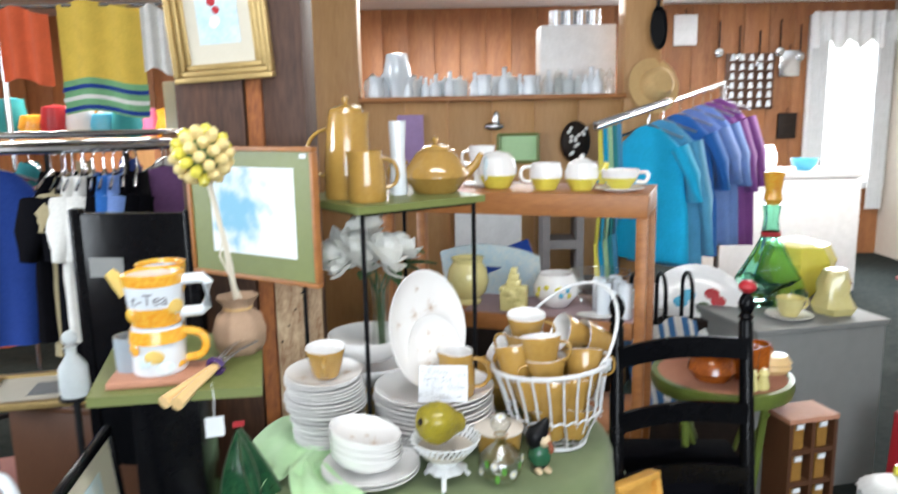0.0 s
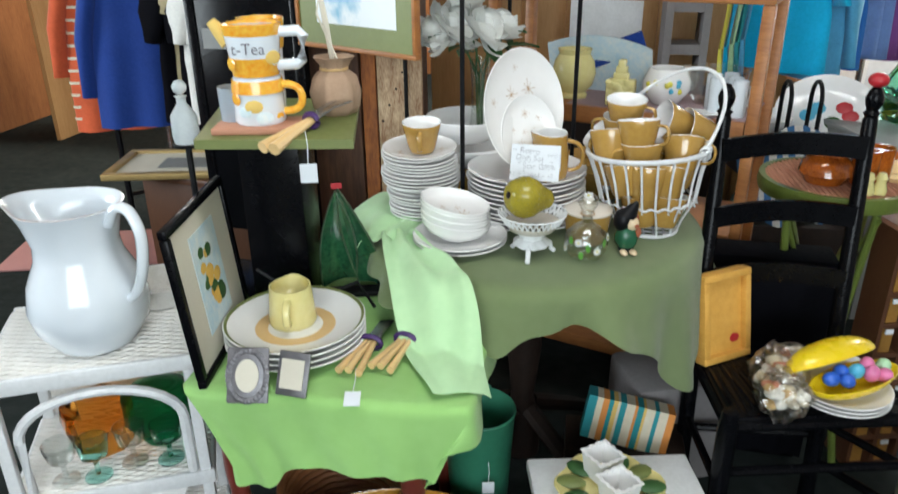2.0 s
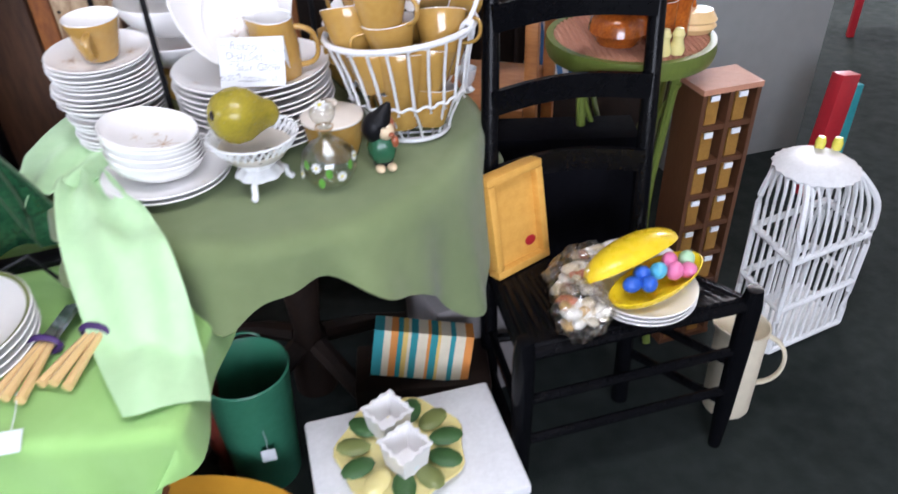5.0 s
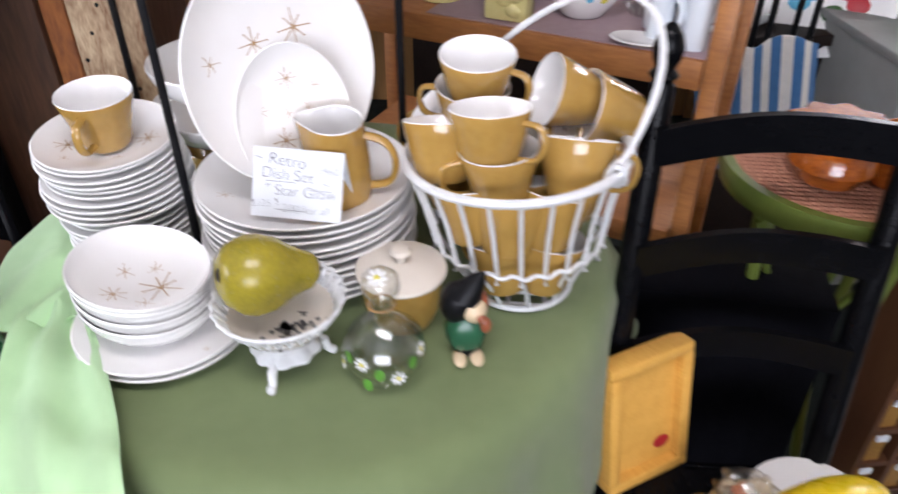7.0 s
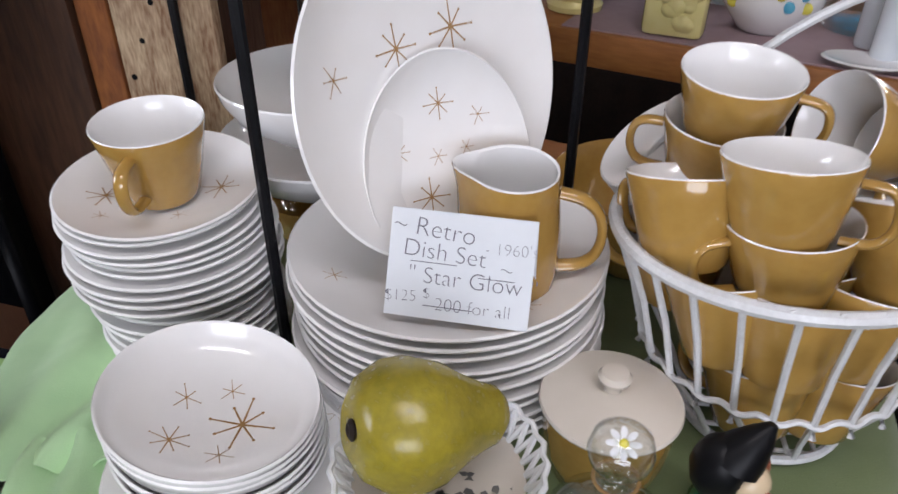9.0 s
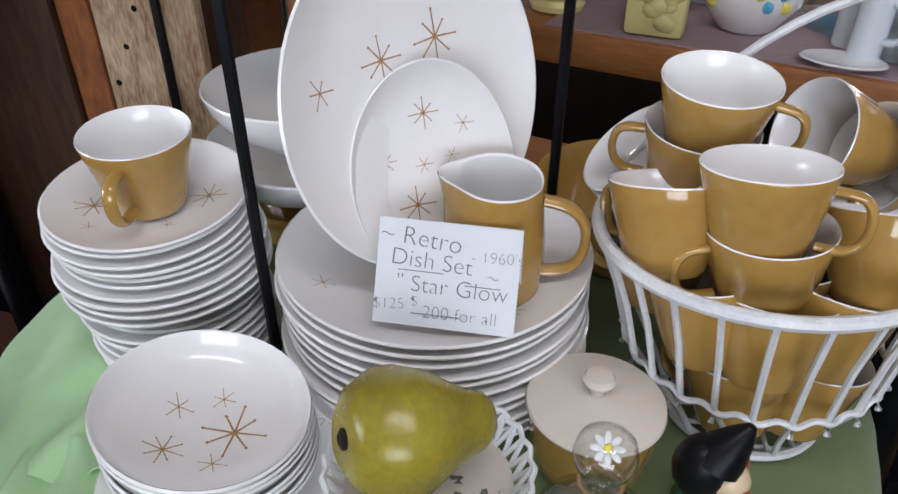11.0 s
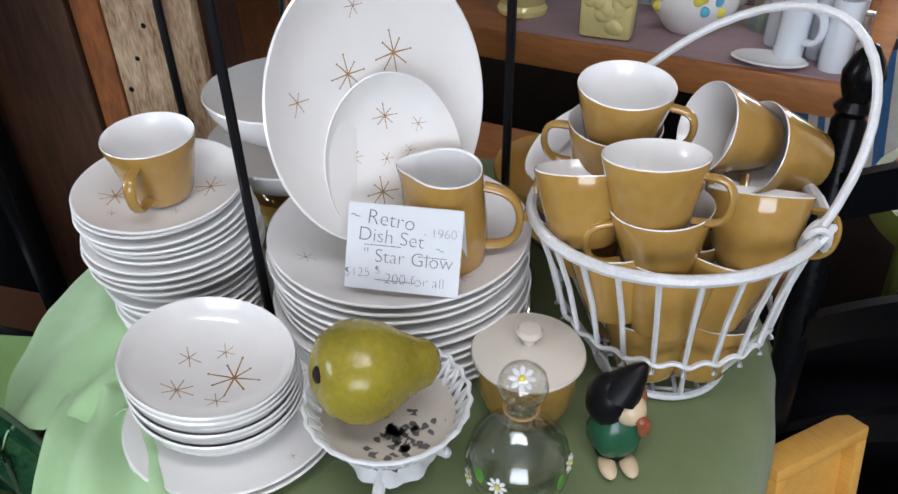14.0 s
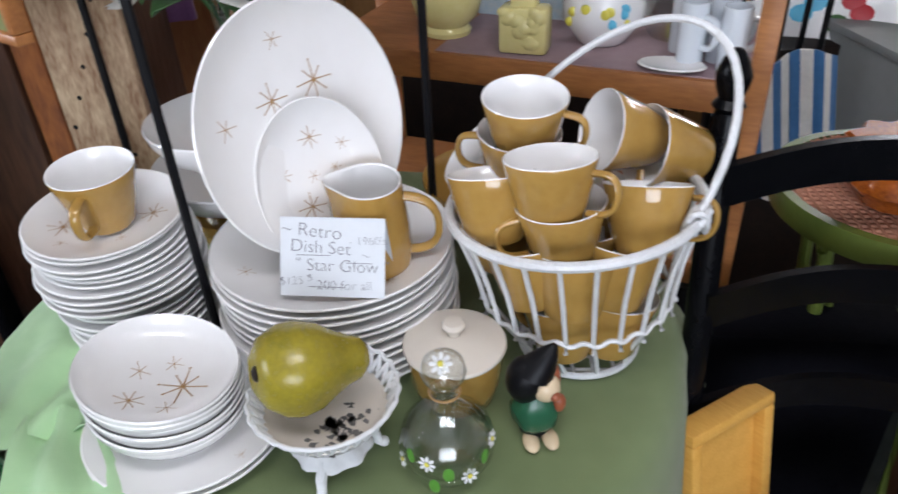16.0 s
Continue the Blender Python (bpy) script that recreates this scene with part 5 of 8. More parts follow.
run = thing("runner", "pale mint cloth runner knotted across both tables", "runner", Matrix())
part("draped_end", sheet(B(), drape, 26, 30, 0.0015), "mint", run, "mint cloth lying on the round table", angle=80)
part("flat_end", sheet(B(), strip, 26, 50, 0.0015), "mint", run, "mint cloth strip lying flat", angle=80)
bm = B()
bmesh.ops.create_icosphere(bm, subdivisions=4, radius=0.030)
for v in bm.verts:
    v.co *= 0.86 + 0.34 * abs(noise.noise(v.co * 55)) + 0.10 * math.sin(v.co.x * 190 + v.co.z * 120)
    v.co.x *= 1.35
    v.co.z *= 0.75
part("knot", bm, "mint", run, "tight knot of mint cloth", pose(-0.322, 1.436, LT + 0.032, 0, 0, -25), angle=80)
for k, (tx, ty, wd) in enumerate(((0.055, -0.062, 0.020), (0.020, -0.085, 0.016))):
    part("tuft", sheet(B(), lambda u, v: Vector((tx * v + (u - 0.5) * wd * (1 + 1.5 * v), ty * v, 0.018 * math.sin(3 * v) + 0.006 * math.sin(u * 9 + k))), 8, 12, 0.0012), "mint", run, "", pose(-0.322, 1.425, LT + 0.022), angle=80)

# framed flower print, seen edge-on
fp = thing("framed_print", "black framed print of yellow flowers standing upright", "picture", pose(-0.556, 0.985, LT + 0.002, 0, 0, 98) @ pose(0, 0, 0, -5, 0, 0))
PW, PH = 0.295, 0.300
for x0, x1, z0, z1 in ((0, PW, 0, 0.016), (0, PW, PH - 0.016, PH), (0, 0.016, 0.0165, PH - 0.0165), (PW - 0.016, PW, 0.0165, PH - 0.0165)):
    part("frame_rail", box(B(), x0, x1, 0, 0.016, z0, z1, 0.003), "black_wood", fp)
part("mount", box(B(), 0.014, PW - 0.014, 0.006, 0.012, 0.014, PH - 0.014), "mat_board", fp)
part("print", box(B(), 0.085, PW - 0.085, 0.0045, 0.0058, 0.06, PH - 0.05), "pale_blue", fp, "pale blue print ground")
for k in range(16):
    r = random.Random(k + 40)
    part("painted_petal", ball(B(), (PW / 2 + r.uniform(-0.032, 0.032), 0.0042, PH / 2 + r.uniform(-0.05, 0.065)), r.uniform(0.012, 0.022), 1, 0.03, 0.8, 8), "petal" if k < 9 else "leaf", fp)

# stoneware plates with the small jug
YP = (-0.452, 1.155)
for k in range(4):
    p = plate(0.133, pose(*YP, LT + 0.002 + 0.012 * k, 0, 0, 30 * k), "cream stoneware dinner plate on the lime cloth", "stoneware plates", 0.024)
part("printed_ring", lathe(B(), [(0.052, 0.0069), (0.076, 0.0074), (0.076, 0.0076), (0.052, 0.0071)], 48), "ivory", p, "speckled mustard printed ring")
part("rim_line", lathe(B(), [(0.126, 0.0232), (0.1315, 0.0262), (0.1315, 0.0265), (0.126, 0.0236)], 48), "olive", p, "thin olive rim line")
pot("small_jug", "small yellow glazed jug with a white inside", "jug", pose(-0.462, 1.170, LT + 0.002 + 0.036 + 0.0068, 0, 0, 282), [(0, 0), (0.043, 0), (0.046, 0.008), (0.041, 0.06), (0.039, 0.078), (0.036, 0.078), (0.038, 0.06), (0, 0.02)], "cream", handle=(0.04, 0.064, 0.044, 0.02, 0.070), lip=0.012)

# two small metal frames, cutlery bundles, tag
for (x, y, rz, s, lbl) in ((-0.470, 0.985, 8, 1.0, "small ornate silver frame with an oval opening"), (-0.405, 1.015, -6, 0.82, "small plain pewter photo frame")):
    f = thing("table_photograph", lbl, "frame", pose(x, y - 0.03, LT + 0.003, 0, 0, rz) @ pose(0, 0, 0, -28, 0, 0), "small metal frames")
    bm = box(B(), -0.036 * s, 0.036 * s, 0, 0.006, 0, 0.095 * s, 0.003)
    if s == 1.0:
        for k in range(34):
            a = 2 * math.pi * k / 34
            ball(bm, (0.033 * math.cos(a), 0.0, 0.047 + 0.043 * math.sin(a)), 0.006, 1, 0.7, 1, 6)
    part("frame", bm, "silver", f)
    part("picture", lathe(B(), [(0, 0), (1, 0), (1, 0.002), (0, 0.002)], 28 if s == 1.0 else 4, pose(0, -0.0012, 0.047 * s) @ pose(0, 0, 0, 90, 0 if s == 1.0 else 0, 0) @ Matrix.Diagonal((0.020 if s == 1 else 0.030, 0.028 if s == 1 else 0.036, 1, 1)) @ (Matrix() if s == 1 else pose(0, 0, 0, 0, 0, 45))), "mat_board", f)


def knife_bundle(m, n, label, group):
    t = thing("cutlery_bundle", label, "cutlery", m, group)
    for k in range(n):
        o = (k - (n - 1) / 2) * 0.013
        part("handle", tube(B(), [(o * 1.5, -0.02, 0.010 + 0.004 * (k % 2)), (o, 0.04, 0.012 + 0.004 * (k % 2)), (o * 0.6, 0.085, 0.013)], 0.0075, 8, r_end=0.005), "ivory", t, "ivory coloured handle")
        part("blade", box(B(), o * 0.6 - 0.007, o * 0.6 + 0.007, 0.085, 0.17, 0.010 + 0.002 * k, 0.0115 + 0.002 * k, 0.0004), "steel", t, "steel blade")
    part("ribbon", tube(B(), [(0.022 * math.cos(a), 0.082, 0.013 + 0.013 * math.sin(a)) for a in np.linspace(0, 2 * math.pi, 16)[:-1]], 0.005, 6, True), "purple", t, "purple ribbon")
    return t


knife_bundle(pose(-0.318, 1.075, LT + 0.006, 0, 0, -8), 3, "bundle of ivory handled knives tied with purple ribbon", "cutlery bundles")
knife_bundle(pose(-0.262, 1.095, LT + 0.006, 0, 0, -14), 3, "bundle of ivory handled knives tied with purple ribbon", "cutlery bundles")


def price_tag(m, group="price tags"):
    t = thing("price_tag", "small white paper price tag on a string", "tag", m, group)
    part("paper", box(B(), -0.014, 0.014, -0.0005, 0.0005, -0.032, 0, 0.0), "paper", t)
    part("string", tube(B(), [(0, 0, 0), (0.002, 0, 0.03), (0, 0, 0.055)], 0.0008, 5), "paper", t)
    return t


price_tag(pose(-0.300, 1.012, LT + 0.006, -75, 0, 10))

# stained-glass sail
plain("sail_glass", (0.008, 0.045, 0.022), 0.08, second=(0.03, 0.12, 0.05), scale=18, amount=0.9, coat=0.8)
# edging lightened to silver-green, so its colour holds the glass's edge highlights
plain("lead", (0.10, 0.16, 0.10), 0.35, metal=0.6)
sl = thing("glass_sail", "dark green stained glass leaf ornament with leaded edges", "ornament", pose(-0.385, 1.385, LT + 0.002, 0, 0, 16))
for pts, k in ((((-0.085, 0.0, 0.02), (-0.045, 0.0, 0.24), (-0.012, 0.0, 0.04)), 0), (((-0.006, 0.0, 0.03), (-0.040, 0.0, 0.245), (0.065, 0.0, 0.0)), 1)):
    a, b, c = (Vector(p) for p in pts)
    side = 0.020 if k == 0 else 0.014
    bm = sheet(B(), lambda u, v: (a * (1 - u) + c * u) * (1 - v) + b * v + Vector((side * (2 * u - 1) * math.sin(math.pi * v) * 0.8, 0.02 * math.sin(math.pi * u) * (1 - v), 0)), 8, 12, 0.003)
    part("pane", bm, "sail_glass", sl)
    part("lead_edge", tube(B(), [a * (1 - t) + b * t + Vector((-side * 0.8 * math.sin(math.pi * t), 0, 0)) for t in np.linspace(0, 1, 12)] + [b * (1 - t) + c * t + Vector((side * 0.8 * math.sin(math.pi * t), 0, 0)) for t in np.linspace(0.1, 1, 12)], 0.0030, 6), "lead", sl)
part("base", box(B(), -0.09, 0.08, -0.02, 0.02, 0, 0.012, 0.003), "iron", sl)
part("flag", box(B(), -0.052, -0.03, -0.001, 0.001, 0.245, 0.257), "red_paint", sl, "tiny red flag")
es = thing("wire_easel", "black bent wire easel on the lime cloth", "easel", pose(-0.47, 1.285, LT + 0.004))
part("bar", tube(B(), [(-0.10, -0.02, 0.10), (0.06, -0.03, 0.004)], 0.004, 6), "iron", es)
part("bar", tube(B(), [(-0.09, -0.06, 0.004), (0.10, 0.02, 0.065), (0.13, 0.03, 0.004)], 0.004, 6), "iron", es)

# ---- tall black stand with a green top ----
GZ = 1.01
gs = thing("side_stand", "black side stand with an olive green top", "stand", pose(0, 0, 0))
G = [Vector((-0.572, 1.095)), Vector((-0.308, 1.133)), Vector((-0.384, 1.438)), Vector((-0.663, 1.420))]
bm = B()
lo, hi = [bm.verts.new((p.x, p.y, GZ - 0.016)) for p in G], [bm.verts.new((p.x, p.y, GZ)) for p in G]
bm.faces.new(lo[::-1]), bm.faces.new(hi)
for i in range(4):
    bm.faces.new((lo[i], lo[(i + 1) % 4], hi[(i + 1) % 4], hi[i]))
part("top", bm, "olive", gs, "olive green painted top")
part("pedestal", box(B(), -0.615, -0.485, 1.335, 1.430, LT + 0.006, GZ - 0.017, 0.004), "black_wood", gs, "black painted box pedestal")
for x in (-0.60, -0.505):
    part("bracket", box(B(), x, x + 0.02, 1.20, 1.425, GZ - 0.045, GZ - 0.0165, 0.003), "black_wood", gs)

# orange tea mug tower on a tile
solid("tile", box(B(), -0.075, 0.075, -0.045, 0.045, 0, 0.012, 0.003), "cane", "flat reddish ceramic tile on the stand", "tile", pose(-0.488, 1.180, GZ + 0.0005, 0, 0, 10))
mt = thing("teapot_stack", "white and orange ceramic stack shaped like mugs with lettering", "teapot", pose(-0.490, 1.190, GZ + 0.0125, 0, 0, 8) @ Matrix.Scale(0.86, 4))
part("lower_mug", lathe(B(), [(0, 0), (0.048, 0), (0.052, 0.006), (0.047, 0.09), (0.040, 0.092), (0, 0.092)], 32), "porcelain", mt)
part("lower_pattern", lathe(B(), [(0.0522, 0.062), (0.0495, 0.086), (0.0500, 0.087), (0.0528, 0.062)], 32), "orange_glaze", mt)
part("upper_mug", lathe(B(), [(0.040, 0.092), (0.044, 0.094), (0.056, 0.185), (0.053, 0.188), (0, 0.186)], 32), "porcelain", mt)
part("orange_band", lathe(B(), [(0.0446, 0.095), (0.0498, 0.130), (0.0504, 0.130), (0.0452, 0.094)], 32), "orange_glaze", mt)
part("rim_band", lathe(B(), [(0.0548, 0.172), (0.0575, 0.192), (0.050, 0.194), (0.050, 0.188)], 32), "orange_glaze", mt)
part("lower_handle", tube(B(), handle_pts(0.050, 0.075, 0.050, 0.02, 0.088), 0.008, 8, across=(0, 1, 0)), "orange_glaze", mt)
part("upper_handle", tube(B(), [(0.052, 0, 0.176), (0.090, 0, 0.178), (0.100, 0, 0.168), (0.095, 0, 0.122), (0.085, 0, 0.114), (0.046, 0, 0.112)], 0.011, 10), "porcelain", mt)
for k in range(9):
    r = random.Random(k + 15)
    a, z = radians(r.uniform(200, 340)), (0.015 + 0.012 * (k % 4)) if k < 5 else 0.118 + 0.006 * (k % 3)
    part("painted_patch", ball(B(), (0.0505 * math.cos(a), 0.0505 * math.sin(a), z), r.uniform(0.010, 0.018), 0.10, 1.1, 0.8, 10, Matrix.Rotation(a, 4, "Z")), ("orange_glaze", "pale_blue", "stripe_yellow")[k % 3], mt)
text_part("lettering", "t-Tea", 0.030, mt, pose(0.004, -0.0555, 0.140, 84, 0, 4))
part("spout", tube(B(), [(-0.046, 0, 0.158), (-0.062, 0, 0.176), (-0.078, 0, 0.196)], 0.020, 12, r_end=0.010), "stripe_yellow", mt, "yellow glazed spout")
om = pot("white_jug", "white ceramic jug with an orange rim behind the stack", "jug", pose(-0.508, 1.270, GZ + 0.0005, 0, 0, 160), [(0, 0), (0.030, 0), (0.033, 0.01), (0.036, 0.17), (0.033, 0.17), (0.03, 0.02), (0, 0.015)], "porcelain")
part("rim_band", lathe(B(), [(0.0362, 0.125), (0.0385, 0.130), (0.042, 0.178), (0.036, 0.178), (0.0345, 0.1705)], 28), "orange_glaze", om, "orange glazed rim")
pot("grey_beaker", "small dark grey glass beaker beside the stack", "beaker", pose(-0.540, 1.195, GZ + 0.0005), [(0, 0), (0.022, 0), (0.024, 0.004), (0.026, 0.07), (0.023, 0.07), (0.021, 0.008), (0, 0.008)], "grey_china")
# burlap topiary
tp = thing("topiary", "yellow bud topiary ball in a burlap wrapped pot", "topiary", pose(-0.392, 1.315, GZ + 0.0005))
part("sack", lathe(B(), [(0, 0), (0.034, 0), (0.043, 0.015), (0.046, 0.042), (0.038, 0.070), (0.023, 0.082), (0.028, 0.094), (0.037, 0.105), (0.032, 0.105), (0, 0.086)], 32, wave=lambda a, r, z: r * (1 + 0.07 * math.sin(7 * a) + 0.04 * math.sin(13 * a + z * 60))), "burlap", tp, angle=80)
part("tie", tube(B(), ring(0.024, 0.083, 20), 0.003, 6, True), "straw", tp)
part("trunk", tube(B(), [(0, 0, 0.08), (-0.015, 0, 0.20), (-0.040, 0.01, 0.32)], 0.005, 8), "mat_board", tp)
part("raffia", tube(B(), [(0.005, -0.01, 0.085), (0.0, -0.015, 0.16), (-0.012, -0.012, 0.23), (-0.022, -0.01, 0.18), (0.015, -0.02, 0.10)], 0.002, 6), "mat_board", tp)
for k in range(46):
    zz = 1 - 2 * (k + 0.5) / 46
    a, rr = k * 2.39996, math.sqrt(1 - zz * zz)
    d = Vector((rr * math.cos(a), rr * math.sin(a), zz))
    mm = Matrix.Translation(Vector((-0.047, 0.01, 0.358)) + d * 0.040) @ d.to_track_quat("Z", "Y").to_matrix().to_4x4()
    part("bud", lathe(B(), [(0, -0.010), (0.009, -0.004), (0.0115, 0.005), (0.008, 0.014), (0, 0.018)], 10, mm), "bud" if k % 4 else "lemon", tp)
part("core", ball(B(), (-0.047, 0.01, 0.358), 0.037), "leaf", tp)
# bone-handled servers hanging over the edge
sv = thing("server_set", "bone handled servers with silver ends and ribbon", "cutlery", pose(-0.398, 1.190, GZ + 0.012, 0, 0, 70) @ pose(0, 0, 0, 0, -9, 0))
for s in (-1, 1):
    part("handle", tube(B(), [(-0.115, 0.012 * s, 0.0), (-0.06, 0.006 * s, 0.003), (0.0, 0.003 * s, 0.004)], 0.011, 8, r_end=0.006), "ivory", sv, "bone handle")
    part("tine", tube(B(), [(0.0, 0.004 * s, 0.005), (0.05, 0.010 * s, 0.010), (0.095, 0.016 * s, 0.006)], 0.006, 8, flat=0.3), "steel", sv)
part("ribbon", tube(B(), [(0.0, 0.014 * math.cos(a), 0.004 + 0.012 * math.sin(a)) for a in np.linspace(0, 2 * math.pi, 14)[:-1]], 0.005, 6, True), "purple", sv)
price_tag(pose(-0.372, 1.085, GZ - 0.030, 0, 0, 15))

# pictures
pc = thing("framed_watercolour", "pale blue watercolour in an olive mat and thin wood frame", "picture", pose(-0.622, 1.750, 1.070) @ pose(0, 0, 0, 0, 0, -31.5))
QW, QH = 0.395, 0.300
for x0, x1, z0, z1 in ((0, QW, 0, 0.010), (0, QW, QH - 0.010, QH), (0, 0.010, 0.0105, QH - 0.0105), (QW - 0.010, QW, 0.0105, QH - 0.0105)):
    part("frame_rail", box(B(), x0, x1, 0, 0.018, z0, z1, 0.002), "oak", pc)
part("mount", box(B(), 0.008, QW - 0.008, 0.006, 0.014, 0.008, QH - 0.008), "olive", pc, "olive green mat board")
part("painting", box(B(), 0.075, QW - 0.060, 0.0045, 0.0058, 0.058, QH - 0.045), "watercolour", pc, "blue and white watercolour")
part("price_sticker", box(B(), QW - 0.04, QW - 0.022, 0.004, 0.0058, QH - 0.024, QH - 0.014), "paper", pc)
gf = thing("gilt_frame", "wide gilt frame with a small floral print", "picture", pose(-0.648, 1.80, 1.512) @ pose(0, 0, 0, 3, -3, -6))
GW, GH = 0.24, 0.34
for k, (o, d) in enumerate(((0, 0.030), (0.014, 0.024), (0.028, 0.018))):
    for x0, x1, z0, z1 in ((o, GW - o, o, o + 0.013), (o, GW - o, GH - o - 0.013, GH - o), (o, o + 0.013, o + 0.0135, GH - o - 0.0135), (GW - o - 0.013, GW - o, o + 0.0135, GH - o - 0.0135)):
        part("moulding", box(B(), x0, x1, 0.030 - d, 0.030, z0, z1, 0.003), "gold", gf)
part("mount", box(B(), 0.038, GW - 0.038, 0.018, 0.028, 0.038, GH - 0.038), "mat_board", gf)
part("print", box(B(), 0.070, GW - 0.070, 0.0165, 0.0178, 0.085, GH - 0.07), "pale_blue", gf)
for k in range(10):
    r = random.Random(k)
    part("painted_bloom", ball(B(), (GW / 2 + r.uniform(-0.02, 0.02), 0.0164, GH / 2 - 0.02 + r.uniform(-0.03, 0.08)), r.uniform(0.008, 0.015), 1, 0.05, 1, 8), ("red_paint", "flower_white", "leaf")[k % 3 if k > 3 else 0], gf)

# black chair back behind the stand
bcx = thing("black_chair", "black painted wooden chair with a solid back", "chair", pose(-0.775, 1.80, 0, 0, 0, -8))
part("back_panel", box(B(), -0.14, 0.14, -0.012, 0.012, 0.55, 1.21, 0.006), "black_wood", bcx)
for x in (-0.15, 0.15):
    part("back_post", box(B(), x - 0.014, x + 0.014, -0.016, 0.016, 0, 1.22, 0.004), "black_wood", bcx)
    part("front_leg", box(B(), x - 0.014, x + 0.014, -0.30, -0.27, 0, 0.43, 0.004), "black_wood", bcx)
part("seat", box(B(), -0.165, 0.165, -0.31, 0.0, 0.43, 0.455, 0.006), "black_wood", bcx)
part("label_plate", box(B(), -0.12, -0.03, -0.0145, -0.0125, 1.05, 1.10), "grey_card", bcx)

# ---- white wicker shelf ----
ws = thing("wicker_shelf", "white painted wicker shelf with arched openings", "shelf", pose(-0.634, 1.075, 0, 0, 0, 25))
WW, WD, WT = 0.36, 0.30, 0.605
# local x runs back into the shelf's width to the left, front faces -y
for x in (-WW, -0.018):
    for y in (0.0, WD - 0.02):
        part("post", box(B(), x, x + 0.022, y, y + 0.022, 0, WT - 0.012, 0.004), "white_paint", ws)
strand = [mesh_of("strand", tube(B(), [(-WW + (WW * i / 16), 0, -0.006 + (0.0020 if (i + k) % 2 else -0.0020)) for i in range(17)], 0.0044, 5), "wicker") for k in range(2)]
stake = mesh_of("stake", tube(B(), [(0, 0, -0.007), (0, WD, -0.007)], 0.003, 4), "wicker")
for z in (WT, 0.335, 0.06):
    for k in range(36):
        o = new("strand", strand[k % 2])
        o.parent = ws
        o.location = (0, 0.006 + k * (WD - 0.014) / 35, z)
    for i in range(16):
        o = new("stake", stake)
        o.parent = ws
        o.location = (-WW + WW * (i + 0.5) / 16, 0, z)
    for y in (-0.004, WD - 0.008):
        part("front_rail", box(B(), -WW - 0.006, 0.010, y, y + 0.012, z - 0.035, z - 0.002, 0.004), "white_paint", ws)
    for x in (-WW - 0.004, 0.0):
        part("side_rail", box(B(), x - 0.004, x + 0.008, 0.012, WD - 0.012, z - 0.035, z - 0.004, 0.004), "white_paint", ws)
for z in (0.335, 0.06):
    part("arch", tube(B(), [(-0.03, 0.006, z), (-0.03, 0.006, z + 0.13)] + arc((-WW / 2 + 0.005, 0.006, z + 0.13), 1, 0, 180, 14, (WW / 2 - 0.035, 0, 0), (0, 0, 0.085)) + [(-WW + 0.04, 0.006, z)], 0.010, 8), "white_paint", ws)
part("back_panel", box(B(), -WW + 0.02, -0.02, WD - 0.006, WD - 0.003, 0.06, WT - 0.03), "wicker", ws)
wm = ws.matrix_world
pt = thing("pitcher", "large white ironstone pitcher on the wicker shelf", "pitcher", wm @ pose(-0.172, 0.108, WT + 0.001, 0, 0, -35) @ Matrix.Scale(0.94, 4))


def pitcher_wave(a, r, z):
    d = abs((a - math.pi + math.pi) % (2 * math.pi) - math.pi)
    return r + 0.05 * max(0, (z - 0.19) / 0.1) * math.exp(-(d / 0.5) ** 2)


part("body", lathe(B(), [(0, 0.004), (0.075, 0), (0.080, 0.005), (0.108, 0.05), (0.115, 0.09), (0.105, 0.14), (0.082, 0.19), (0.078, 0.22), (0.090, 0.27), (0.100, 0.295), (0.094, 0.296), (0.084, 0.27), (0.072, 0.22), (0.076, 0.19), (0.10, 0.14), (0.108, 0.09), (0, 0.02)], 44, wave=pitcher_wave), "porcelain", pt, angle=80)
part("handle", tube(B(), bend([(0.088, 0, 0.262), (0.11, 0, 0.296), (0.142, 0, 0.296), (0.160, 0, 0.25), (0.150, 0, 0.18), (0.128, 0, 0.13), (0.106, 0, 0.11)]), 0.0125, 10, flat=0.8, across=(0, 1, 0)), "porcelain", pt)
solid("doily_basket", lathe(B(), [(0, 0), (0.05, 0), (0.075, 0.05), (0.07, 0.05), (0.045, 0.005), (0, 0.005)], 24, wave=lambda a, r, z: r * (1 + 0.04 * math.sin(12 * a))), "wicker", "small white woven basket behind the pitcher", "basket", wm @ pose(-0.065, 0.245, WT + 0.001))


def goblet(m, material, label):
    return solid("goblet", lathe(B(), [(0, 0), (0.026, 0.001), (0.026, 0.003), (0.005, 0.008), (0.005, 0.035), (0.010, 0.042), (0.026, 0.055), (0.031, 0.09), (0.029, 0.09), (0.024, 0.057), (0, 0.046)], 24), material, label, "goblet", m, "glass goblets")


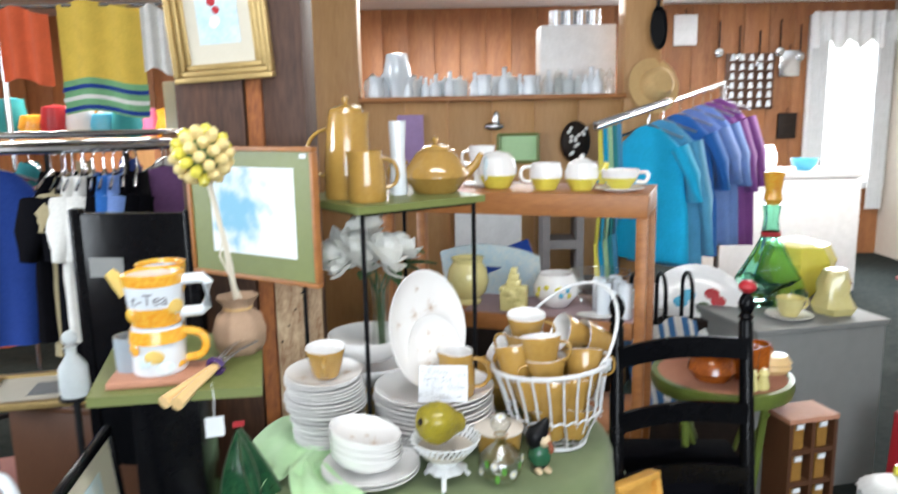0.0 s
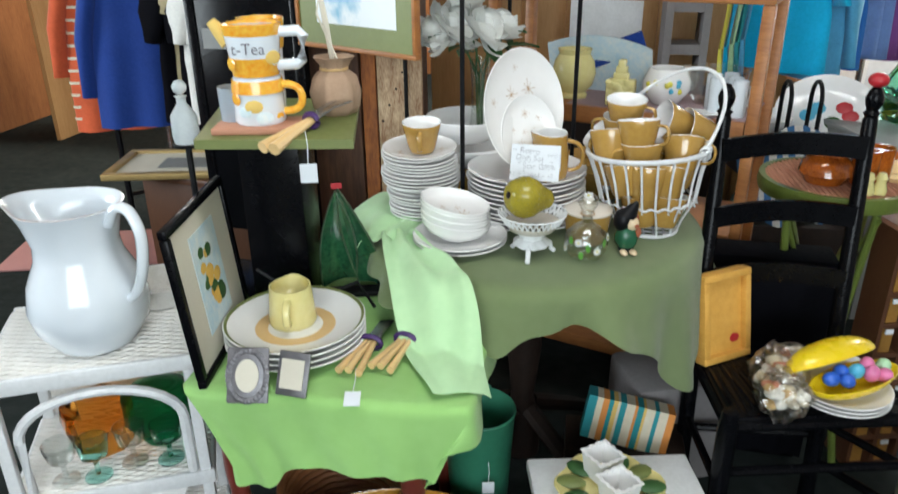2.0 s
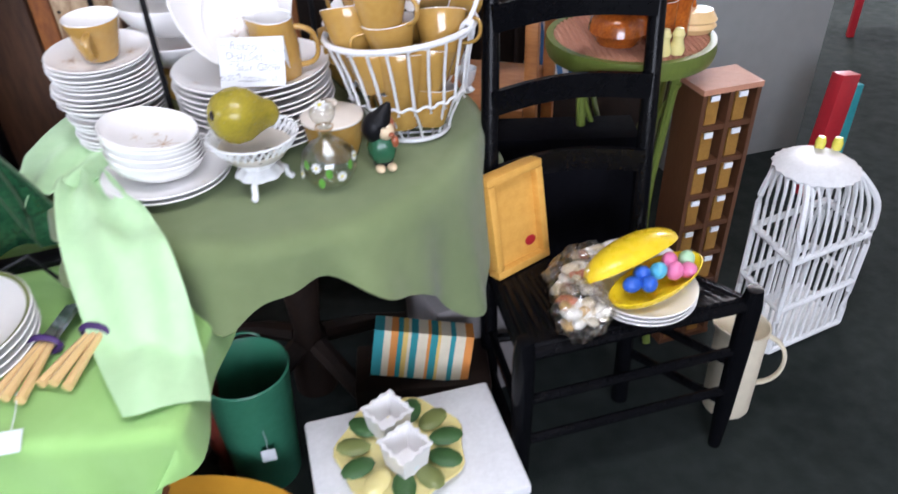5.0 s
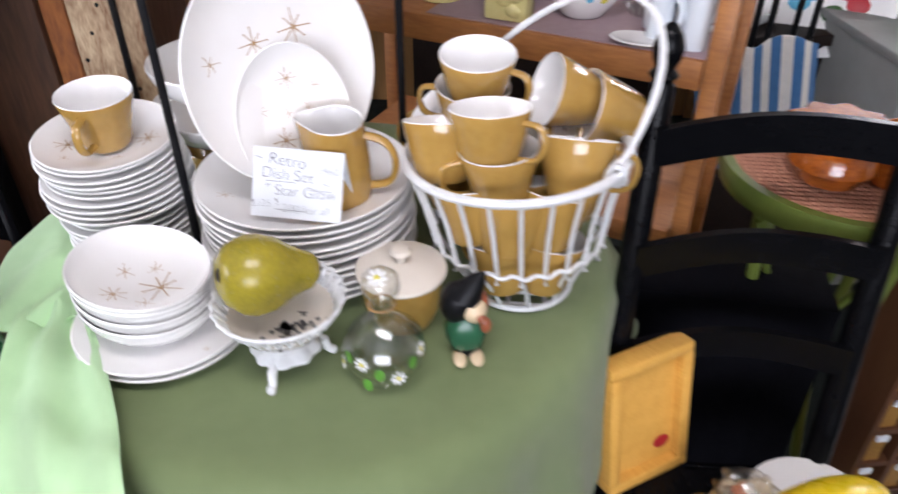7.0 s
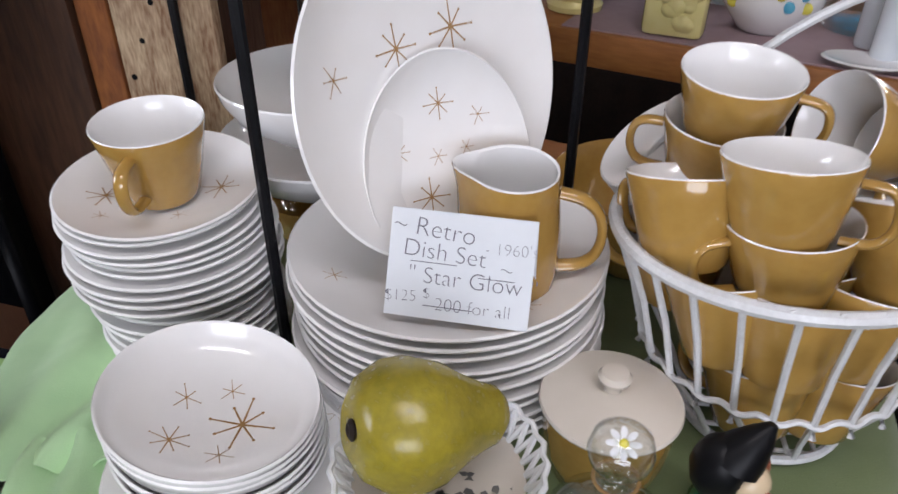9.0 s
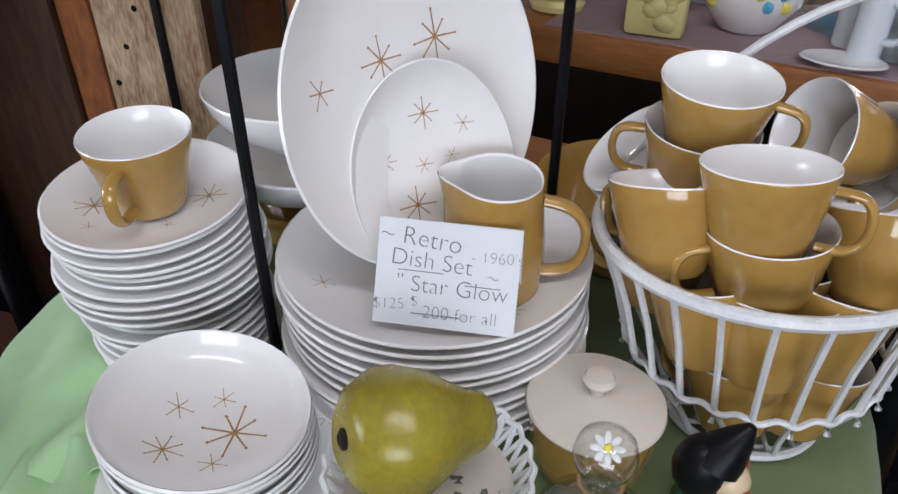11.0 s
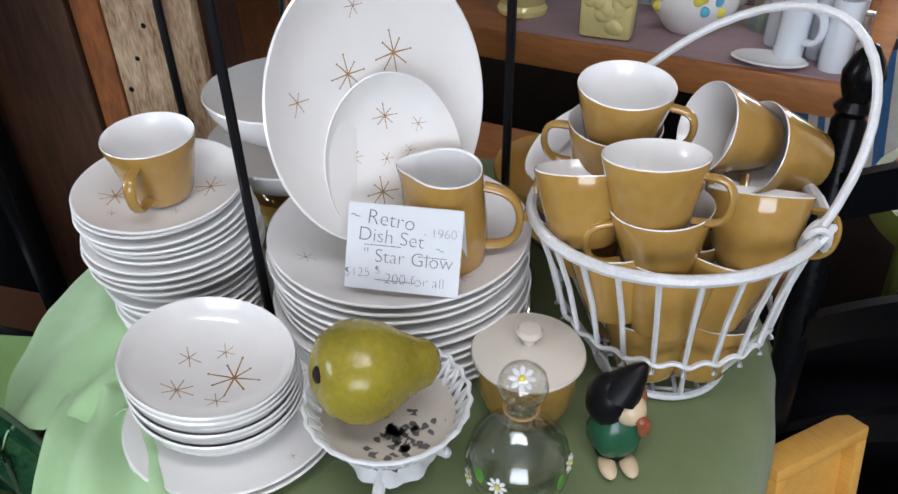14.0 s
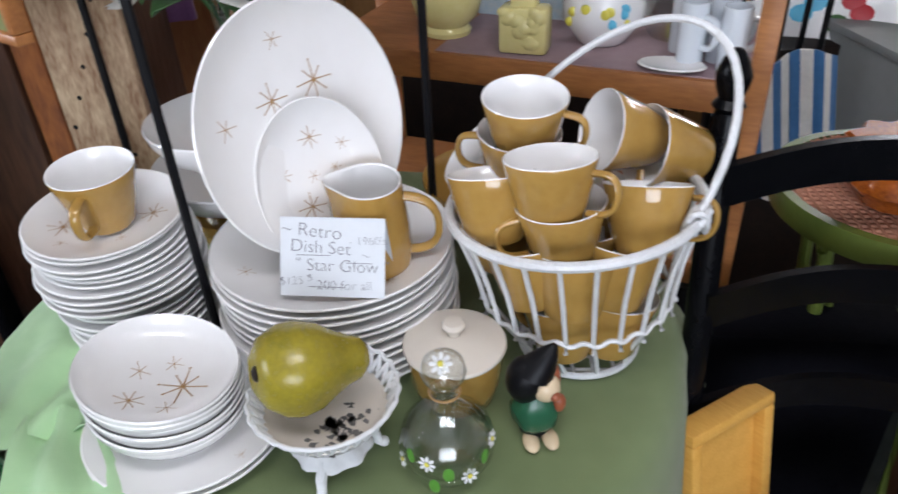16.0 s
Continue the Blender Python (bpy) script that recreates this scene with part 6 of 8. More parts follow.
for x, y, c in ((-0.27, 0.04, "glass"), (-0.21, 0.035, "aqua_glass"), (-0.145, 0.06, "glass"), (-0.075, 0.05, "aqua_glass")):
    goblet(wm @ pose(x, y, 0.337), c, "small pressed glass goblet on the wicker shelf")
solid("green_glass_bowl", lathe(B(), [(0, 0), (0.04, 0), (0.075, 0.06), (0.07, 0.11), (0.03, 0.13), (0, 0.135)], 28), "dark_green_glass", "dark green glass bowl on the wicker shelf", "bowl", wm @ pose(-0.095, 0.14, 0.337))
solid("agate_box", lathe(B(), [(0, 0), (0.06, 0), (0.075, 0.07), (0.07, 0.10), (0.04, 0.105), (0, 0.105)], 8), "amber_glass", "eight-sided brown and amber glass box", "box", wm @ pose(-0.215, 0.15, 0.337))
pl = plate(0.125, wm @ pose(-0.19, 0.20, 0.200) @ pose(0, 0, 0, 68, 0, 0), "white plate with a green sprig standing on edge", "leaning plate", 0.02)
for k in range(18):
    r = random.Random(k + 77)
    part("painted_sprig", ball(B(), (r.gauss(0, 0.02), r.gauss(0, 0.025), 0.0072), r.uniform(0.004, 0.008), 1.4, 0.7, 0.06, 6), "leaf", pl)

# ---- white stool with its dishes ----
STZ = 0.258
so = thing("stool", "small white painted wooden stool with splayed legs", "stool", pose(0.189, 1.206, 0, 0, 0, 11.5))
part("seat", box(B(), -0.177, 0.177, -0.127, 0.127, STZ - 0.026, STZ, 0.007), "white_paint", so)
for sy in (-1, 1):
    part("apron", box(B(), -0.115, 0.115, 0.095 * sy - 0.008, 0.095 * sy + 0.008, STZ - 0.075, STZ - 0.0265, 0.002), "white_paint", so)
for sx in (-1, 1):
    bm = box(B(), -0.011, 0.011, -0.105, 0.105, 0, STZ - 0.028, 0.004)
    for v in bm.verts:
        v.co.x += sx * (0.145 - 0.10 * v.co.z)
        v.co.y *= 1.1 - 0.5 * v.co.z
    part("side", bm, "white_paint", so)
sm = so.matrix_world
dsh = thing("leaf_dish", "round yellow and green leaf-pattern dish on the stool", "dish", sm @ pose(-0.020, 0.0, STZ + 0.0005))
part("dish", lathe(B(), [(0, 0.002), (0.05, 0), (0.085, 0.012), (0.112, 0.020), (0.110, 0.023), (0.08, 0.016), (0, 0.008)], 44, wave=lambda a, r, z: r * (1 + 0.05 * math.sin(7 * a) * (r > 0.06))), "cream", dsh)
for k in range(11):
    a = 2 * math.pi * k / 11
    part("leaf_relief", ball(B(), (0.082 * math.cos(a), 0.082 * math.sin(a), 0.022), 0.026, 1.2, 0.8, 0.28, 10, Matrix.Rotation(a, 4, "Z")), ("leaf", "olive", "leaf", "cream")[k % 4], dsh)


def squarish(a, r, z):
    return r * 0.78 / max(abs(math.cos(a)), abs(math.sin(a))) if r > 0 else 0


for x, y, z, s in ((-0.032, 0.040, 0.020, 0.029), (-0.018, -0.040, 0.021, 0.029)):
    b = thing("white_box_cup", "small square white cup with a printed sprig", "cup", sm @ pose(x, y, STZ + z, 0, 0, 20 + 300 * s), "square cups")
    part("body", lathe(B(), [(0, 0), (s * 1.1, 0), (s * 1.35, s * 1.9), (s * 1.2, s * 1.9), (s, s * 0.3), (0, s * 0.3)], 32, wave=squarish), "china", b, angle=30)
    part("rim", lathe(B(), [(s * 1.25, s * 1.85), (s * 1.5, s * 2.0), (s * 1.2, s * 2.0), (s * 1.2, s * 1.85)], 48, wave=lambda a, r, z: squarish(a, r, z) * (1 + 0.07 * math.sin(12 * a))), "china", b, angle=30)
    part("printed_mark", box(B(), -0.005, 0.005, -s * 0.93, -s * 0.90, s * 0.5, s * 1.3, 0, pose(0, 0, 0, 0, 0, 45 - 45)), "pale_blue", b)

# striped box and bucket
sb = thing("striped_box", "upright gift box striped teal orange and cream", "box", pose(0.108, 1.440, 0.222, 0, 0, -3) @ pose(0, 0, 0, -10, 9, 0))
r = random.Random(9)
x, k = 0.0, 0
while x < 0.198:
    w = min(r.choice((0.006, 0.010, 0.014, 0.020)), 0.20 - x)
    part("stripe", box(B(), x, x + w, 0, 0.055, 0, 0.108), ("teal", "stripe_cream", "stripe_orange", "teal", "stripe_yellow", "stripe_cream")[k % 6], sb)
    x += w
    k += 1
solid("carton", box(B(), -0.14, 0.14, -0.07, 0.07, 0, 0.198, 0.004), "dark", "plain dark carton under the round table", "carton", pose(0.215, 1.485, 0))
solid("grey_cushion", box(B(), -0.13, 0.13, -0.10, 0.10, 0, 0.30, 0.02), "stone_grey", "folded grey blanket under the round table", "blanket", pose(0.335, 1.66, 0, 0, 0, 20))
bu = thing("bucket", "tall dark green metal bucket with a ring handle", "bucket", pose(-0.128, 1.405, 0) @ Matrix.Diagonal((1, 1, 0.93, 1)))
part("body", lathe(B(), [(0, 0.004), (0.066, 0), (0.068, 0.006), (0.084, 0.318), (0.087, 0.322), (0.084, 0.326), (0.081, 0.318), (0.065, 0.01), (0, 0.01)], 40), "green_tin", bu)
part("ring_handle", tube(B(), [(0.028 * math.cos(a) - 0.01, 0.088, 0.318 + 0.018 * math.sin(a)) for a in np.linspace(0, 2 * math.pi, 20)[:-1]], 0.003, 6, True), "green_tin", bu)
price_tag(pose(-0.095, 1.318, 0.16, 0, 0, 10))

# ---- dishes on the floor ----
solid("oval_dish", lathe(B(), [(0, 0.004), (0.5, 0), (0.55, 0.004), (0.8, 0.05), (1, 0.115), (1.0, 0.12), (0.97, 0.115), (0.78, 0.055), (0.5, 0.012), (0, 0.012)], 48, sx=0.245, sy=0.13), "mustard", "large oval mustard glazed dish on the carpet", "dish", pose(-0.235, 1.165, 0.02, 12, 0, 0))
cs = pot("casserole", "white casserole with a yellow banded lid", "casserole", pose(-0.070, 1.035, 0.0, 0, 0, 30), [(0, 0), (0.07, 0), (0.098, 0.05), (0.100, 0.115), (0, 0.115)], "porcelain", lid=[(0.102, 0.116), (0.098, 0.124), (0.05, 0.142), (0.02, 0.148), (0, 0.149)], lid_mat="porcelain")
part("yellow_band", lathe(B(), [(0.092, 0.1275), (0.060, 0.1405), (0.060, 0.1412), (0.092, 0.1284)], 40), "lemon", cs)
gb = thing("grey_bowl", "pale grey bowl with painted yellow fruit inside", "bowl", pose(0.275, 1.075, 0))
part("body", lathe(B(), [(0, 0.004), (0.07, 0), (0.11, 0.05), (0.140, 0.118), (0.143, 0.12), (0.137, 0.118), (0.105, 0.05), (0.06, 0.01), (0, 0.01)], 44), "grey_china", gb)
for a, c in ((200, "lemon"), (270, "orange_glaze"), (340, "lemon"), (235, "leaf"), (90, "flower_white")):
    q = radians(a)
    part("painted_fruit", ball(B(), (0.092 * math.cos(q), 0.092 * math.sin(q), 0.045), 0.022, 1, 1, 0.5, 10), c, gb)
hb = thing("handled_basket", "dark green woven basket with a pale hoop handle", "basket", pose(-0.345, 1.02, 0))
bm = B()
for k in range(11):
    tube(bm, ring(0.085 + 0.004 * k, 0.006 + 0.011 * k, 36, 0.002), 0.006, 5, True)
part("weave", bm, "green_tin", hb)
part("base", lathe(B(), [(0, 0), (0.085, 0), (0.085, 0.006), (0, 0.006)], 28), "green_tin", hb)
part("hoop_handle", tube(B(), [(-0.10, -0.05, 0.10), (-0.075, -0.06, 0.155), (0.0, -0.085, 0.16), (0.075, -0.1, 0.13), (0.11, -0.10, 0.10)], 0.011, 8), "wicker", hb)
rb = thing("wood_basket", "round brown splint basket under the low table", "basket", pose(-0.42, 1.26, 0))
bm = B()
for k in range(9):
    tube(bm, ring(0.115 + 0.003 * k, 0.008 + 0.017 * k, 36, 0.002), 0.009, 6, True)
part("weave", bm, "basket_wood", rb)
part("base", lathe(B(), [(0, 0), (0.11, 0), (0.11, 0.006), (0, 0.006)], 28), "basket_wood", rb)
part("rim", tube(B(), ring(0.143, 0.165, 36), 0.010, 8, True), "basket_wood", rb)

# ---- wooden pigeonhole rack, birdcage, jug ----
pr = thing("pigeonhole_rack", "tall narrow walnut pigeonhole rack with pale tabs", "rack", pose(0.815, 1.700, 0, 0, 0, 14))
RW, RD, RH = 0.138, 0.095, 0.685
for x in (0, RW / 2 - 0.005, RW - 0.010):
    part("upright", box(B(), x, x + 0.010, 0.0, RD, 0.012, RH - 0.0125), "walnut", pr)
part("back", box(B(), 0.010, RW - 0.010, RD - 0.008, RD - 0.001, 0.012, RH - 0.013), "pine_frame", pr, "pale wooden back")
for k in range(9):
    z = 0.0 + k * (RH - 0.012) / 8
    part("divider", box(B(), -0.002 if k in (0, 8) else 0.0105, RW + 0.002 if k in (0, 8) else RW - 0.0105, -0.002 if k in (0, 8) else 0.002, RD, z, z + 0.012), "cane" if k == 8 else "walnut", pr)
    if k < 8:
        for x in (0.016, 0.083):
            part("tab", box(B(), x + 0.004, x + 0.024, 0.0, 0.004, z + 0.068, z + 0.080), "paper", pr, "small pale label")
            # golden block added where light falls on half of the cell's back
            part("lining", box(B(), x + 0.002, x + 0.030, 0.008, RD - 0.009, z + 0.0125, z + 0.078), "gilt_lining", pr)
cg = thing("birdcage", "white painted wooden birdcage with a domed top", "birdcage", pose(1.155, 1.752, 0))
CORNERS = [Vector((-0.118, 0.035)), Vector((-0.092, -0.120)), Vector((0.134, -0.028)), Vector((0.108, 0.127))]


def cage_at(i, t, f=1.0):
    """A point between corner i and the next, drawn in by f towards the axis."""
    p = CORNERS[i % 4] * (1 - t) + CORNERS[(i + 1) % 4] * t
    return p * f


for z in (0.012, 0.145, 0.285):
    for i in range(4):
        a, b = cage_at(i, 0), cage_at(i, 1)
        part("rail", tube(B(), [(a.x, a.y, z), (b.x, b.y, z)], 0.0085, 8), "white_paint", cg)
bm = B()
lo, hi = [bm.verts.new((p.x, p.y, 0.004)) for p in CORNERS], [bm.verts.new((p.x, p.y, 0.012)) for p in CORNERS]
bm.faces.new(lo[::-1]), bm.faces.new(hi)
for i in range(4):
    bm.faces.new((lo[i], lo[(i + 1) % 4], hi[(i + 1) % 4], hi[i]))
part("floor_board", bm, "white_paint", cg)
RC = Vector((-0.028, 0.0))
part("roof_disc", lathe(B(), [(0, 0.472), (0.066, 0.466), (0.090, 0.457), (0.094, 0.463), (0.071, 0.478), (0.042, 0.486), (0, 0.488)], 60, Matrix.Translation((RC.x, RC.y, 0)), wave=lambda a, r, z: r * (1 + 0.035 * math.sin(20 * a) * (r > 0.08))), "white_paint", cg)
for i in range(4):
    n = 6 if i % 2 == 0 else 9
    for k in range(n):
        p = cage_at(i, k / n)
        rim = RC + p.normalized() * 0.085
        pts = bend([(p.x, p.y, 0.012), (p.x, p.y, 0.16), (p.x * 1.01, p.y * 1.01, 0.30), (p.x * 0.98 - 0.006, p.y * 0.98, 0.375), (p.x * 0.4 + rim.x * 0.6, p.y * 0.4 + rim.y * 0.6, 0.430), (rim.x, rim.y, 0.460)], 3)
        part("bar", tube(B(), pts, 0.0040 if k else 0.0080, 6), "white_paint", cg)
for x, y in ((-0.005, 0.045), (0.030, 0.035)):
    part("perch_end", lathe(B(), [(0, 0.484), (0.011, 0.484), (0.012, 0.500), (0.008, 0.512), (0, 0.514)], 12, Matrix.Translation((x, y, 0))), "lemon", cg, "small yellow wooden knob")
pot("enamel_jug", "tall cream enamel jug standing on the carpet", "jug", pose(0.905, 1.490, 0, 0, 0, -20), [(0, 0), (0.050, 0), (0.052, 0.005), (0.050, 0.215), (0.053, 0.24), (0.049, 0.24), (0.046, 0.215), (0, 0.02)], "stripe_cream", handle=(0.05, 0.22, 0.05, 0.08, 0.095), lip=0.014)
solid("red_board", box(B(), 0, 0.075, 0, 0.045, 0, 0.405, 0.003), "red_paint", "narrow red painted box leaning by the cabinet", "box", pose(1.485, 2.33, 0, 0, 0, 20) @ pose(0, 0, 0, -3, 8, 0))
solid("green_board", box(B(), 0, 0.05, 0, 0.02, 0, 0.34, 0.002), "teal", "narrow dark green board leaning by the cabinet", "board", pose(1.585, 2.40, 0, 0, 0, 20) @ pose(0, 0, 0, -3, 5, 0))

# black box and cloth, added to keep the gap behind the chair dark
cbx = thing("dark_fill_box", "black box and cloth added to darken the gap behind the chair", "box", pose(0.54, 1.775, 0, 0, 0, -4))
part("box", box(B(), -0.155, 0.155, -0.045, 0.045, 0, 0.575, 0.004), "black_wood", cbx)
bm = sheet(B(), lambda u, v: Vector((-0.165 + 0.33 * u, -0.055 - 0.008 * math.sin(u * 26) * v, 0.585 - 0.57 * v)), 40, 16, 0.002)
part("cloth", bm, "black", cbx, "black sheet on the added box", angle=80)
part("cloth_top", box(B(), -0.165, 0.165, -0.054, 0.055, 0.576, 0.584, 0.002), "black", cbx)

# ---- round side table with a cane top ----
rt = thing("side_table", "round cane-topped side table with green splayed legs", "table", pose(0.695, 1.845, 0) @ Matrix.Diagonal((0.9, 0.9, 1, 1)))
RZ = 0.755
part("cane_top", lathe(B(), [(0, RZ - 0.008), (0.178, RZ - 0.008), (0.178, RZ - 0.001), (0, RZ - 0.001)], 48), "cane", rt, "pinkish woven cane top")
bm = B()
for k in range(27):
    o = -0.169 + 0.013 * k
    w = math.sqrt(max(0, 0.177 ** 2 - o * o))
    tube(bm, [(-w, o, RZ), (w, o, RZ)], 0.0022, 4)
    tube(bm, [(o, -w, RZ + 0.002), (o, w, RZ + 0.002)], 0.0022, 4)
part("cane_weave", bm, "cane", rt)
part("rim", lathe(B(), [(0.178, RZ - 0.034), (0.192, RZ - 0.034), (0.197, RZ - 0.018), (0.194, RZ + 0.003), (0.178, RZ + 0.003)], 48), "green_cane", rt)
for k in range(4):
    a = radians(30 + 90 * k)
    c, s = math.cos(a), math.sin(a)
    part("leg", tube(B(), [(0.15 * c, 0.15 * s, RZ - 0.05), (0.12 * c, 0.12 * s, 0.45), (0.14 * c, 0.14 * s, 0.2), (0.19 * c, 0.19 * s, 0.01)], 0.011, 8), "green_cane", rt)
    part("brace", tube(B(), [(0.0, 0.0, 0.42), (0.07 * c, 0.07 * s, 0.52), (0.16 * c, 0.16 * s, RZ - 0.06)], 0.007, 8), "green_cane", rt)
ab = thing("amber_teapot", "glossy amber and orange pottery teapot", "teapot", pose(0.655, 1.800, RZ + 0.005, 0, 0, 20) @ Matrix.Scale(0.82, 4))
part("body", lathe(B(), [(0, 0), (0.055, 0), (0.075, 0.03), (0.07, 0.06), (0.045, 0.085), (0, 0.09)], 12, wave=lambda a, r, z: r * (1 + 0.08 * math.sin(6 * a))), "amber_glaze", ab)
part("ruffle", lathe(B(), [(0.045, 0.083), (0.085, 0.095), (0.08, 0.10), (0, 0.10)], 36, wave=lambda a, r, z: r * (1 + 0.10 * math.sin(9 * a))), "amber_glaze", ab)
for x, y in ((0.722, 1.713), (0.750, 1.717)):
    solid("salt_shaker", lathe(B(), [(0, 0), (0.014, 0), (0.016, 0.01), (0.010, 0.030), (0.013, 0.038), (0.008, 0.050), (0, 0.053)], 16), "cream", "small cream pottery salt shaker", "shaker", pose(x, y, RZ + 0.005), "shakers")
solid("bun_box", lathe(B(), [(0, 0), (0.03, 0), (0.038, 0.012), (0.034, 0.022), (0.038, 0.026), (0.028, 0.045), (0, 0.05)], 24, sx=1.25), "ivory", "small round tan covered box", "box", pose(0.824, 1.836, RZ + 0.005))
for k, (x, y) in enumerate(((0.736, 1.790), (0.774, 1.814))):
    pot("amber_mug", "orange and brown pottery mug", "mug", pose(x, y, RZ + 0.005, 0, 0, 30), [(0, 0), (0.026, 0), (0.030, 0.005), (0.031, 0.085), (0.028, 0.085), (0.026, 0.01), (0, 0.01)], "amber_glaze", handle=(0.03, 0.07, 0.03, 0.025, 0.052))

# ---- grey cabinet with glass and pottery ----
GCZ = 0.65
gcab = thing("grey_cabinet", "low grey painted display cabinet", "cabinet", pose(1.085, 2.545, 0, 0, 0, 13))
part("body", box(B(), 0.006, 0.55, 0.006, 0.60, 0, GCZ - 0.022, 0.003), "grey_card", gcab)
part("top", box(B(), -0.002, 0.56, -0.004, 0.61, GCZ - 0.021, GCZ, 0.003), "grey_card", gcab)
cm = gcab.matrix_world
gd = thing("green_decanter", "tall ribbed green glass decanter with a stopper", "decanter", cm @ pose(0.30, 0.36, GCZ + 0.001))
part("body", lathe(B(), [(0, 0), (0.11, 0), (0.135, 0.03), (0.12, 0.10), (0.07, 0.19), (0.035, 0.27), (0.028, 0.34), (0.034, 0.40), (0.028, 0.40), (0.024, 0.34), (0.03, 0.27), (0.06, 0.19), (0.11, 0.10), (0, 0.02)], 28, wave=lambda a, r, z: r * (1 + 0.10 * math.sin(7 * a + 9 * z))), "green_glass", gd)
part("stopper", lathe(B(), [(0.024, 0.40), (0.036, 0.42), (0.030, 0.45), (0.042, 0.53), (0, 0.54)], 16), "orange_glaze", gd)
part("band", lathe(B(), [(0.036, 0.27), (0.040, 0.28), (0.036, 0.29)], 16), "red_paint", gd)
solid("cup_and_saucer_base", lathe(B(), plate_profile(0.085, 0.014), 32), "china", "white saucer under a yellow cup", "saucer", cm @ pose(0.22, 0.12, GCZ + 0.001))
pot("yellow_cup", "cream and yellow cup on a white saucer", "cup", cm @ pose(0.22, 0.12, GCZ + 0.009), [(0, 0), (0.03, 0), (0.045, 0.03), (0.052, 0.07), (0.048, 0.07), (0.04, 0.03), (0, 0.012)], "cream", handle=(0.05, 0.06, 0.045, 0.025, 0.08))
bm = lathe(B(), [(0, 0), (0.06, 0), (0.075, 0.03), (0.055, 0.08), (0.06, 0.12), (0.04, 0.17), (0, 0.18)], 20, wave=lambda a, r, z: r * (1 + 0.12 * math.sin(5 * a + 20 * z)))
solid("cream_ornament", bm, "cream", "cream ruffled pottery ornament on the cabinet", "ornament", cm @ pose(0.42, 0.13, GCZ + 0.001))
bm = lathe(B(), [(0, 0), (0.07, 0), (0.13, 0.08), (0.15, 0.16), (0.12, 0.22), (0, 0.25)], 24, wave=lambda a, r, z: r * (1 + 0.08 * math.sin(8 * a)))
solid("yellow_lamp_bowl", bm, "lemon", "large yellow flower-shaped bowl with green base", "bowl", cm @ pose(0.47, 0.42, GCZ + 0.001))
for k in range(9):
    a = 2 * math.pi * k / 9
    solid("green_leaf_dish", ball(B(), (0, 0, 0.02), 0.055, 1.2, 0.8, 0.5, 10), "leaf", "dark green glazed leaf beside the yellow bowl", "leaf", cm @ pose(0.47 + 0.10 * math.cos(a), 0.42 + 0.10 * math.sin(a), GCZ + 0.001, 0, 0, math.degrees(a)), "green leaves") if k % 3 == 0 else None
solid("flowered_plate", lathe(B(), plate_profile(0.15, 0.02), 36, sx=1.2), "china", "white oval platter with blue and red flowers", "platter", pose(1.00, 2.95, 0.66) @ pose(0, 0, 0, 62, 0, -20))
for k, (x, y, c) in enumerate(((-0.03, 0.02, "egg_sky"), (0.06, 0.03, "red_paint"), (0.085, 0.0, "red_paint"), (-0.06, -0.01, "egg_sky"), (0.03, -0.03, "leaf"))):
    part("painted_flower", ball(B(), (x, y, 0.009), 0.030, 1, 0.8, 0.08, 10), c, bpy.data.objects["flowered_plate"])
dt = thing("dark_table", "dark low table holding white platters", "table", pose(0.90, 3.02, 0, 0, 0, 10))
part("tabletop", box(B(), -0.25, 0.25, -0.18, 0.18, 0.57, 0.60, 0.004), "dark", dt)
part("apron", box(B(), -0.23, 0.23, -0.16, 0.16, 0.44, 0.569, 0.004), "dark", dt)
for x in (-0.21, 0.21):
    for y in (-0.14, 0.14):
        part("leg", box(B(), x - 0.02, x + 0.02, y - 0.02, y + 0.02, 0, 0.439, 0.003), "dark", dt)
solid("red_knob_pot", lathe(B(), [(0, 0), (0.07, 0), (0.10, 0.05), (0.09, 0.10), (0.02, 0.12), (0, 0.16)], 20), "red_paint", "red enamel pot on the dark table", "pot", pose(1.03, 3.10, 0.601))
for x, y, s in ((0.80, 2.93, 0.08), (0.86, 3.05, 0.07), (0.72, 3.02, 0.07)):
    solid("white_dish", lathe(B(), bowl_profile(s, s * 0.6), 28), "china", "white dish on the dark table", "dish", pose(x, y, 0.601), "white dishes")
wb = thing("wire_rack", "black bent wire plate rack beside the bookcase", "rack", pose(0.80, 2.70, 0))
for k in range(3):
    part("loop", tube(B(), [(-0.10 + 0.1 * k, 0, 0.0), (-0.10 + 0.1 * k, 0, 0.76)] + arc((-0.10 + 0.1 * k, 0.06, 0.76), 0.06, 180, 0, 8, (0, 1, 0)) + [(-0.10 + 0.1 * k, 0.12, 0.0)], 0.008, 6), "iron", wb)
part("bar", tube(B(), [(-0.10, 0, 0.4), (0.10, 0, 0.4)], 0.006, 6), "iron", wb)
for k in range(5):
    solid("bagged_glass", ball(B(), (0, 0, 0.05), 0.06, 1, 1, 0.9, 12), ("aqua_glass", "glass", "pale_blue")[k % 3], "clear and blue glassware on the lower rack", "glassware", pose(0.66 + 0.07 * k, 2.50 + 0.05 * (k % 2), 0.40), "glassware")
solid("low_rack_board", box(B(), 0.60, 1.02, 2.42, 2.64, 0, 0.40, 0.004), "dark", "dark low shelf holding glassware", "shelf")

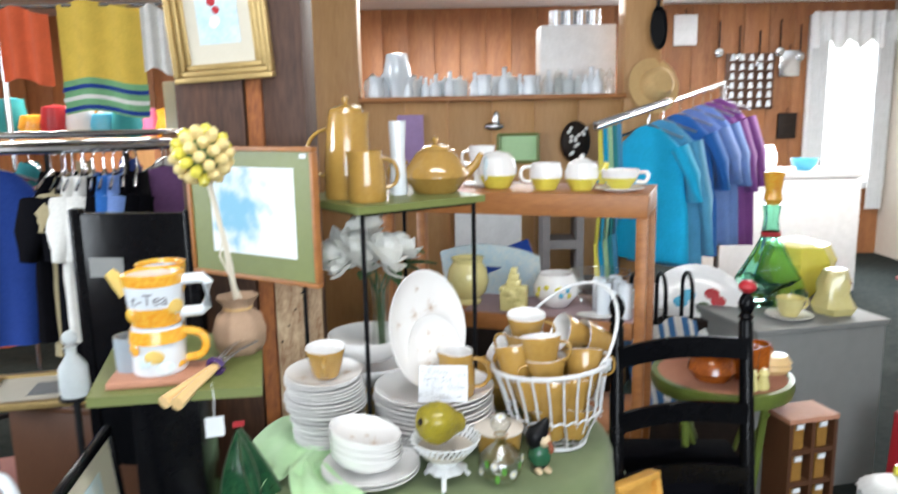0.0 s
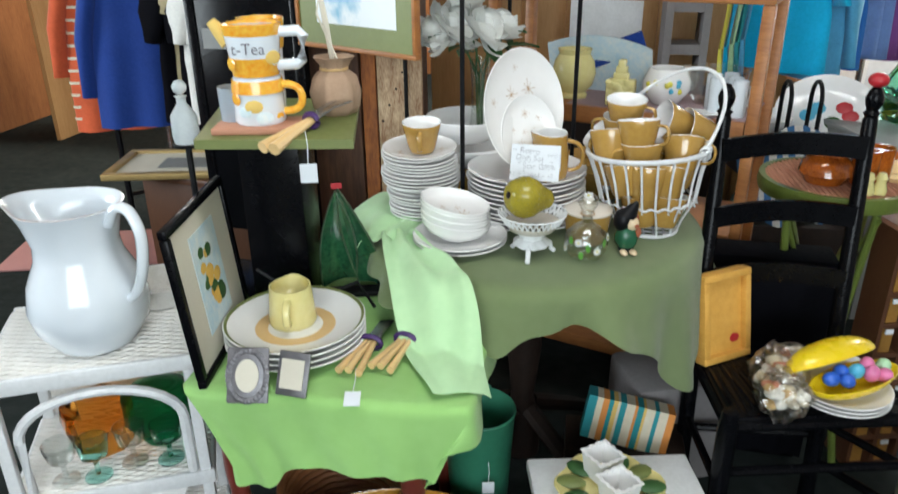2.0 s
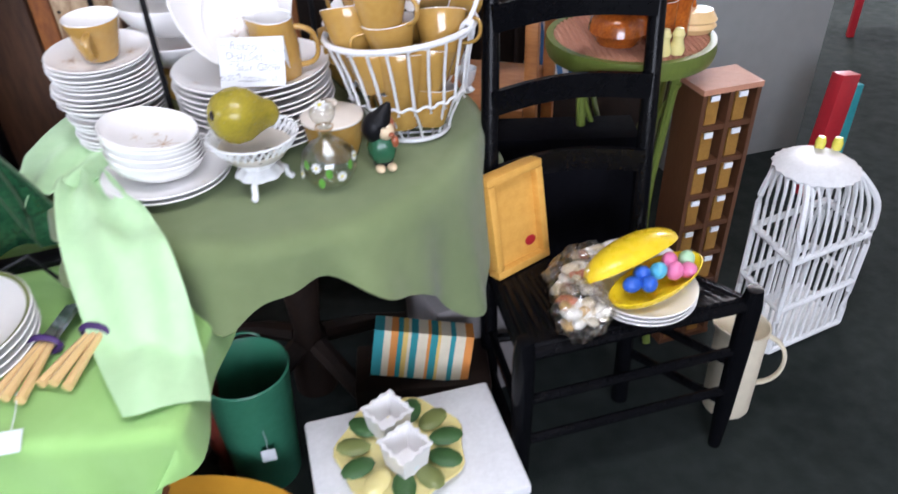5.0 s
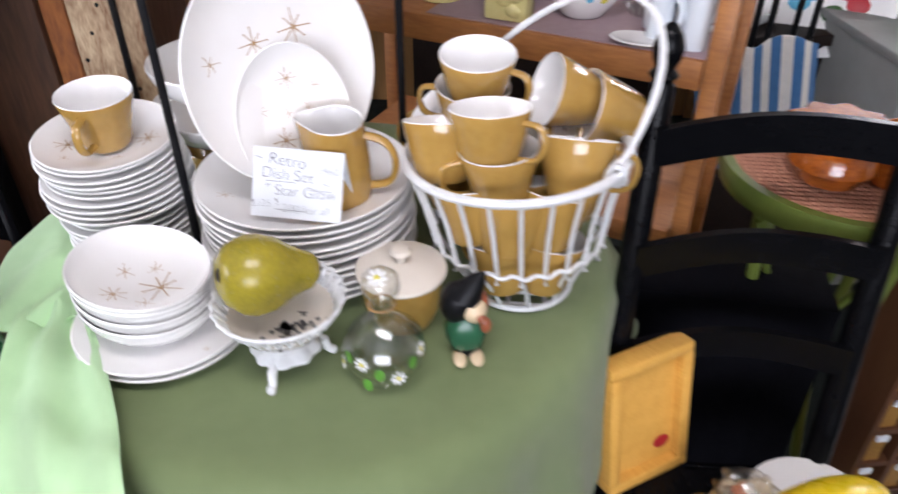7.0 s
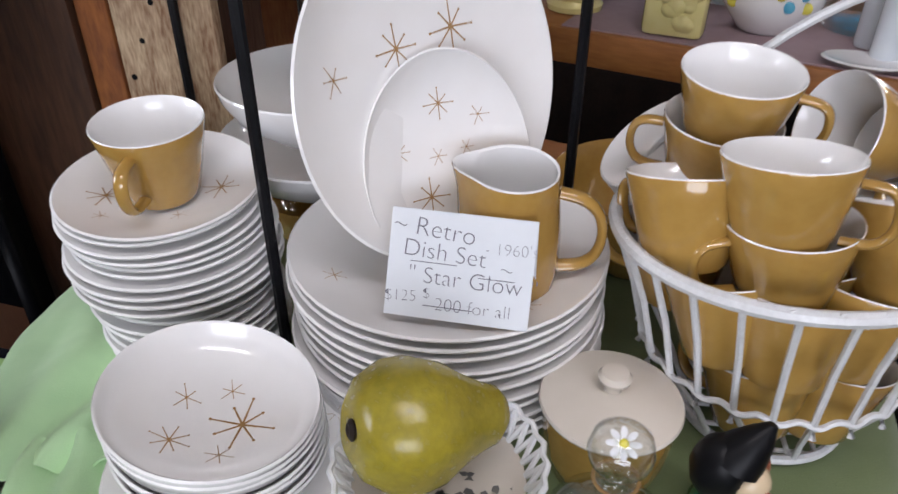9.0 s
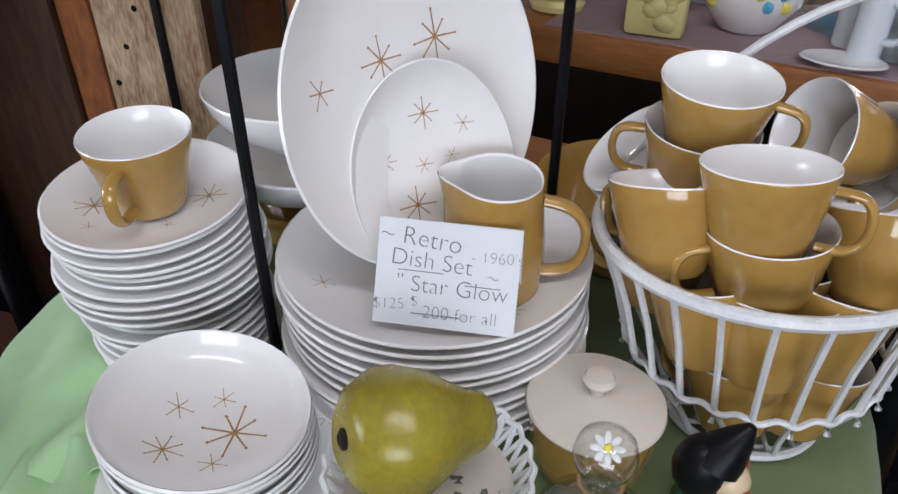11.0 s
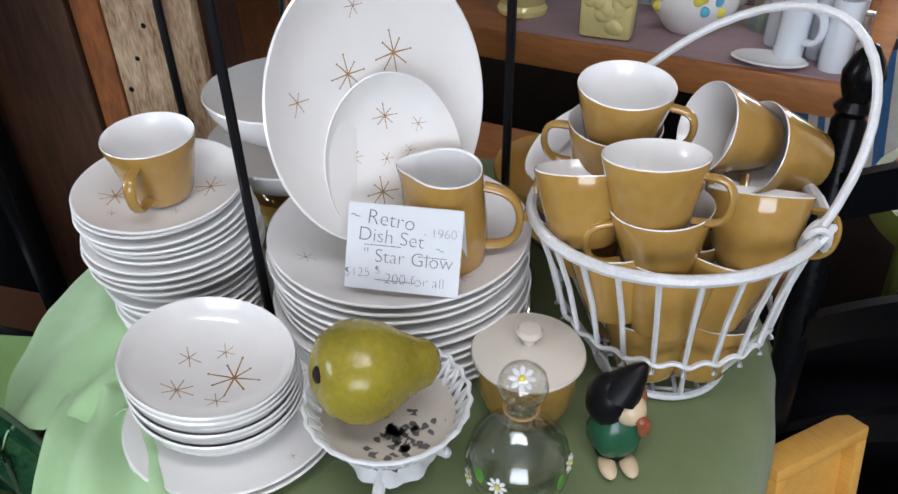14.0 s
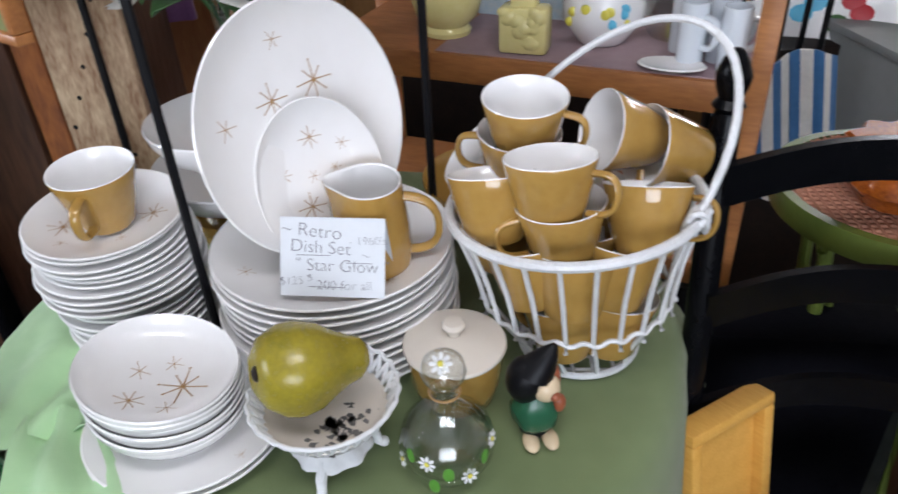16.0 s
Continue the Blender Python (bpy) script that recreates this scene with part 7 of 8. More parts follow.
# ---- partition wall with its opening, and the room behind ----
pw = thing("wall_partition", "pine partition wall with an open hatch", "wall", pose(0, 3.60, 0), kind="structure")
for i, x in enumerate(np.arange(-0.418, 0.82, 0.208)):
    part("board", box(B(), x + 0.001, x + 0.207, 0, 0.02, 0, 1.49, 0.003), "pale_pine", pw)
part("ledge", box(B(), -0.416, 0.828, -0.10, 0.12, 1.491, 1.512, 0.003), "oak", pw)
part("post", box(B(), -0.640, -0.4185, -0.02, 0.12, 0, 2.399, 0.005), "pale_pine", pw)
part("post", box(B(), 0.8305, 1.005, -0.02, 0.12, 0, 2.399, 0.005), "pale_pine", pw)
part("header", box(B(), -0.418, 0.83, 0.0, 0.1, 2.10, 2.399, 0.004), "pale_pine", pw)
bottle_profiles = [
    [(0, 0), (0.022, 0), (0.024, 0.006), (0.024, 0.05), (0.009, 0.07), (0.009, 0.10), (0.012, 0.102), (0, 0.104)],
    [(0, 0), (0.03, 0), (0.034, 0.02), (0.026, 0.05), (0.03, 0.07), (0.034, 0.085), (0, 0.08)],
    [(0, 0), (0.018, 0), (0.02, 0.03), (0.012, 0.05), (0.012, 0.06), (0.018, 0.07), (0.006, 0.095), (0, 0.10)],
    [(0, 0), (0.036, 0), (0.038, 0.06), (0.03, 0.075), (0.012, 0.08), (0.014, 0.09), (0, 0.10)]]
bm_meshes = [mesh_of("glass_bottle", lathe(B(), p, 18), k) for p, k in zip(bottle_profiles, ("porcelain", "porcelain", "glass", "frosted"))]
rg = random.Random(11)
x = -0.36
while x < 0.78:
    ob = new("small_bottle", rg.choice(bm_meshes))
    ob.matrix_world = pose(x, 3.56 + rg.uniform(-0.05, 0.10), 1.5125, 0, 0, rg.uniform(0, 360)) @ Matrix.Scale(rg.uniform(0.85, 1.25), 4)
    tagged(ob, "small glass or white china bottle on the ledge", "bottle", "bottles on the ledge")
    x += rg.uniform(0.020, 0.034)
wc = thing("white_cabinet", "white painted box with tins on top behind the hatch", "box", pose(0.66, 3.95, 1.40))
part("body", box(B(), -0.19, 0.19, -0.1, 0.1, 0, 0.46, 0.004), "white_paint", wc)
for k in range(4):
    part("tin", lathe(B(), [(0, 0.461), (0.035, 0.461), (0.035, 0.54), (0, 0.54)], 18, Matrix.Translation((-0.10 + 0.065 * k, 0, 0))), "steel", wc)
solid("counter_block", box(B(), 0.40, 0.95, 3.80, 4.10, 0, 1.399, 0.004), "pine", "brown wooden counter behind the hatch", "counter")
solid("white_lamp", lathe(B(), [(0, 0), (0.05, 0), (0.06, 0.08), (0.07, 0.1), (0.05, 0.2), (0, 0.21)], 20), "porcelain", "white china lamp on the ledge", "lamp", pose(-0.24, 3.60, 1.5125))
# things on the partition below the hatch
pl1 = thing("mauve_picture", "unframed mauve and violet picture panel", "picture", pose(-0.245, 3.585, 1.18))
part("panel", box(B(), 0, 0.125, -0.012, 0.012, 0, 0.25, 0.002), "lilac", pl1)
bg1 = thing("beaded_bag", "dark patterned bag hanging on the pine wall", "bag", pose(0.60, 3.55, 1.20))
part("body", ball(B(), (0, 0, 0.09), 0.09, 0.8, 0.35, 1.1, 16), "dark", bg1)
for k in range(14):
    r = random.Random(k)
    part("spot", ball(B(), (r.uniform(-0.05, 0.05), -0.032, 0.09 + r.uniform(-0.07, 0.07)), 0.009, 1, 0.5, 1, 8), "flower_white", bg1)
sg = thing("green_sign", "small pale green framed sign", "sign", pose(0.235, 3.57, 1.20))
part("panel", box(B(), 0, 0.19, 0, 0.015, 0, 0.13, 0.003), "mint", sg)
part("frame", rails(B(), [[(0, -0.004, 0), (0.19, -0.004, 0)], [(0, -0.004, 0.13), (0.19, -0.004, 0.13)], [(0, -0.004, 0), (0, -0.004, 0.13)], [(0.19, -0.004, 0), (0.19, -0.004, 0.13)]], 0.008), "olive", sg)
bd = thing("metal_bird", "small grey metal bird figure on the wall", "ornament", pose(0.215, 3.57, 1.37))
part("body", ball(B(), (0, 0, 0), 0.03, 1.6, 0.6, 0.7, 12), "steel", bd)
part("wing", ball(B(), (0.01, -0.01, 0.03), 0.03, 0.6, 0.3, 1.4, 12), "steel", bd)
pn = thing("straw_hat", "round straw hat hanging on the post", "hat", pose(0.965, 3.55, 1.545) @ pose(0, 0, 0, 78, 0, 15))
part("brim", lathe(B(), [(0.05, 0), (0.13, -0.004), (0.13, 0.0), (0.05, 0.006)], 36), "straw", pn)
part("crown", lathe(B(), [(0.075, 0.002), (0.072, 0.06), (0.05, 0.085), (0, 0.09)], 28), "straw", pn)
fpn = thing("frying_pan", "black long-handled pan hanging on the post", "pan", pose(0.97, 3.54, 1.80) @ pose(0, 0, 0, 85, 0, 0))
part("dish", lathe(B(), [(0, 0), (0.085, 0), (0.10, 0.03), (0.096, 0.03), (0.082, 0.005), (0, 0.005)], 28, sx=0.4), "iron", fpn)
part("handle", tube(B(), [(0, 0.09, 0.02), (0, 0.30, 0.03)], 0.010, 8), "iron", fpn)


# ---- garments ----
def garment(name, label, m, cloth, w, length, sleeve=0.25, group="", stripe=None):
    """A top on a hanger: body with folds, two sleeves, hanger."""
    ob = thing(name, label, "garment", m, group)
    sd = random.Random(label + str(m.translation.x))
    ph = sd.uniform(0, 6)

    def half(v):
        if v < 0.12:
            return 0.06 + (w / 2 - 0.06) * (v / 0.12)
        return w / 2 * (1 - 0.10 * math.sin(math.pi * min(1, (v - 0.12) / 0.5))) + 0.03 * v

    def skin(u, v):
        a = 2 * math.pi * u
        x = half(v) * math.cos(a)
        dep = (0.035 + 0.02 * v) * (1 + 0.35 * math.sin(6 * a + ph + 2 * v) * v)
        return Vector((x, dep * math.sin(a), -v * length - 0.05 * (abs(x) / (w / 2)) * (v < 0.15)))
    part("body", sheet(B(), skin, 36, 18), cloth, ob, angle=80)
    for s in (-1, 1):
        part("sleeve", tube(B(), [(s * (w / 2 - 0.03), 0, -0.10), (s * (w / 2 + 0.03), 0.01, -0.10 - sleeve * 0.5), (s * (w / 2 + 0.035), 0.02, -0.10 - sleeve)], 0.065, 12, r_end=0.05, flat=0.6), cloth, ob, angle=80)
    part("hanger", tube(B(), [(-w / 2 + 0.02, 0, -0.06), (0, 0, 0.0), (w / 2 - 0.02, 0, -0.06)], 0.006, 6), "steel", ob)
    part("hook", tube(B(), [(0, 0, 0.0), (0, 0, 0.045)] + arc((0, 0.015, 0.055), 0.016, 180, 0, 8, (0, 1, 0)), 0.003, 6), "steel", ob)
    if stripe:
        for k in range(12):
            part("stripe", lathe(B(), [(1.0, -0.006), (1.0, 0.006)], 28, Matrix.Translation((0, 0, -length * (0.15 + 0.07 * k))) @ Matrix.Diagonal((half(0.15 + 0.07 * k) + 0.004, 0.050, 1, 1))), stripe, ob)
    return ob


# round rack
RCx, RCy, RR, RHt = -1.55, 3.15, 0.46, 1.33
rk = thing("round_rack", "chrome round clothes rack", "rack", pose(RCx, RCy, 0))
part("ring", tube(B(), ring(RR, RHt, 48), 0.014, 8, True), "steel", rk)
part("upper_ring", tube(B(), ring(RR * 0.97, RHt + 0.05, 48), 0.008, 8, True), "steel", rk)
for k in range(4):
    a = math.pi / 4 + k * math.pi / 2
    part("leg", tube(B(), [(RR * math.cos(a), RR * math.sin(a), RHt), (RR * math.cos(a), RR * math.sin(a), 0.0)], 0.013, 8), "iron", rk)
    part("spoke", tube(B(), [(0, 0, 0.25), (RR * math.cos(a), RR * math.sin(a), 0.25)], 0.010, 6), "iron", rk)
order = [("orange", -1.90, 2.99, 30, 0.74, 0.40), ("royal", -1.735, 2.86, 28, 0.69, 0.46), ("black", -1.455, 2.72, 92, 0.60, 0.2), ("sand", -1.425, 2.74, 98, 0.66, 0.1), ("black", -1.40, 2.72, 102, 0.66, 0.2), ("white", -1.37, 2.71, 100, 0.60, 0.2), ("white", -1.335, 2.71, 104, 0.64, 0.2), ("black", -1.3, 2.72, 108, 0.72, 0.2),
         ("blue", -1.265, 2.73, 104, 0.56, 0.2), ("periwinkle", -1.235, 2.74, 106, 0.60, 0.2), ("black", -1.205, 2.76, 108, 0.66, 0.2), ("black", -1.17, 2.79, 106, 0.64, 0.2), ("plum", -1.125, 2.93, 32, 0.62, 0.24), ("black", -1.04, 3.05, 150, 0.66, 0.22), ("plum", -1.0, 3.15, 170, 0.62, 0.22), ("black", -2.0, 3.20, 10, 0.7, 0.25),
         ("teal", -1.93, 3.42, 150, 0.7, 0.2), ("sand", -1.75, 3.57, 120, 0.7, 0.2), ("royal", -1.55, 3.61, 90, 0.7, 0.2), ("white", -1.35, 3.56, 60, 0.7, 0.2), ("black", -1.15, 3.38, 30, 0.7, 0.2)]
words = {"orange": "orange and cream striped knit top on a hanger", "royal": "royal blue long-sleeved dress on a hanger", "sand": "sand coloured patterned blouse on a hanger", "black": "black top on a hanger", "white": "white blouse on a hanger", "blue": "blue shirt on a hanger", "periwinkle": "pale blue shirt on a hanger", "plum": "dusty plum knit top on a hanger", "teal": "teal top on a hanger"}
for c, x, y, rz, L, s in order:
    broad = c in ("royal", "orange", "plum")
    garment("garment", words[c], pose(x, y, RHt - 0.075, 0, 0, rz), c, (0.33 if c == "royal" else 0.40) if broad else 0.30, L, s, "garments on the round rack", "stripe_cream" if c == "orange" else None)

# slanting shirt arm on the right
sa = thing("shirt_rack", "chrome slanting rack arm on a stand for shirts", "rack", pose(0, 0, 0))
S0, S1 = Vector((0.606, 3.10, 1.366)), Vector((1.46, 4.00, 1.565))
part("arm", tube(B(), [S0, S1], 0.012, 8), "steel", sa)
part("stand", tube(B(), [S1, (S1.x, S1.y, 0)], 0.016, 8), "steel", sa)
part("foot", tube(B(), [(S1.x - 0.3, S1.y, 0.015), (S1.x + 0.3, S1.y, 0.015)], 0.015, 8), "steel", sa)
for k in range(18):
    part("bead", ball(B(), S0 + (S1 - S0) * (k / 34) + Vector((0, 0, 0.012)), 0.014, n=8), "steel", sa)
for c, t, L, s, lbl in (("aqua", 0.36, 0.62, 0.24, "bright aqua t-shirt on a hanger"), ("dusty_teal", 0.47, 0.68, 0.52, "dusty teal long-sleeved top on a hanger"), ("blue", 0.60, 0.68, 0.26, "deep blue t-shirt on a hanger"), ("periwinkle", 0.71, 0.66, 0.26, "periwinkle blue t-shirt on a hanger"), ("periwinkle", 0.80, 0.70, 0.3, "periwinkle blue t-shirt on a hanger"), ("violet", 0.87, 0.72, 0.35, "purple top on a hanger"), ("violet", 0.96, 0.76, 0.35, "purple top on a hanger")):
    p = S0 + (S1 - S0) * t
    garment("garment", lbl, pose(p.x, p.y, p.z - 0.072, 0, 0, -40), c, 0.36, L, s, "shirts on the slanting rack")
for k in range(5):
    p = S0 + (S1 - S0) * (0.03 + 0.03 * k)
    solid("scarf", tube(B(), [(0, 0, -0.018), (0.01, 0, -0.25), (-0.01, 0.01, -0.5), (0.0, 0, -0.68)], 0.022, 8, flat=0.4), ("lemon", "aqua", "mint", "teal", "dusty_teal")[k], "green and turquoise scarf hanging from the arm", "scarf", Matrix.Translation(p), "scarves")

# ---- far wall: boards, hung things, window ----
bw = thing("wall_boards", "knotty pine boards on the far wall", "wall", pose(0, 7.195, 0), kind="structure")
x = -3.99
while x < 3.38:
    part("board", box(B(), x + 0.002, min(x + 0.24, 3.38), -0.02, 0, 0, 2.399, 0.004), "pine", bw)
    x += 0.242
wn = thing("window_1", "tall bright window with a white lace valance", "window", pose(3.40, 7.19, 0), kind="structure")
part("pane", box(B(), 0.05, 0.76, -0.03, -0.02, 0.72, 2.20), "glow_day", wn, "bright window pane with daylight")
for x0, x1, z0, z1 in ((0, 0.05, 0.65, 2.28), (0.76, 0.80, 0.65, 2.28), (0.05, 0.76, 2.20, 2.28), (0.05, 0.76, 0.65, 0.72)):
    part("window_frame", box(B(), x0, x1, -0.05, -0.005, z0, z1, 0.003), "white_paint", wn)
bm = sheet(B(), lambda u, v: Vector((0.0 + 0.80 * u, -0.08 - 0.02 * math.sin(u * 40), 2.30 - v * (0.30 + 0.04 * math.sin(u * 25)))), 60, 8, 0.002)
part("valance", bm, "white_paint", wn, "white lace valance")
for k in range(2):
    bm = sheet(B(), lambda u, v: Vector((0.02 + 0.60 * k + 0.16 * u, -0.07 - 0.02 * math.sin(u * 30), 2.2 - 1.75 * v)), 24, 10, 0.002)
    part("curtain", bm, "white_paint", wn, "white gathered curtain")
sk = thing("spoon_rack", "wooden rack of small white thimbles on the wall", "rack", pose(2.62, 7.12, 1.42))
part("board", box(B(), 0, 0.46, 0.02, 0.05, 0, 0.52, 0.003), "walnut", sk)
for i in range(6):
    part("shelf", box(B(), 0.01, 0.45, -0.02, 0.02, 0.015 + 0.085 * i, 0.025 + 0.085 * i), "walnut", sk)
    for j in range(5):
        part("thimble", lathe(B(), [(0, 0), (0.026, 0), (0.016, 0.055), (0, 0.06)], 10, Matrix.Translation((0.055 + 0.088 * j, 0, 0.026 + 0.085 * i))), "porcelain", sk)
for nm, x, z, w, h, c, lbl in (("white_plaque", 2.12, 2.02, 0.22, 0.28, "white_paint", "white plaque hung on the pine wall"), ("grey_grate", 3.12, 1.72, 0.20, 0.24, "steel", "square grey metal grate on the wall"), ("dark_mitts", 3.14, 1.14, 0.18, 0.24, "dark", "pair of dark mitts on the wall")):
    t = thing(nm, lbl, "wall hanging", pose(x, 7.13, z))
    part("panel", box(B(), 0, w, 0.005, 0.04, 0, h, 0.01), c, t)
    part("hook", tube(B(), [(w / 2, 0.02, h), (w / 2, 0.03, h + 0.05)], 0.006, 6), "iron", t)
for k in range(5):
    t = thing("utensil", "old iron kitchen tool hung on the wall", "tool", pose(2.55 + 0.19 * k, 7.14, 1.98 - 0.05 * (k % 3)), "old tools")
    part("shaft", tube(B(), [(0, 0, 0), (0, 0, 0.26)], 0.008, 6), "iron", t)
    part("head", ball(B(), (0, 0, -0.03), 0.045, 1, 0.4, 1, 10), "steel", t)
# white appliances on the far right
fz = thing("white_freezer", "white enamel chest with blue dishes on top", "chest", pose(2.05, 5.55, 0))
part("body", box(B(), 0, 1.05, 0, 0.55, 0.03, 0.90, 0.01), "white_paint", fz)
part("lid", box(B(), -0.01, 1.06, -0.01, 0.56, 0.905, 0.95, 0.01), "white_paint", fz)
solid("blue_bowl", lathe(B(), bowl_profile(0.10, 0.09), 28), "egg_sky", "bright blue bowl on the white chest", "bowl", pose(2.75, 5.75, 0.951))
pot("white_vase", "white vase with brown top on the chest", "vase", pose(2.45, 5.72, 0.951), [(0, 0), (0.06, 0), (0.07, 0.1), (0.04, 0.2), (0, 0.2)], "porcelain")
blk = thing("cinder_block", "grey concrete block standing on end", "block", pose(0.50, 3.33, 0.66))
part("block", box(B(), -0.09, -0.06, -0.09, 0.09, 0, 0.38), "stone_grey", blk)
part("block_web", box(B(), 0.06, 0.09, -0.09, 0.09, 0, 0.38), "stone_grey", blk)
for z in (0.0, 0.17, 0.34):
    part("block_web", box(B(), -0.0595, 0.0595, -0.085, 0.085, z, z + 0.04), "stone_grey", blk)
bn = thing("bench", "dark wooden bench along the pine wall", "bench", pose(0, 0, 0))
part("seat", box(B(), -0.20, 0.70, 3.20, 3.48, 0.625, 0.66, 0.004), "dark", bn)
part("front", box(B(), -0.18, 0.68, 3.22, 3.24, 0, 0.624, 0.004), "dark", bn)
for x in (-0.18, 0.66):
    part("end", box(B(), x, x + 0.02, 3.2405, 3.46, 0, 0.624, 0.003), "dark", bn)
solid("white_board", box(B(), 0.02, 0.33, 3.40, 3.43, 0.6605, 1.12, 0.004), "white_paint", "white painted board standing on the bench", "board")
cr = thing("red_cupboard", "red metal display stand with dark basket", "stand", pose(2.35, 3.70, 0, 0, 0, -10))
for x in (0, 0.32):
    part("upright", box(B(), x, x + 0.03, 0, 0.03, 0, 1.70, 0.003), "red_paint", cr)
for z in (0.5, 0.9, 1.35, 1.68):
    part("shelf", box(B(), 0.0305, 0.3195, 0, 0.25, z, z + 0.02, 0.003), "red_paint", cr)
part("dark_basket", box(B(), -0.10, 0.16, -0.12, 0.0, 1.10, 1.36, 0.01), "royal", cr)
part("red_sheet", box(B(), 0.04, 0.31, 0.10, 0.12, 1.371, 1.67, 0.002), "red_paint", cr)

# ---- left of the post: wall hangings, towels, boards ----
hang = thing("towel_rail", "rail with colourful tea towels", "towels", pose(-1.62, 3.72, 0))
part("rail", tube(B(), [(-0.55, 0, 1.98), (0.70, 0, 1.98)], 0.012, 8), "steel", hang)
for x in (-0.55, 0.70):
    part("upright", tube(B(), [(x, 0, 0), (x, 0, 1.98)], 0.014, 8), "steel", hang)


def towel(x, w, z0, z1, cloth, label):
    bm = sheet(B(), lambda u, v: Vector((w * (u - 0.5), 0.015 * math.sin(u * 14), z1 - (z1 - z0) * v + 0.02 * math.sin(u * 5))), 16, 10, 0.003)
    return part("towel", bm, cloth, hang, label, pose(x, -0.02, 0), angle=80)


towel(-0.05, 0.40, 1.62, 1.98, "towel_yellow", "yellow towel")
towel(-0.05, 0.405, 1.46, 1.62, "towel_green", "green striped towel end")
for k in range(3):
    t = towel(-0.05, 0.41, 1.47 + 0.05 * k, 1.49 + 0.05 * k, ("royal", "white", "royal")[k], "blue stripe")
    t.location.y = -0.026
towel(0.22, 0.14, 1.66, 1.96, "white", "white lace towel")
towel(-0.42, 0.24, 1.62, 1.96, "orange", "orange towel")
pnl = thing("painted_chest", "pale painted box with flowers on a brown shelf", "box", pose(-1.25, 3.95, 0))
part("shelf", box(B(), -0.22, 0.3, -0.12, 0.12, 0, 1.38, 0.004), "pine", pnl)
part("box", box(B(), -0.20, 0.20, -0.10, 0.10, 1.3805, 1.62, 0.006), "mat_board", pnl)
for k in range(10):
    r = random.Random(k + 3)
    part("painted_flower", ball(B(), (r.uniform(-0.15, 0.15), -0.1, r.uniform(1.43, 1.58)), 0.025, 1, 0.1, 0.7, 8), ("orange", "leaf", "petal")[k % 3], pnl)
for x in (-0.08, 0.06):
    part("candlestick", lathe(B(), [(0, 1.6205), (0.05, 1.6205), (0.02, 1.66), (0.03, 1.72), (0.02, 1.80), (0, 1.80)], 14, Matrix.Translation((x, 0, 0))), "porcelain", pnl)
bx = thing("brown_cupboard", "tall brown wooden cupboard with open shelves", "cupboard", pose(-1.9, 5.4, 0))
part("body", box(B(), -0.8, 0.8, 0.0, 0.4, 0, 1.3, 0.005), "pine", bx)
for k in range(14):
    r = random.Random(k + 60)
    part("figurine_jar", lathe(B(), [(0, 1.301), (0.06, 1.301), (0.08, 1.36), (0.05, 1.44), (0.06, 1.50), (0, 1.52)], 14, Matrix.Translation((-0.75 + 0.11 * k, r.uniform(0.08, 0.3), 0))), ("orange_glaze", "porcelain", "amber_glass", "pale_blue", "egg_pink")[k % 5], bx)
pk = thing("wall_shelf", "high shelf with orange and teal crockery", "shelf", pose(-2.6, 4.6, 0))
part("board", box(B(), -0.9, 0.75, -0.15, 0.15, 1.30, 1.33, 0.004), "pale_pine", pk)
for x in (-0.85, 0.7):
    part("bracket", box(B(), x, x + 0.03, -0.14, 0.14, 0, 1.299), "pale_pine", pk)
for k in range(11):
    r = random.Random(k + 90)
    part("crock", lathe(B(), [(0, 1.3305), (0.07, 1.3305), (0.09, 1.40), (0.07, 1.47 + 0.05 * (k % 3)), (0, 1.48 + 0.05 * (k % 3))], 16, Matrix.Translation((-0.8 + 0.145 * k, r.uniform(-0.05, 0.05), 0))), ("teal", "orange_glaze", "red_paint", "porcelain", "egg_sky")[k % 5], pk)
for nm, m, L, lbl in (("ceiling_light", pose(0.1, 5.6, 2.33), 1.5, "long fluorescent ceiling light"), ("ceiling_light", pose(-2.6, 4.6, 2.33), 1.5, "long fluorescent ceiling light"), ("ceiling_light", pose(2.6, 4.2, 2.33), 1.5, "long fluorescent ceiling light"), ("ceiling_light", pose(0.2, 0.75, 2.33), 1.2, "fluorescent ceiling light over the tables")):
    t = thing(nm, lbl, "lamp", m, "ceiling lights")
    part("housing", box(B(), -L / 2, L / 2, -0.13, 0.13, 0.03, 0.07, 0.004), "white_paint", t)
    part("diffuser", box(B(), -L / 2 + 0.01, L / 2 - 0.01, -0.12, 0.12, 0.0, 0.029, 0.006), "glow", t)

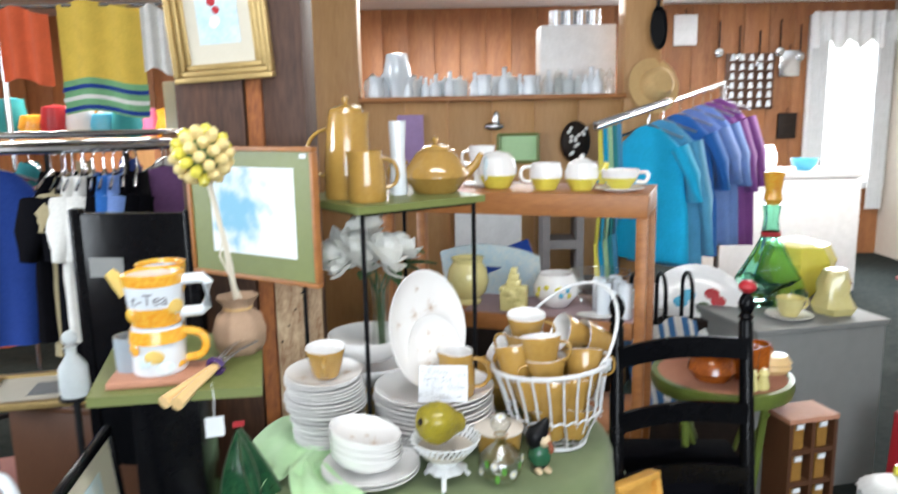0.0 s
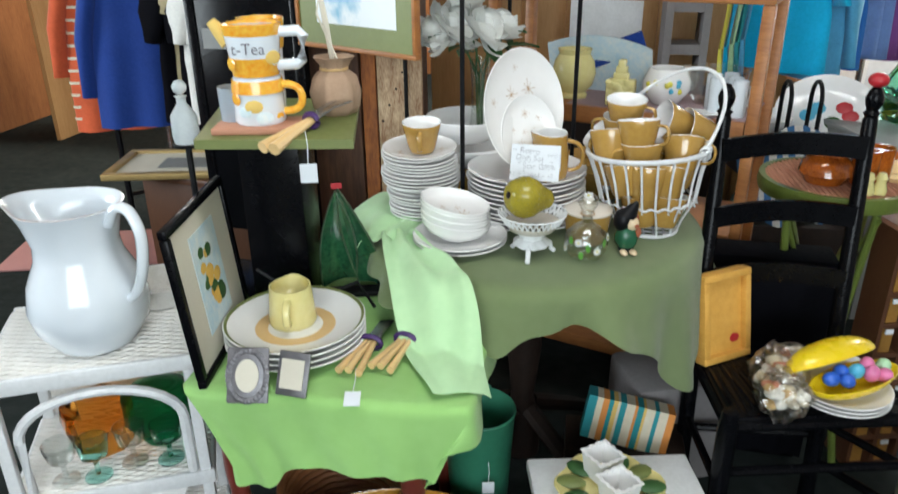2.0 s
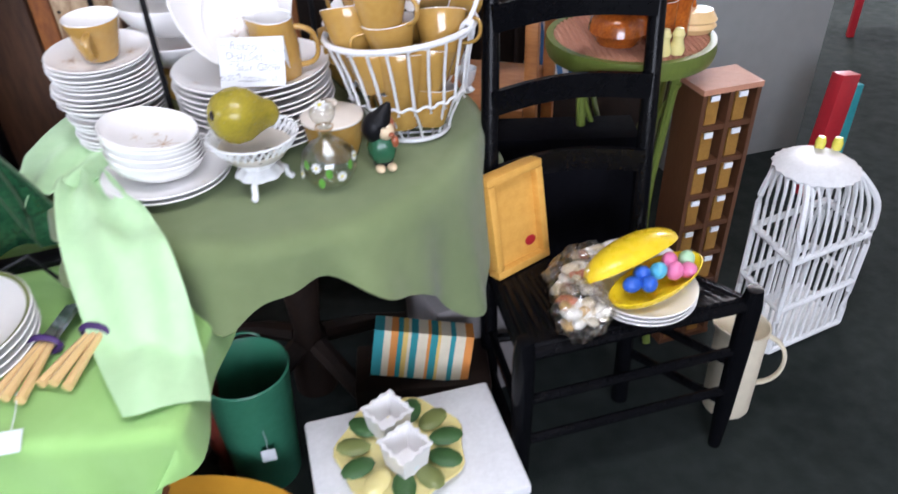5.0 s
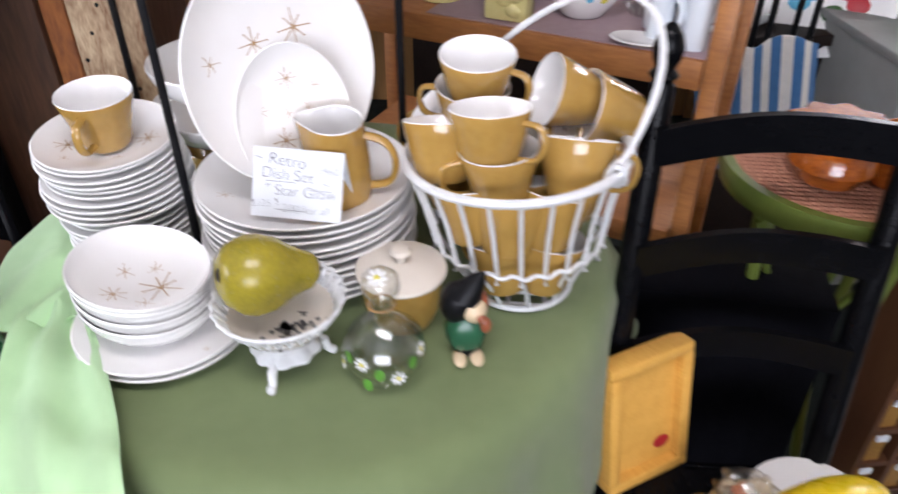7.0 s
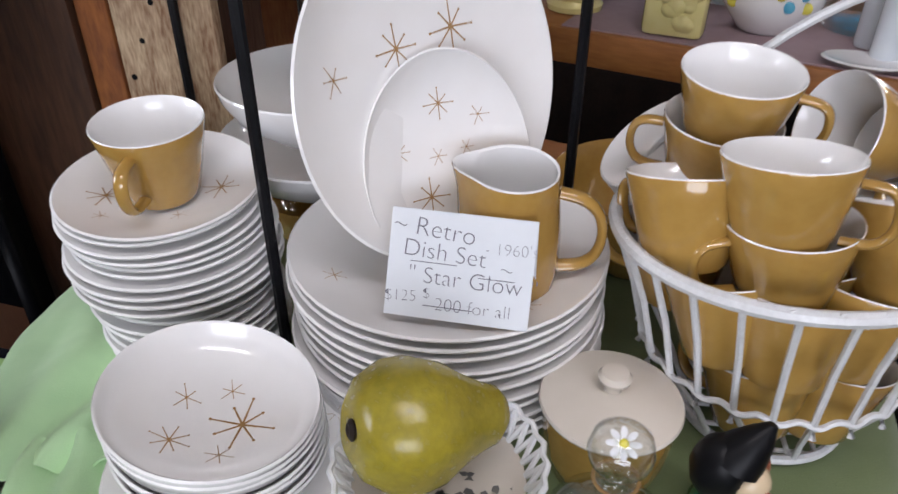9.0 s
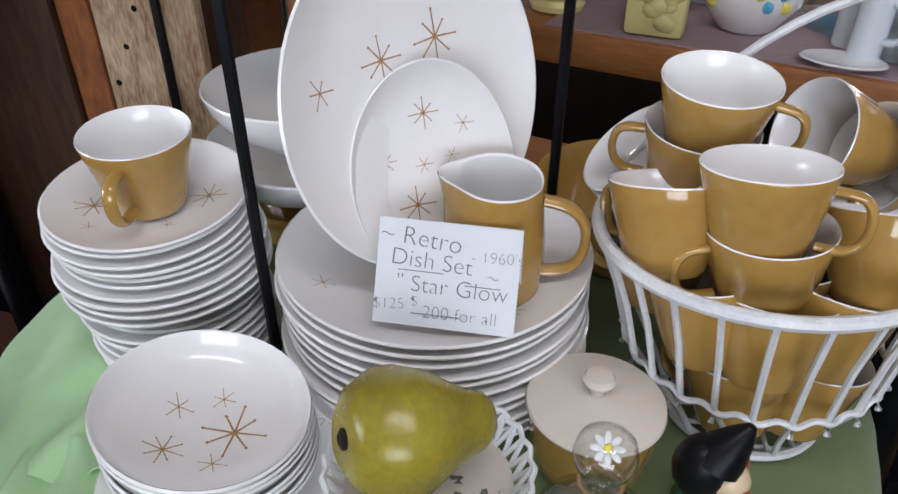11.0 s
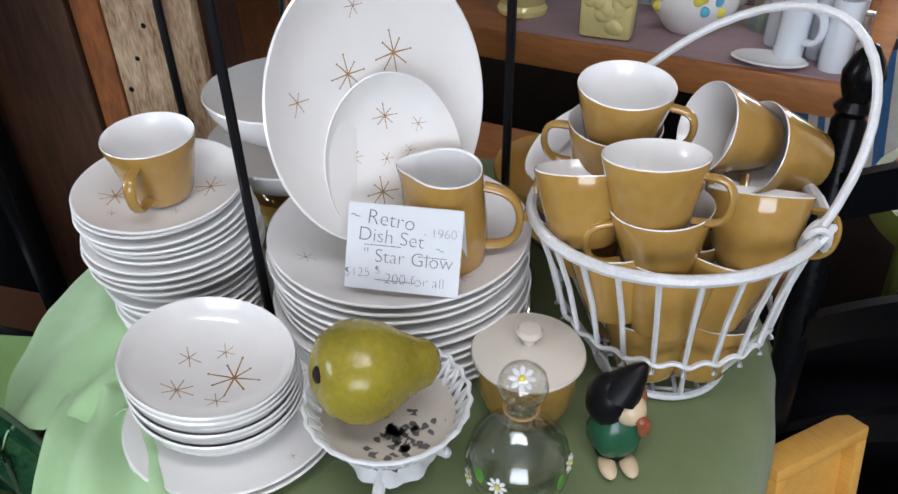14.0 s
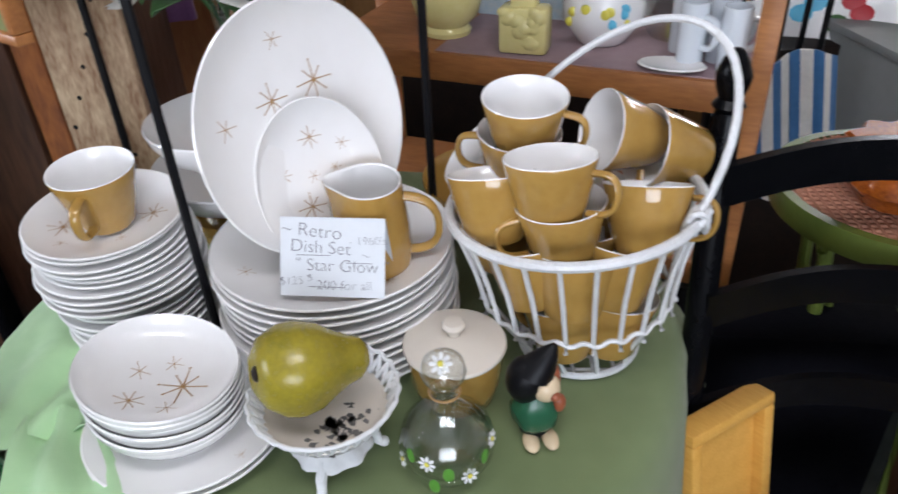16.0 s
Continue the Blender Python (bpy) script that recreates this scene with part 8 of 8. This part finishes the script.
# floor-level things at the left
cb = thing("dark_chest", "low dark wooden chest behind the stand", "chest", pose(-1.12, 2.42, 0, 0, 0, -12))
part("body", box(B(), -0.30, 0.30, -0.2, 0.2, 0, 0.52, 0.006), "walnut", cb)
part("top", box(B(), -0.32, 0.32, -0.22, 0.22, 0.521, 0.545, 0.005), "walnut", cb)
fs = thing("framed_sketch", "small pencil sketch in a gilt frame lying flat", "picture", pose(-1.32, 2.36, 0.547, 0, 0, 12))
for x0, x1, y0, y1 in ((-0.24, 0.24, -0.16, -0.13), (-0.24, 0.24, 0.13, 0.16), (-0.24, -0.21, -0.1295, 0.1295), (0.21, 0.24, -0.1295, 0.1295)):
    part("frame_rail", box(B(), x0, x1, y0, y1, 0, 0.022, 0.003), "gold", fs)
part("mount", box(B(), -0.212, 0.212, -0.132, 0.132, 0.002, 0.012), "mat_board", fs)
part("sketch", box(B(), -0.08, 0.10, -0.06, 0.06, 0.0125, 0.0135), "grey_card", fs)
pg = thing("pink_rug", "small faded pink rug on the carpet", "rug", pose(-2.05, 2.75, 0.001, 0, 0, 15))
part("rug", box(B(), -0.35, 0.35, -0.2, 0.2, 0, 0.012, 0.004), "pink_rug", pg)
sbt = thing("glass_bottle", "slim frosted white bottle with a ball stopper", "bottle", pose(-0.645, 1.205, LT + 0.384) @ Matrix.Scale(0.72, 4))
part("body", lathe(B(), [(0, 0), (0.03, 0), (0.034, 0.02), (0.032, 0.07), (0.012, 0.10), (0.012, 0.115), (0.016, 0.118), (0, 0.12)], 20), "frosted", sbt)
part("stopper", ball(B(), (0, 0, 0.14), 0.018, n=14), "frosted", sbt)
vb = thing("bottle_stand", "thin black wire post holding a glass bottle", "stand", pose(-0.645, 1.205, LT - 0.59))
part("post", tube(B(), [(0, 0, 0.0), (0, 0, LT + 0.376)], 0.006, 8), "iron", vb)
part("cup", lathe(B(), [(0, LT + 0.376), (0.026, LT + 0.378), (0.027, LT + 0.383), (0, LT + 0.383)], 18), "iron", vb)
solid("glass_tumbler", lathe(B(), [(0, 0), (0.025, 0), (0.04, 0.10), (0.038, 0.10), (0.022, 0.01), (0, 0.01)], 22), "glass", "clear glass tumbler on the lime cloth", "tumbler", pose(-0.575, 1.40, LT + 0.002))

# blue and white striped cloth folded over the low rack
tw = thing("striped_towel", "blue and white striped towel hung behind the bookcase", "towel", pose(0.565, 2.41, 0.401, 0, 0, 6))
for k in range(13):
    w = 0.27 / 13
    bm = sheet(B(), lambda u, v: Vector((w * (k + u) + 0.06 * v, -0.012 * math.sin((k + u) * 1.3) - 0.015 * v, 0.33 - 0.315 * v + 0.012 * math.sin((k + u) * 0.8))), 3, 12, 0.004)
    part("stripe", bm, "white" if k % 2 else "towel_blue", tw, "white stripe" if k % 2 else "blue stripe", angle=80)
